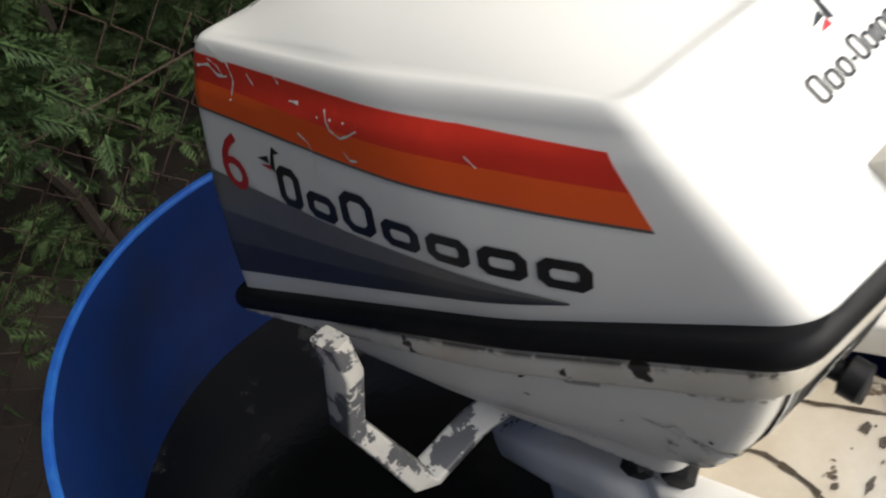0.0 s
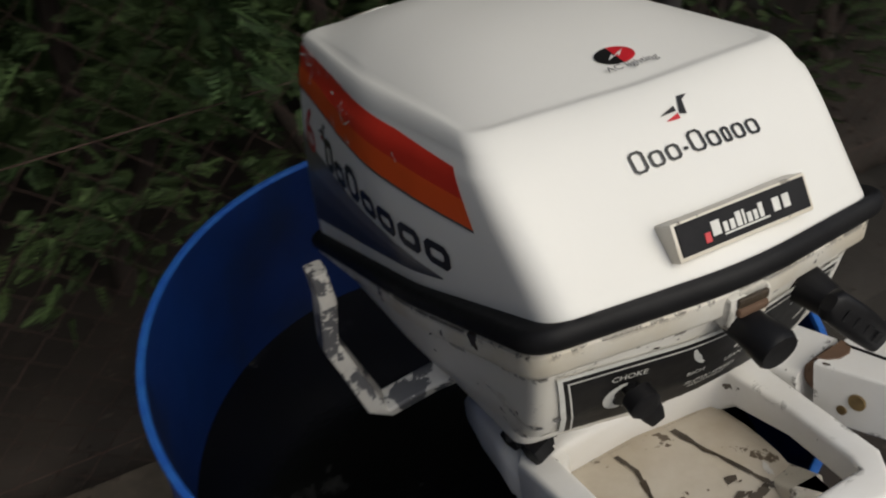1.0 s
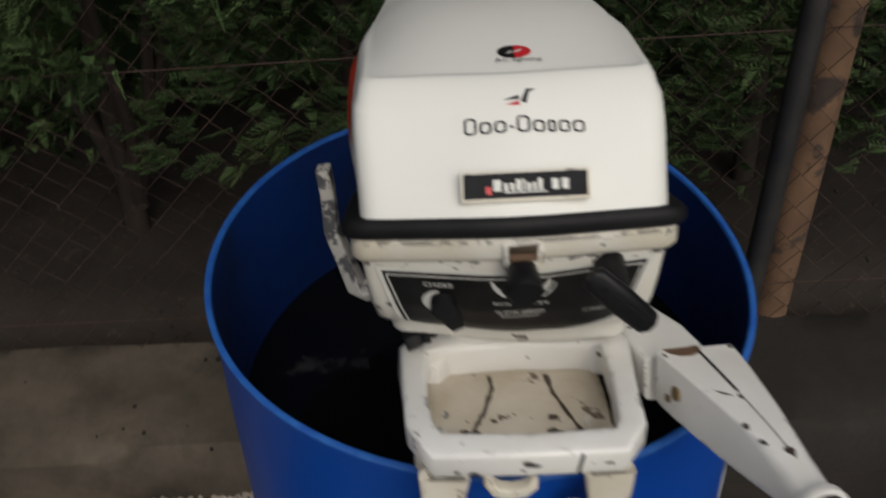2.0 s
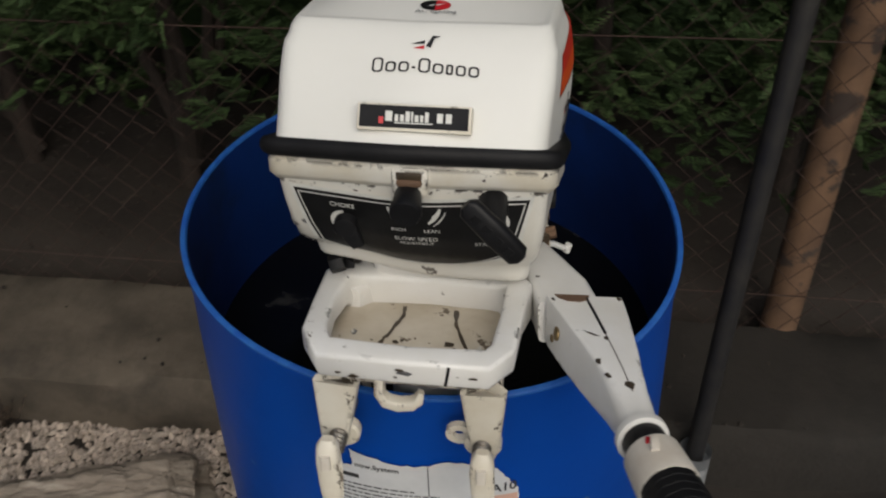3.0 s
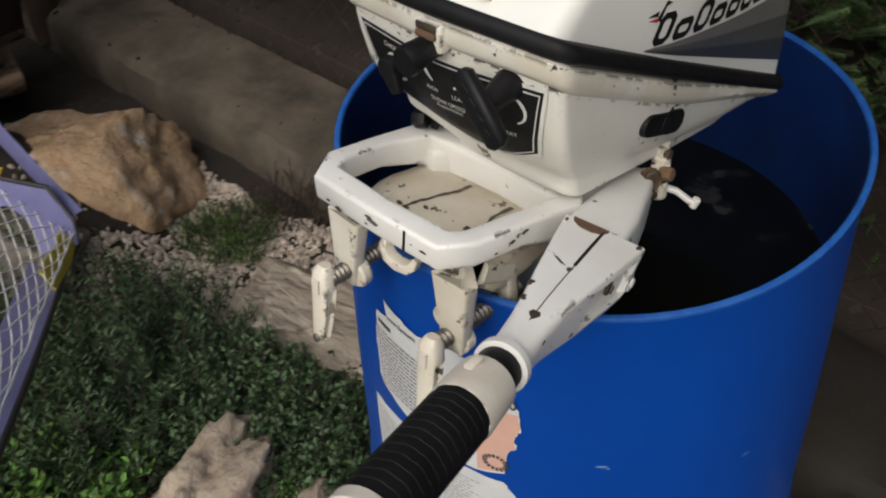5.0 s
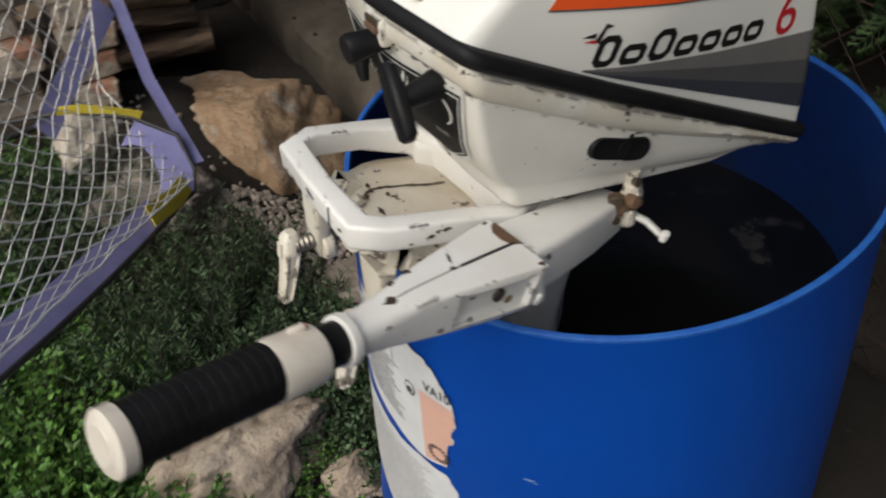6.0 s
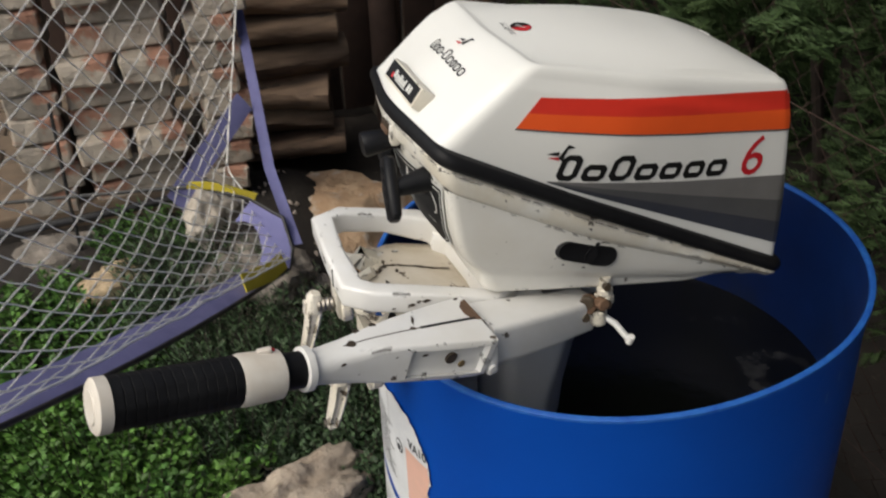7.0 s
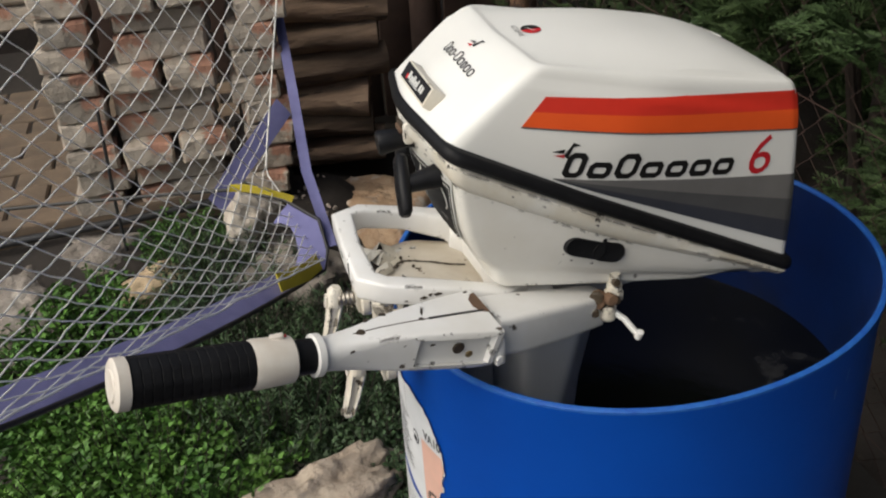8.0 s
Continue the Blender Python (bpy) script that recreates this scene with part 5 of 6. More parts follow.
upper = lab([(-98.8, 0.817), (-92.0, 0.806), (-85.8, 0.803), (-79.5, 0.812), (-73.5, 0.806), (-70.2, 0.792), (-68.2, 0.776), (-66.4, 0.757), (-66.0, 0.732), (-67.2, 0.715), (-67.0, 0.698), (-68.6, 0.690), (-69.4, 0.652), (-76, 0.641), (-85.5, 0.648), (-95.0, 0.657), (-102.8, 0.672), (-104.6, 0.685), (-104.4, 0.735), (-102.6, 0.788), (-98.6, 0.792)])
lower = lab([(-108.6, 0.632), (-97, 0.637), (-84.8, 0.632), (-79, 0.636), (-69.8, 0.636), (-67.0, 0.612), (-67.2, 0.50), (-68, 0.43), (-78, 0.425), (-88, 0.43), (-99, 0.46), (-109.4, 0.478)])
tagged(BARREL, "")
LABEL = draped("paper_label", [jag(upper, 4)], None, on_barrel(0.0), None, "paper", BARREL, label="torn white paper label with small print")
LABEL2 = draped("lower_label", [jag(lower, 6)], None, on_barrel(0.0), None, "paper", BARREL, label="torn lower half of the paper label")
draped("orange_field", [jag(lab([(-74.9, 0.754), (-66.6, 0.752), (-66.2, 0.732), (-67.4, 0.715), (-67.2, 0.699), (-68.8, 0.690), (-69.6, 0.654), (-75.4, 0.645)]), 8, 0.0005, 3)], None, on_barrel(0.0005), None, "peach", LABEL, label="faded orange field")
draped("label_word", moved(fitted("VA10", 0.0135, 0.034, 0.0, 0.022), -70.2 * DEG, 0.7655, 1, 1, 0.0), None, on_barrel(0.0006), None, "paper_ink", LABEL, cut=0.004)
draped("label_word", moved(fitted("now.System", 0.009, 0.044, 0.0, 0.02), -93.4 * DEG, 0.7945, 1, 1, 0.0), None, on_barrel(0.0006), None, "paper_ink", LABEL, cut=0.004)
draped("label_bar", [slab(-102.0 * DEG, 0.7775, 0.024, 0.006)], None, on_barrel(0.0006), None, "paper_ink", LABEL)
rng = random.Random(2)
prints = []
for k in range(15):
    z = 0.7645 - 0.0062 * k
    u = -102.8 * DEG - 0.002
    end = -80.5 * DEG - rng.uniform(0, 0.03)
    while u < end:
        w = rng.uniform(0.003, 0.011)
        prints.append(slab(u, z, min(w, end - u), 0.0019))
        u += w + 0.0016
tagged(draped("fine_print", prints, None, on_barrel(0.0006), None, "paper_ink", LABEL), kind="stuff")
prints = []
for k in range(26):
    z = 0.618 - 0.0058 * k
    u, end = -107.5 * DEG, -72 * DEG - rng.uniform(0, 0.03)
    if z < 0.50:
        u = -104 * DEG + (0.50 - z) * 0.5
    while u < end:
        w = rng.uniform(0.003, 0.011)
        prints.append(slab(u, z, min(w, end - u), 0.0012))
        u += w + 0.0018
tagged(draped("fine_print", prints, None, on_barrel(0.0006), None, "grey1", LABEL2), kind="stuff")
draped("hazard_sign", [oval(-78.0 * DEG, 0.744, 0.0085, 0.0105, 0, 360, 8)], None, on_barrel(0.0006), None, "paper_ink", LABEL)
draped("hazard_field", [oval(-78.0 * DEG, 0.7445, 0.0068, 0.0085, 0, 360, 8)], None, on_barrel(0.0009), None, "paper", LABEL)
draped("hazard_mark", [oval(-78.0 * DEG, 0.7425, 0.0045, 0.0048, 0, 360, 12)], None, on_barrel(0.0012), None, "paper_ink", LABEL)
wheel = []
for k in range(16):
    a0 = k * 22.5
    wheel.append([( -71.3 * DEG + r * math.cos(radians(a)), 0.667 + r * 0.9 * math.sin(radians(a))) for r, a in ((0.0085, a0), (0.0145, a0), (0.0145, a0 + 16), (0.0085, a0 + 16))])
draped("wheel_sign", wheel, None, on_barrel(0.0008), None, "paper_ink", LABEL)
for (a, z, w) in ((-83.5, 0.79, 0.0008),):
    draped("label_line", [slab(a * DEG, 0.782, w, 0.045)], None, on_barrel(0.0006), None, "paper_ink", LABEL)

# scuffs on the barrel wall
rng = random.Random(12)
for a, z, w, h in ((-51.0, 0.70, 0.007, 0.0018), (-49.8, 0.697, 0.003, 0.0012), (-20.0, 0.66, 0.006, 0.0012), (28.0, 0.865, 0.0010, 0.010), (24.0, 0.85, 0.0010, 0.010), (-58.0, 0.45, 0.005, 0.0014), (-128.0, 0.70, 0.006, 0.0012), (-10.0, 0.52, 0.008, 0.0010)):
    draped("scuff", [ragged(a * DEG, z - 0.009 * max(0.0, (a + 100.0) / 34.0), w, h, rng)], None, on_barrel(-0.0006), None, "barrel_scuff", BARREL, label="pale scuff mark", cut=0.004)

# ---- garden behind and beside the barrel ----
def frand(a, b):
    return random.uniform(a, b)


def turned(at, scale=1.0, tilt=0.5, flat=None):
    """A random pose as a 4x4 array."""
    m = Matrix.Translation(at) @ Euler((frand(-tilt, tilt), frand(-tilt, tilt), frand(0, 6.283))).to_matrix().to_4x4()
    s = flat or (scale, scale, scale)
    return np.array(m @ Matrix.Diagonal((*s, 1)))


def aimed(at, d, scale=1.0, spin=None):
    """A pose whose own y axis points along d."""
    d = Vector(d).normalized()
    q = Vector((0, 1, 0)).rotation_difference(d).to_matrix().to_4x4()
    return np.array(Matrix.Translation(at) @ q @ Matrix.Rotation(frand(0, 6.283) if spin is None else spin, 4, "Y") @ Matrix.Diagonal((scale, scale, scale, 1)))


# flat spray of scale leaves, as on a thuja twig: y along the twig
def spray_template():
    v, f = [], []
    def leaf(p, d, l, w):
        p, d = Vector(p), Vector(d).normalized()
        s = Vector((d.y, -d.x, 0))
        b = len(v)
        v.extend([tuple(p + s * w + Vector((0, 0, 0.06 * l))), tuple(p + d * l), tuple(p - s * w - Vector((0, 0, 0.06 * l)))])
        f.append((b, b + 1, b + 2))
    for k in range(6):
        y = 0.05 + 0.145 * k
        ln = 0.44 * (1 - 0.10 * k)
        for s in (-1, 1):
            droop = 0.05 * math.sin(2 * k + s)
            leaf((0, y, 0), (s * 0.72, 0.8, droop), ln, ln * 0.075)
            leaf((s * ln * 0.30, y + ln * 0.36, droop * 0.5), (s * 0.95, 0.35, 0.1), ln * 0.42, ln * 0.07)
            leaf((s * ln * 0.34, y + ln * 0.42, droop * 0.5), (s * 0.18, 1.0, -0.1), ln * 0.46, ln * 0.07)
    leaf((0, 0.0, 0), (0, 1, 0), 1.05, 0.022)
    return v, f


SPRAY = spray_template()


def conifer(x, y, h, seed, low):
    random.seed(seed)
    z0 = ground_z(x, y)
    tree = thing("conifer", (x, y, z0), "dark green clipped conifer behind the wire fence", "conifer", "conifers of the hedge")
    bm = bmesh.new()
    pts = [(x + 0.03 * math.sin(k + seed), y + 0.02 * math.cos(k * 1.7 + seed), z0 - 0.05 + h * k / 6) for k in range(7)]
    tube(bm, pts, [0.028, 0.021, 0.018, 0.016, 0.014, 0.011, 0.006], 10)
    part("trunk", bm, "bark", tree, "grey-brown stem")
    for k in range(4 if low > 0.4 else 1):
        bm = bmesh.new()
        a = frand(2.6, 6.6)
        b0 = Vector((x, y, z0 + frand(0.02, 0.12)))
        d = Vector((math.cos(a) * 0.45, math.sin(a) * 0.35, 1)).normalized()
        tube(bm, [b0, b0 + d * 0.25 + Vector((0.02, 0, 0)), b0 + d * 0.55, b0 + d * 0.9 + Vector((0, 0, 0.1))], [0.018, 0.015, 0.011, 0.006], 8)
        part("limb", bm, "bark", tree)
    # sprays gather in clumps with dark gaps between them
    places = []
    while len(places) < (5200 if abs(x) < 1.3 else 2600):
        t = random.random() ** 0.8
        z = z0 + low + (h - low) * t
        a = frand(0, 6.283)
        taper = 1.0 - 0.35 * t
        q = random.random() ** 0.35
        r = (0.42 + 0.16 * noise.noise((math.cos(a) * 1.5 + seed, math.sin(a) * 1.5, z * 2.2))) * taper * (0.5 + 0.5 * q)
        p = Vector((x + r * math.cos(a), y + r * math.sin(a), z))
        if noise.noise(p * 6.5) + 0.5 * noise.noise(p * 14) < frand(-0.30, 0.10) - 0.25 * (1 - q):
            continue
        d = Vector((math.cos(a), math.sin(a), 0.35)) + Vector((frand(-0.45, 0.45), frand(-0.45, 0.45), frand(-0.5, 0.4)))
        places.append(aimed(p, d, frand(0.045, 0.080) * (0.75 + 0.5 * random.random()), frand(-0.7, 0.7)))
    v, f = scatter(SPRAY, places)
    tagged(merged("crown", v, f, "thuja", tree, "dense scale-leaved sprays"), kind="stuff")


HEDGE = [(-2.75, 1.02, 2.4, 1, 0.2), (-2.2, 1.04, 2.5, 2, 0.22), (-1.7, 1.02, 2.5, 3, 0.28), (-1.2, 1.06, 2.5, 4, 0.36), (-0.74, 0.98, 2.5, 5, 0.42), (-0.25, 1.06, 2.5, 6, 0.22), (0.2, 1.04, 2.5, 7, 0.2), (0.66, 1.08, 2.5, 8, 0.22), (1.15, 1.04, 2.5, 9, 0.2), (1.65, 1.06, 2.4, 10, 0.2), (2.2, 1.04, 2.4, 11, 0.2)]
for h in HEDGE:
    conifer(*h)


def back_hedge():
    """A second, shaded row that closes the view."""
    random.seed(77)
    places = []
    for _ in range(5200):
        x, z = frand(-6, 6), 0.15 + 2.7 * random.random()
        y = 1.55 + 0.18 * noise.noise((x * 1.3, z * 1.3, 8)) + frand(-0.08, 0.22)
        places.append(aimed((x, y, z), (frand(-0.6, 0.6), -1, frand(-0.3, 0.8)), frand(0.12, 0.2)))
    v, f = scatter(SPRAY, places)
    xs, zs = np.linspace(-6, 6, 80), np.linspace(0.0, 3.0, 24)
    b = len(v)
    for z in zs:
        for x in xs:
            v.append((x, 1.72 + 0.12 * noise.noise((x * 2, z * 2, 4)), z))
    for j in range(len(zs) - 1):
        for i in range(len(xs) - 1):
            k = b + j * len(xs) + i
            f.append((k, k + 1, k + 1 + len(xs), k + len(xs)))
    tagged(merged("hedge_backing", v, f, "thuja"), "deep shaded green hedge behind the conifers", "hedge", kind="stuff")


back_hedge()


def shade_overhang():
    """Boughs added above the view to shade the strip below, and twigs through the wire."""
    random.seed(78)
    places = []
    for _ in range(10000):
        x, t = frand(-4.5, 3.5), random.random()
        y = 1.6 - (1.25 + 0.22 * smooth(0.1, 0.5, x)) * t
        z = 1.75 - 0.25 * smooth(0.2, 0.8, x) + 0.10 * t + 0.18 * noise.noise((x * 1.2, y * 1.5, 3)) + frand(-0.10, 0.55)
        places.append(aimed((x, y, z), (frand(-0.8, 0.8), -1, frand(-0.7, 0.4)), frand(0.11, 0.19)))
    # twigs that have grown out through the wire
    while len(places) < 13500:
        p = Vector((frand(-2.4, 0.1), 0.64 - 0.14 * random.random(), frand(0.80, 1.75)))
        if noise.noise(p * 4.0) + 0.4 * noise.noise(p * 11) < frand(0.0, 0.25) + 0.25 * smooth(1.1, 0.8, p.z):
            continue
        places.append(aimed(p, (frand(-0.5, 0.5), -0.8, frand(-0.3, 0.7)), frand(0.05, 0.09)))
    v, f = scatter(SPRAY, places)
    tagged(merged("hedge_boughs", v, f, "thuja"), "boughs added to shade the strip, with twigs grown through the wire", "hedge", kind="stuff")


shade_overhang()


def rock(name, c, size, turn, material, seed, label, rough=0.16, flat=0.0):
    bm = bmesh.new()
    bmesh.ops.create_icosphere(bm, subdivisions=5, radius=1.0)
    rng = random.Random(seed)
    planes = [(Vector((rng.gauss(0, 1), rng.gauss(0, 1), rng.gauss(0, 1))).normalized(), rng.uniform(0.62, 0.86)) for _ in range(11)]
    o = seed * 7.3
    for v in bm.verts:
        d = v.co.normalized()
        r = 1.0
        for n, k in planes:
            q = d.dot(n)
            if q > 0.05:
                r = min(r, k / q)
        if flat:
            r *= 1 + flat * (noise.noise((seed, 1.5, d.z * 6.0)) + 0.5 * noise.noise((seed, d.x, d.z * 17.0)))
        r *= 1 + rough * noise.fractal(d * 1.8 + Vector((o, 0, 0)), 1.0, 2.0, 4) + 0.05 * noise.noise(d * 9 + Vector((o, 3, 1))) + 0.02 * noise.noise(d * 24 + Vector((o, 3, 1))) - 0.07 * abs(noise.noise(d * 4.5 + Vector((o, 9, 2)))) ** 0.7
        v.co = d * r
    m = Matrix.Translation(c) @ Euler([radians(a) for a in turn]).to_matrix().to_4x4() @ Matrix.Diagonal((size[0] / 2, size[1] / 2, size[2] / 2, 1))
    bmesh.ops.transform(bm, matrix=m, verts=bm.verts)
    ob = part(name, bm, material)
    ob.data.set_sharp_from_angle(angle=radians(75))
    return tagged(ob, label, "rock", "rocks of the garden bed")


rock("boulder", (-1.410, -0.015, 0.105), (0.62, 0.56, 0.46), (8, -6, 20), "rock", 3, "large rusty brown limestone boulder on gravel", 0.10)
def slab_rock():
    """A split slab with uneven layers."""
    bm = bmesh.new()
    r = bmesh.ops.create_icosphere(bm, subdivisions=6, radius=1.0)
    m = Matrix.Translation((-0.63, 0.040, 0.105)) @ rot(8, 3, 20).to_4x4()
    rng = random.Random(6)
    layer = [(rng.uniform(0.74, 1.06), rng.uniform(-0.07, 0.07), rng.uniform(-0.12, 0.12)) for _ in range(12)]
    for v in r["verts"]:
        d = v.co.normalized()
        w = d / max(abs(d.x), abs(d.y) * 1.05, abs(d.z) * 0.85) ** 0.8
        w *= 0.88 + 0.13 * noise.fractal(d * 2.0 + Vector((5.1, 2, 0)), 1.0, 2.0, 4)
        g = (w.z + 1.1) * 4.2 + 0.5 * noise.noise((w.x * 1.5, w.y * 1.5, 2))
        n = int(max(0, min(10, g)))
        e = smooth(0.82, 1.0, g - n)
        a, b = layer[n], layer[n + 1]
        k, ox, oy = [p + (q - p) * e for p, q in zip(a, b)]
        k *= 1 - 0.16 * max(0.0, w.z) ** 2 + 0.02 * noise.noise(d * 16)
        v.co = m @ Vector(((w.x * k + ox) * 0.235, (w.y * k + oy) * 0.13, w.z * 0.085 + 0.006 * noise.noise((w.x * 2, w.y * 9, 4))))
    ob = part("rock", bm, "rock_strata")
    ob.data.set_sharp_from_angle(angle=radians(60))
    tagged(ob, "flat layered grey stone slab set in gravel", "rock", "rocks of the garden bed")


slab_rock()
rock("rock", (-0.472, -0.400, 0.118), (0.45, 0.23, 0.25), (4, -6, 108), "rock_pale", 8, "long pale rugged limestone among shrubs", 0.26)
rock("rock", (-1.20, -0.410, 0.415), (0.17, 0.15, 0.22), (10, 15, 40), "rock_white", 11, "small white jagged stone at the terrace edge", 0.22)
rock("rock", (-1.13, -0.335, 0.265), (0.34, 0.22, 0.19), (0, 10, 60), "rock_grey", 13, "brown-grey stone lying below the terrace", 0.18)
rock("rock", (-1.17, -0.655, 0.275), (0.12, 0.19, 0.13), (0, 5, 20), "rock_beige", 17, "yellowish limestone at the terrace edge", 0.16)
rock("rock", (-1.22, -0.98, 0.235), (0.36, 0.34, 0.22), (0, 8, 30), "rock_grey", 19, "pale grey limestone under the net", 0.2)
rock("rock", (-1.33, -0.80, 0.285), (0.22, 0.38, 0.16), (0, 8, 8), "rock_grey", 23, "grey stone at the terrace edge", 0.2)
rock("rock", (-0.34, -0.245, 0.10), (0.11, 0.10, 0.11), (0, 8, 80), "rock_pale", 29, "rounded pale stone beside the barrel", 0.08)

# gravel
def pebble_template(seed=1):
    bm = bmesh.new()
    bmesh.ops.create_icosphere(bm, subdivisions=1, radius=1.0)
    rng = random.Random(seed)
    for v in bm.verts:
        v.co *= rng.uniform(0.7, 1.15)
    out = [tuple(v.co) for v in bm.verts], [tuple(v.index for v in f.verts) for f in bm.faces]
    bm.free()
    return out


def build_gravel():
    random.seed(5)
    places = []
    for _ in range(34000):
        x, y = frand(-1.55, 0.1), frand(-0.55, 0.33)
        k = smooth(-0.45, -0.1, y) if x < -0.35 else smooth(0.45, 0.30, math.hypot(x, y))
        if x > -0.42 and y < 0.3:
            k = max(k, smooth(0.46, 0.36, math.hypot(x, y)))
        if random.random() > 0.25 + 0.75 * k * (0.6 + 0.6 * noise.noise((x * 4, y * 4, 2))) or math.hypot(x, y) < 0.285:
            continue
        if y > 0.235 + 0.10 * smooth(-1.1, -0.7, x) + 0.06 * noise.noise((x * 6, 3, 1)):
            continue
        if x < -1.12 and y < 0.02 + 0.05 * noise.noise((x * 9, y * 9, 4)) and random.random() < 0.985:
            continue
        s = frand(0.004, 0.0105)
        places.append(turned((x, y, ground_z(x, y) + s * 0.25), s, 3.1, (s * frand(0.8, 1.5), s * frand(0.7, 1.2), s * frand(0.5, 0.9))))
    v, f = scatter(pebble_template(), places)
    tagged(merged("gravel", v, f, "gravel"), "loose white and pinkish gravel round the rocks", "gravel", kind="stuff")
    places = []
    for _ in range(1500):
        x, y = frand(-2.4, 1.6), frand(0.30, 1.4)
        s = frand(0.002, 0.006)
        z = KERB_Z + 0.003 if KERB_F < y < KERB_B else ground_z(x, y)
        if y < 0.6 and random.random() > 0.25:
            continue
        places.append(turned((x, y, z + s * 0.2), s, 3.1))
    v, f = scatter(pebble_template(2), places)
    tagged(merged("grit", v, f, "soil"), "crumbs of soil and grit under the fence", "grit", kind="stuff")


build_gravel()

# shrubs
LEAF = ([(0, 0, 0), (0.30, 0.45, 0.12), (0, 1, 0.0), (-0.30, 0.45, 0.12)], [(0, 1, 2), (0, 2, 3)])
NEEDLE = ([(0, 0, 0), (0.09, 0.4, 0.02), (0, 1, 0), (-0.09, 0.4, 0.02)], [(0, 1, 2), (0, 2, 3)])


def shrub(name, c, radius, height, stems, leaves, size, material, seed, label, template=LEAF, upright=0.5, wide=1.0):
    random.seed(seed)
    x0, y0 = c
    base = Vector((x0, y0, ground_z(x0, y0)))
    bush = thing(name, base, label, "shrub", "shrubs of the garden bed")
    places = []
    sv, sf = [], []
    for _ in range(stems):
        a, q = frand(0, 6.283), random.random() ** 0.5
        foot = base + Vector((math.cos(a) * radius * q * 0.75, math.sin(a) * radius * wide * q * 0.75, 0))
        foot.z = ground_z(foot.x, foot.y) - 0.005
        tip = base + Vector((math.cos(a) * radius * q * 1.1 + frand(-0.03, 0.03), math.sin(a) * radius * wide * q * 1.1 + frand(-0.03, 0.03), 0))
        tip.z = ground_z(foot.x, foot.y) + height * (1 - 0.55 * q * q) * frand(0.7, 1.1) * (1 + 0.45 * noise.noise((tip.x * 14, tip.y * 14, seed)))
        mid = foot.lerp(tip, 0.5) + Vector((frand(-0.02, 0.02), frand(-0.02, 0.02), 0))
        b = len(sv)
        for p in (foot, mid, tip):
            for k in range(3):
                sv.append((p.x + 0.0014 * math.cos(2.094 * k), p.y + 0.0014 * math.sin(2.094 * k), p.z))
        for i in range(2):
            for k in range(3):
                j = (k + 1) % 3
                sf.append((b + 3 * i + k, b + 3 * i + j, b + 3 * i + 3 + j, b + 3 * i + 3 + k))
        d0 = (tip - foot).normalized()
        for k in range(leaves):
            t = 0.25 + 0.78 * (k / leaves)
            p = foot.lerp(mid, t * 2) if t < 0.5 else mid.lerp(tip, min(1.05, t * 2 - 1))
            ang = k * 2.4 + frand(-0.4, 0.4)
            d = Vector((math.cos(ang), math.sin(ang), upright + frand(-0.3, 0.4)))
            places.append(aimed(p, d, size * frand(0.7, 1.25) * (1.1 - 0.3 * t)))
    v, f = scatter(template, places)
    merged("stem_wood", sv, sf, "bark", bush)
    tagged(merged("foliage", v, f, material, bush), kind="stuff")


shrub("shrub", (-0.66, -0.72), 0.30, 0.18, 520, 20, 0.0225, "leaf", 31, "low bright green leafy ground shrub")
shrub("shrub", (-0.95, -0.80), 0.26, 0.15, 380, 20, 0.0220, "leaf", 32, "low bright green leafy ground shrub under the net")
shrub("shrub", (-0.40, -0.70), 0.26, 0.15, 390, 20, 0.0220, "leaf", 33, "low bright green leafy ground shrub beside the rock")
shrub("shrub", (-0.60, -0.195), 0.20, 0.13, 520, 18, 0.018, "leaf_grey", 34, "dark green mat-forming shrub beside the slab")
shrub("shrub", (-0.445, -0.125), 0.15, 0.115, 320, 16, 0.017, "leaf_grey", 35, "dark green mat-forming shrub by the barrel")
shrub("shrub", (-0.82, -0.25), 0.19, 0.24, 200, 34, 0.024, "leaf_grey", 36, "upright dark rosemary-like shrub", NEEDLE, 0.9)
shrub("shrub", (-0.78, -0.45), 0.22, 0.22, 220, 34, 0.024, "leaf_grey", 37, "upright dark rosemary-like shrub by the pale rock", NEEDLE, 0.9)
shrub("shrub", (-1.03, -0.49), 0.20, 0.24, 200, 34, 0.025, "leaf_grey", 38, "dark needle-leaved shrub under the net", NEEDLE, 0.9)
shrub("shrub", (-1.04, 0.085), 0.115, 0.085, 220, 18, 0.012, "leaf", 39, "small green cushion plant in gravel", NEEDLE, 0.7)
shrub("shrub", (-1.27, -0.57), 0.12, 0.08, 150, 16, 0.014, "weed_bed", 40, "green weeds at the terrace edge")
shrub("shrub", (-0.37, -0.30), 0.06, 0.06, 50, 12, 0.012, "leaf", 41, "small green weed beside the barrel")
shrub("shrub", (-1.45, 0.02), 0.10, 0.09, 60, 12, 0.014, "leaf", 42, "green weeds behind the boulder")

shrub("dry_plant", (-1.00, 0.25), 0.10, 0.13, 70, 12, 0.014, "dry", 43, "withered brown stems between boulder and kerb", NEEDLE, 0.9)
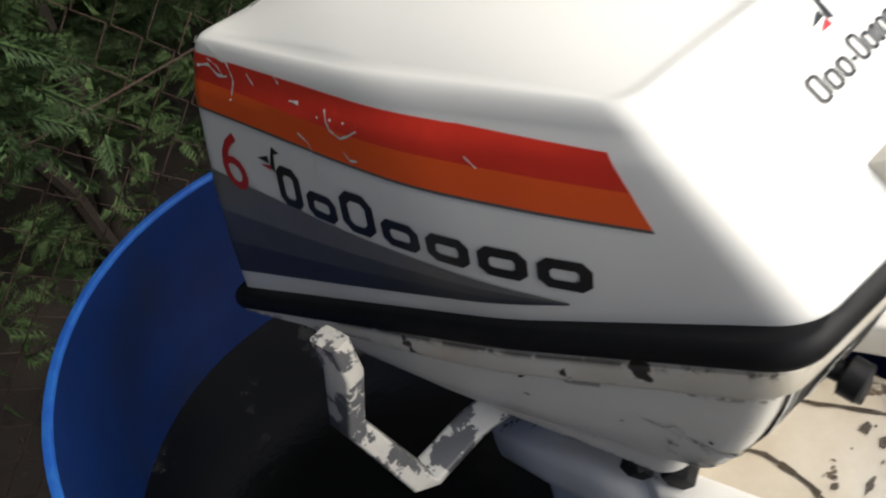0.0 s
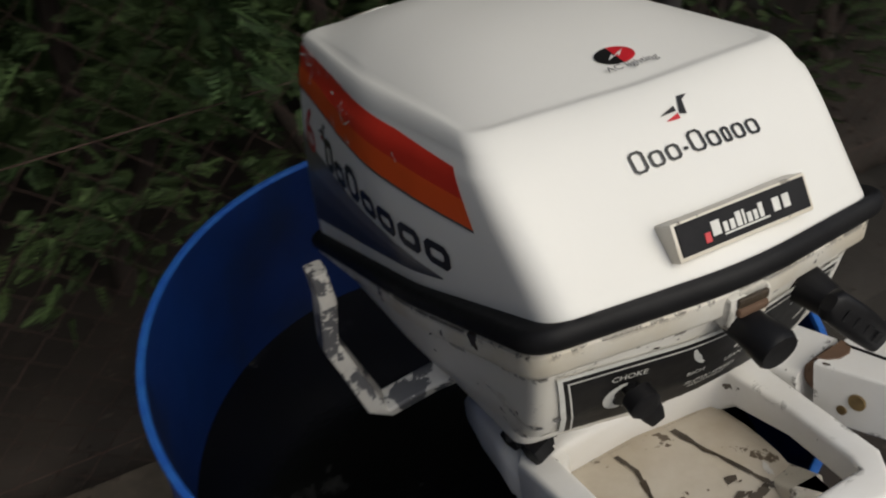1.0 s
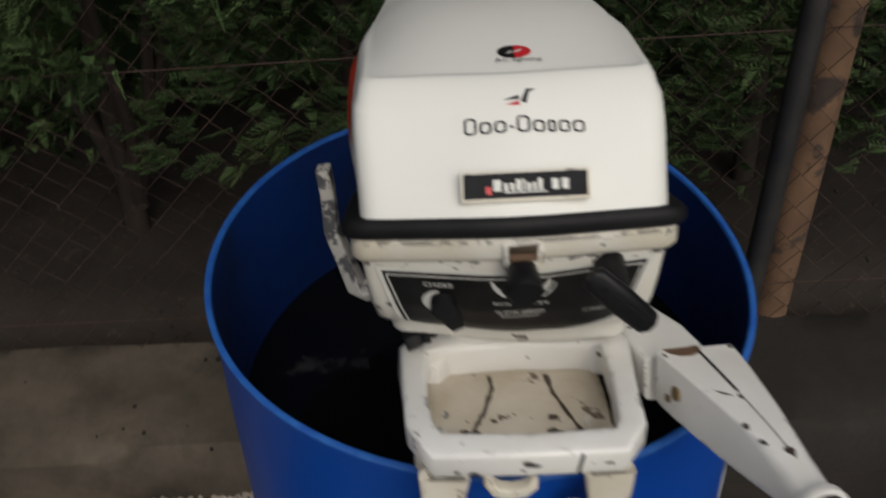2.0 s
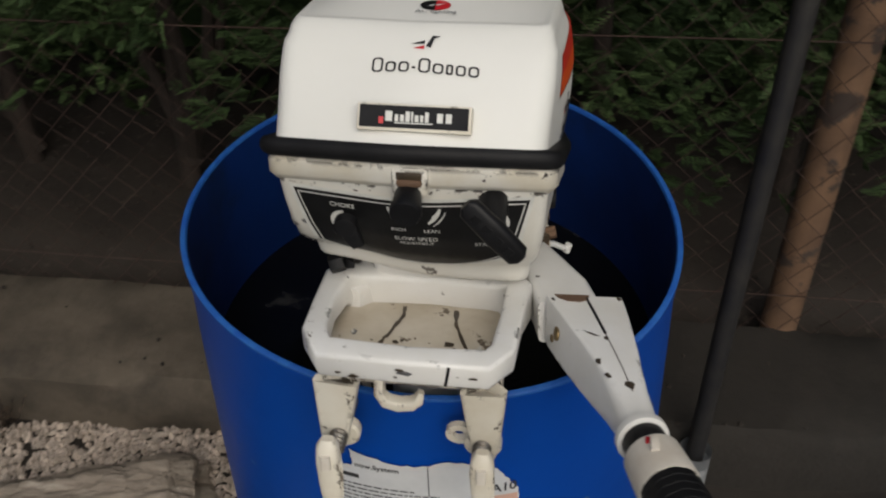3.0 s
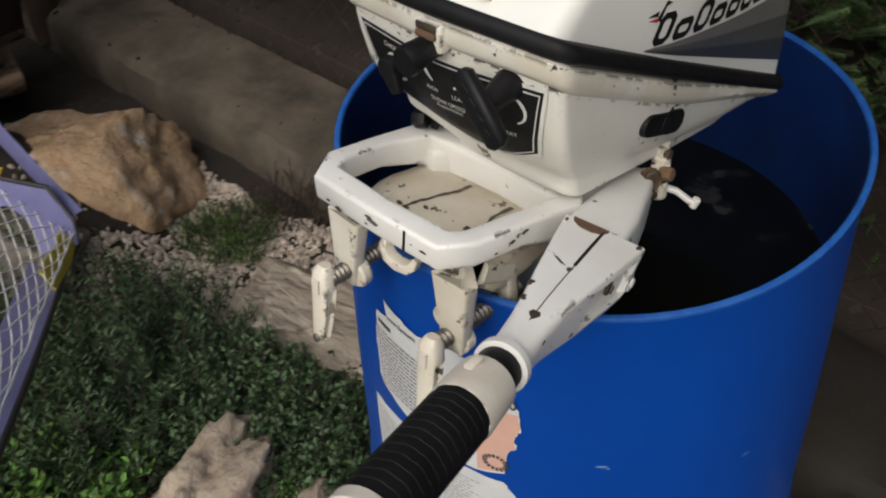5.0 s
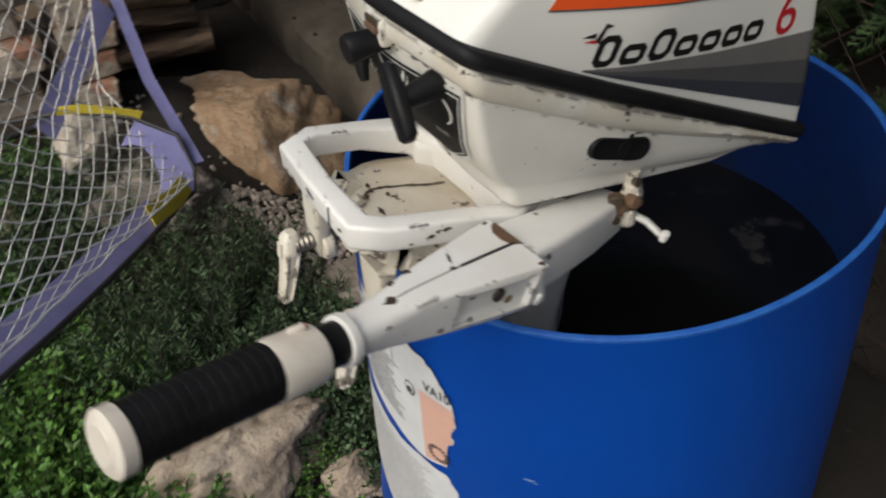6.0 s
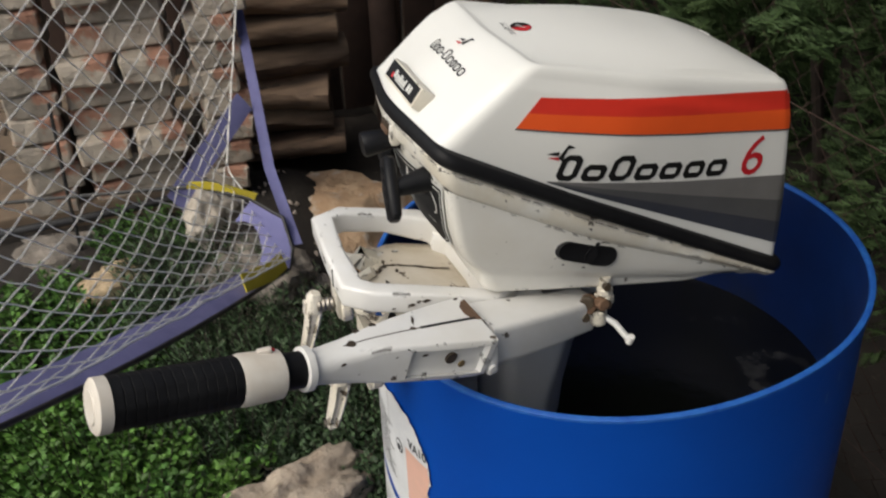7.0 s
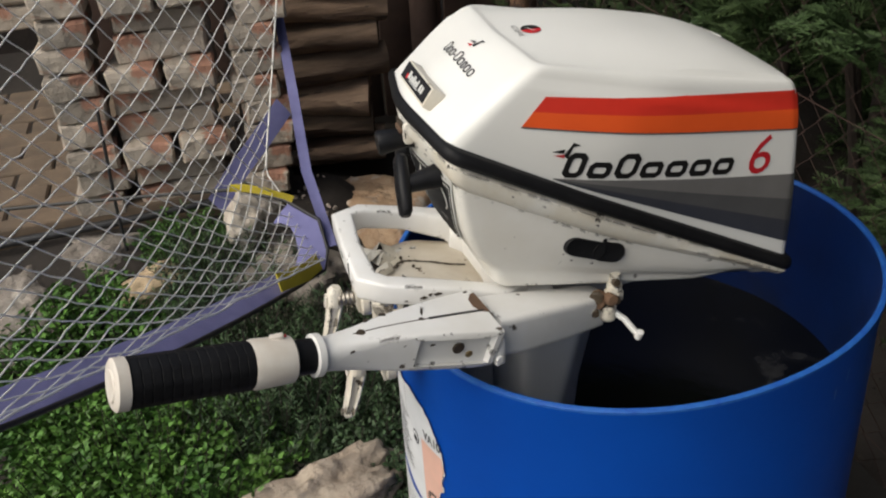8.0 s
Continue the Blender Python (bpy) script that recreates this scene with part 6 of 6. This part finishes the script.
# large-leaved plant, pipes and tool to the other side of the barrel
random.seed(9)
plant = thing("leafy_plant", (0.335, 0.235, 0.07), "broad-leaved green weed between barrel and kerb", "plant")
for k in range(8):
    bm = bmesh.new()
    a = k * 0.8 + frand(-0.3, 0.3)
    d = Vector((math.cos(a), math.sin(a), 0))
    b0 = Vector((0.335, 0.235, 0.07))
    c0 = b0 + d * frand(0.01, 0.04) + Vector((0, 0, frand(0.04, 0.12)))
    s = d.cross(Vector((0, 0, 1)))
    L, Wd = frand(0.05, 0.075), frand(0.022, 0.032)
    rows = []
    for i in range(6):
        t = i / 5
        p = c0 + d * L * t + Vector((0, 0, 0.02 * math.sin(3 * t) - 0.03 * t * t))
        w = Wd * math.sin(math.pi * (0.08 + 0.9 * t)) ** 0.8
        rows.append([p + s * w + Vector((0, 0, 0.008)), p, p - s * w + Vector((0, 0, 0.008))])
    ring_loft(bm, rows, False, False, closed=False)
    leaf = part("leaf", bm, "weed", plant)
    bm = bmesh.new()
    tube(bm, [b0, b0.lerp(c0, 0.6) + d * 0.006, c0], 0.0018, 6)
    part("stalk", bm, "weed", leaf)

def pipe(name, pts, r, wall, material, label, category):
    bm = bmesh.new()
    tube(bm, pts, r, 24)
    if wall:
        top = [f for f in bm.faces if len(f.verts) > 4 and f.calc_center_median().z > Vector(pts[-1]).z - 0.002]
        r1 = bmesh.ops.inset_region(bm, faces=top, thickness=wall)
        bmesh.ops.translate(bm, verts=list({v for f in top for v in f.verts}), vec=(0, 0, -0.03))
    return tagged(part(name, bm, material), label, category)


pipe("grey_pipe", [(0.428, 0.285, 0.03), (0.428, 0.285, 0.12), (0.428, 0.285, 0.180)], 0.029, 0.003, "grey_pipe", "short grey plastic pipe standing in the ground", "pipe")
pipe("black_pipe", [(0.428, 0.285, 0.09), (0.430, 0.29, 0.5), (0.436, 0.30, 0.9), (0.44, 0.31, 1.45)], 0.0165, 0, "black_pipe", "tall black pole standing in the grey pipe", "pole")
tool = thing("red_tool", (0.375, 0.255, 0.07), "red handle with a looped white cord beside the pipe", "tool")
bm = bmesh.new()
tube(bm, [(0.375, 0.255, 0.06), (0.372, 0.258, 0.12), (0.370, 0.262, 0.165)], [0.012, 0.011, 0.009], 12)
part("handle", bm, mat("red_plastic", (0.35, 0.04, 0.02), None, 30, 0.45), tool)
bm = bmesh.new()
tube(bm, [(0.385, 0.25, 0.07), (0.388, 0.252, 0.13), (0.384, 0.255, 0.17), (0.376, 0.262, 0.188), (0.368, 0.266, 0.180), (0.366, 0.262, 0.160)], 0.004, 8)
part("cord_loop", bm, "cord", tool, "white cord")

# ---- terrace with bricks, firewood, boards ----
TZ = 0.36
def paver_terrace():
    base = thing("terrace", (-1.9, -0.9, TZ), "terrace of worn brown paving bricks", "paving", kind="structure")
    bm = bmesh.new()
    block(bm, (-2.45, -1.165, TZ - 0.10), (2.0, 1.77, 0.19), bev=0.01)
    bed = part("bed", bm, "soil", base)
    me = None
    random.seed(3)
    for i in range(10):
        for j in range(18):
            x, y = -1.55 - 0.105 * i, -1.75 + 0.205 * (j % 9) + (0.1 if i % 2 else 0)
            if j >= 9 or y > -0.33:
                continue
            if me is None:
                bm = bmesh.new()
                block(bm, (0, 0, 0), (0.100, 0.200, 0.05), bev=0.006, seg=1)
                me = bpy.data.meshes.new("paver")
                bm.to_mesh(me)
                bm.free()
                me.materials.append(M["timber"])
            ob = new("paver", me)
            ob.matrix_basis = Matrix.Translation((x - base.location.x, y - base.location.y, frand(-0.026, -0.020))) @ rot(frand(-1, 1), frand(-1, 1), frand(-2, 2)).to_4x4()
            ob.parent = base


paver_terrace()
bm = bmesh.new()
bar(bm, [(-1.42, -1.9, TZ - 0.02), (-1.43, -1.2, TZ - 0.018), (-1.46, -0.62, TZ - 0.02), (-1.47, -0.30, TZ - 0.03)], 0.06, 0.09, bev=0.15)
tagged(part("edging_beam", bm, "timber"), "weathered timber beam edging the terrace", "beam")


bm = bmesh.new()
tube(bm, [(-1.395, -1.75, TZ + 0.010), (-1.392, -1.35, TZ + 0.006), (-1.375, -1.03, TZ + 0.004), (-1.370, -0.86, TZ + 0.010), (-1.385, -0.68, TZ + 0.006), (-1.400, -0.50, TZ + 0.008), (-1.43, -0.36, TZ + 0.006)], 0.011, 12)
tagged(part("garden_hose", bm, "black_pipe"), "black hose lying along the terrace edge", "hose")


def brick_stack():
    stack = thing("brick_stack", (-1.53, -0.52, TZ), "stack of reclaimed bricks with old mortar", "brick stack")
    meshes = []
    for s in range(5):
        rng = random.Random(s + 40)
        bm = bmesh.new()
        bmesh.ops.create_cube(bm, size=1.0)
        bmesh.ops.scale(bm, verts=bm.verts, vec=(0.12, 0.24, 0.063))
        bmesh.ops.bevel(bm, geom=bm.edges[:], offset=0.006, segments=1, affect="EDGES")
        bmesh.ops.subdivide_edges(bm, edges=[e for e in bm.edges if e.calc_length() > 0.03], cuts=3, use_grid_fill=True)
        for v in bm.verts:
            v.co += Vector((noise.noise(v.co * 24 + Vector((s * 9, 0, 0))), noise.noise(v.co * 30 + Vector((0, s * 9, 4))), noise.noise(v.co * 30 + Vector((0, 5, s * 9))))) * 0.008
        me = bpy.data.meshes.new("brick")
        bm.to_mesh(me)
        bm.free()
        me.materials.append(M["brick"])
        meshes.append(me)
    random.seed(21)
    def put(x, y, z, rz, ln):
        ob = new("brick", random.choice(meshes))
        ob.parent = stack
        ob.matrix_basis = Matrix.Translation((x - stack.location.x, y - stack.location.y, z - stack.location.z)) @ rot(frand(-3, 3), frand(-2, 2), rz + frand(-7, 7)).to_4x4() @ Matrix.Diagonal((1, ln * frand(0.9, 1.04), frand(0.92, 1.05), 1))
    for row in range(13):
        z = TZ + 0.033 + row * 0.066
        lean = 0.004 * row
        put(-1.52, -0.335 + lean + frand(-0.012, 0.012), z, 90, 1.0)
        if row % 3 == 2:
            put(-1.50, -0.50 + lean, z, 90, 1.0)
            put(-1.50, -0.635 + lean, z, 90, 1.0)
        else:
            put(-1.50 + frand(-0.012, 0.012), -0.565 + lean + frand(-0.015, 0.015), z, 0, 1.0)
            put(-1.63, -0.565 + lean, z, 0, 1.0)
        put(-1.53, -0.775 + lean * 0.6 + frand(-0.012, 0.012), z, 90, 1.0)
        if row > 6:
            put(-1.66, -0.86, z, 0, 1.0)


brick_stack()


def log(c, length, r, yaw, seed, split):
    rng = random.Random(seed)
    bm = bmesh.new()
    n, rings = 26, []
    cut = rng.uniform(0.35, 0.7) * r if split else 9.0
    lean = rng.uniform(-0.5, 0.5)
    for i in range(15):
        t = i / 14 - 0.5
        ring = []
        for k in range(n):
            a = 2 * math.pi * k / n
            y, z = math.cos(a) * r * 1.2, math.sin(a) * r * 0.82
            flat = y * math.sin(lean) + z * math.cos(lean) - cut
            if flat > 0:
                y, z = y - flat * math.sin(lean), z - flat * math.cos(lean)
                z += 0.0035 * noise.noise((t * 5, y * 60, seed))
            else:
                g = 1 + 0.10 * noise.noise((t * 3, k * 0.9, seed)) + 0.05 * noise.noise((t * 14, k * 2.1, seed))
                y, z = y * g, z * g
            ring.append(Vector((t * length, y + 0.008 * math.sin(t * 3 + seed), z + 0.006 * math.sin(t * 4 + seed * 2))))
        rings.append(ring)
    ring_loft(bm, rings)
    bmesh.ops.transform(bm, matrix=Matrix.Translation(c) @ rot(0, rng.uniform(-4, 4), yaw).to_4x4(), verts=bm.verts)
    tagged(part("firewood_log", bm, "wood"), "split grey-brown firewood log in a stack" if split else "round grey-brown firewood log in a stack", "log", "logs of the firewood stack")


random.seed(13)
z = 0.150
for row in range(7):
    r = frand(0.060, 0.076)
    z += r * 0.74
    log((-1.97 - frand(0, 0.06), -0.10 + 0.006 * row + frand(-0.025, 0.025), z), frand(0.32, 0.38), r, 84 + frand(-11, 11), 50 + row, row % 4 != 1)
    log((-2.14, -0.13 + frand(-0.04, 0.04), z + 0.02), 0.36, 0.066, 86 + frand(-6, 6), 70 + row, True)
    z += r * 0.66

shed = thing("board_wall", (-2.42, 0.35, 0.15), "dark brown upright boards of a shed", "shed wall")
for k in range(13):
    bm = bmesh.new()
    block(bm, (-2.42 - 0.012 * (k % 2), -0.75 + 0.125 * k, 1.35), (0.025, 0.118, 2.5), bev=0.004)
    part("board", bm, "dark_wood", shed)
bm = bmesh.new()
tube(bm, [(-2.28, 0.33, 0.1), (-2.28, 0.33, 2.4)], 0.05, 16)
tagged(part("dark_post", bm, "dark_wood"), "dark brown wooden post beside the firewood", "post")
bm = bmesh.new()
block(bm, (-3.1, -1.3, 1.3), (0.1, 3.6, 2.4), bev=0.01)
tagged(part("backdrop_wall", bm, "bark"), "dark shed wall beyond the terrace", "wall", kind="structure")

# ---- pop-up goal with net ----
goal = thing("net_goal", (-0.87, -0.31, 0.36), "violet pop-up goal with white net lying in the bed", "goal")
K = Vector((-0.875, -0.30, 0.405))
D1 = Vector((0.80, -0.45, 0.39))
def strip(name, pts, ups, width, material, label=""):
    bm = bmesh.new()
    rows = []
    for p, u in zip(pts, ups):
        p, u = Vector(p), Vector(u).normalized()
        rows.append((p, p + u * width))
    n = len(rows)
    rings = []
    for i, (a, b) in enumerate(rows):
        d = (Vector(pts[min(i + 1, n - 1)]) - Vector(pts[max(i - 1, 0)])).normalized()
        nn = d.cross((b - a).normalized()) * 0.0012
        m = (a + b) / 2 + nn * 4 * math.sin(i * 1.7)
        rings.append([a - nn, m - nn, b - nn, b + nn, m + nn, a + nn])
    ring_loft(bm, rings)
    return part(name, bm, material, goal, label)


near = [K + D1 * s + Vector((0, 0, -0.02 * math.sin(s * 2.6))) for s in np.linspace(0.10, 1.08, 14)]
strip("lower_band", near, [(-0.9, -0.3, 0.05)] * 14, 0.075, "sleeve", "violet fabric band")
strip("yellow_corner", [K + D1 * 0.19, K + D1 * 0.07 + Vector((0, 0.01, 0)), K + Vector((-0.005, 0.02, 0.015)), K + Vector((-0.025, 0.03, 0.05))], [(-0.6, -0.1, 0.6)] * 4, 0.04, "yellow", "yellow corner patch")
rodpts = list(reversed(near)) + [K + D1 * 0.05, K + Vector((0.0, 0.02, 0.012)), K + Vector((-0.02, 0.035, 0.05)), K + Vector((-0.07, 0.03, 0.10)), K + Vector((-0.14, -0.03, 0.125)), K + Vector((-0.23, -0.13, 0.13)), K + Vector((-0.30, -0.25, 0.11)), K + Vector((-0.42, -0.55, 0.08)), K + Vector((-0.5, -0.9, 0.07))]
bm = bmesh.new()
tube(bm, rodpts, 0.0045, 8)
part("hoop", bm, "black_pipe", goal, "black sprung hoop")
strip("yellow_patch", [K + Vector((-0.13, -0.02, 0.122)), K + Vector((-0.18, -0.075, 0.128)), K + Vector((-0.215, -0.118, 0.129)), K + Vector((-0.24, -0.155, 0.125))], [(0.3, 0.2, 0.55), (0.3, 0.2, 0.6), (0.3, 0.2, 0.6), (0.3, 0.2, 0.55)], 0.026, "yellow", "yellow edge patch")
strip("inner_band", [K + Vector((0.005, 0.018, 0.012)), K + Vector((-0.015, 0.033, 0.045)), K + Vector((-0.045, 0.034, 0.078)), K + Vector((-0.075, 0.026, 0.100)), K + Vector((-0.105, 0.005, 0.114)), K + Vector((-0.135, -0.025, 0.122))], [(-0.45, -0.9, 0.1), (-0.4, -0.95, 0.0), (-0.35, -0.95, -0.1), (-0.3, -0.9, -0.25), (-0.2, -0.8, -0.45), (-0.1, -0.6, -0.7)], 0.065, "sleeve", "violet mesh band inside the hoop")
strip("upper_strap", [K + Vector((-0.03, 0.035, 0.05)), K + Vector((-0.22, 0.02, 0.15)), K + Vector((-0.45, 0.035, 0.28)), K + Vector((-0.85, 0.055, 0.52))], [(0.1, 0.9, 0.1)] * 4, 0.024, "strap", "violet strap")
strip("gathered_sleeve", [K + Vector((-0.27, -0.20, 0.10)), K + Vector((-0.30, -0.14, 0.16)), K + Vector((-0.33, -0.07, 0.22)), K + Vector((-0.37, 0.0, 0.28))], [(0.1, 0.4, -0.6)] * 4, 0.05, "strap", "violet gathered sleeve")


bm = bmesh.new()
tube(bm, [(-1.285, -0.728, 0.235), (-1.300, -0.725, 0.45), (-1.320, -0.712, 0.70)], 0.0045, 8)
part("rod", bm, "black_pipe", goal, "thin black rod of the frame")


def build_net():
    c00, c10 = K + Vector((-0.02, 0.03, 0.03)), K + D1 * 1.06
    c01, c11 = Vector((-1.28, -0.245, 0.99)), Vector((-0.50, -0.86, 1.41))
    def at(u, v):
        right = c00.lerp(Vector((-1.12, -0.36, 0.56)), v / 0.35) if v < 0.35 else Vector((-1.12, -0.36, 0.56)).lerp(c01, (v - 0.35) / 0.65)
        p = right.lerp(c10.lerp(c11, v), u)
        sag = 0.10 * math.sin(math.pi * u) * math.sin(math.pi * min(1, v * 1.0)) 
        return p + Vector((-0.5, 0.2, -0.6)) * sag + Vector((0, 0, 0.006 * noise.noise((u * 14, v * 14, 1)) + 0.004 * noise.noise((u * 40, v * 40, 1))))
    verts, faces = [], []
    def cord(pts, r=0.0012):
        b = len(verts)
        for i, p in enumerate(pts):
            d = (pts[min(i + 1, len(pts) - 1)] - pts[max(i - 1, 0)]).normalized()
            u, v = basis(d)
            for k in range(5):
                verts.append(tuple(p + (u * math.cos(1.2566 * k) + v * math.sin(1.2566 * k)) * r))
        for i in range(len(pts) - 1):
            for k in range(5):
                j = (k + 1) % 5
                faces.append((b + 5 * i + k, b + 5 * i + j, b + 5 * i + 5 + j, b + 5 * i + 5 + k))
    n = 18
    for k in range(-n, n + 1):
        for s in (1, -1):
            pts = []
            for i in range(61):
                t = i / 60
                u = t
                v = (k / n + t * 0.62) if s > 0 else (k / n + 1 - t * 0.85)
                if 0 <= v <= 1:
                    pts.append(at(u, v ** 1.45))
            if len(pts) > 2:
                cord(pts)
    for v in (0.0, 1.0):
        cord([at(i / 40, v) for i in range(41)], 0.002)
    cord([at(0, i / 30) for i in range(31)], 0.002)
    tagged(merged("net", verts, faces, "cord", goal, "white knotted net", True), kind="stuff")


build_net()
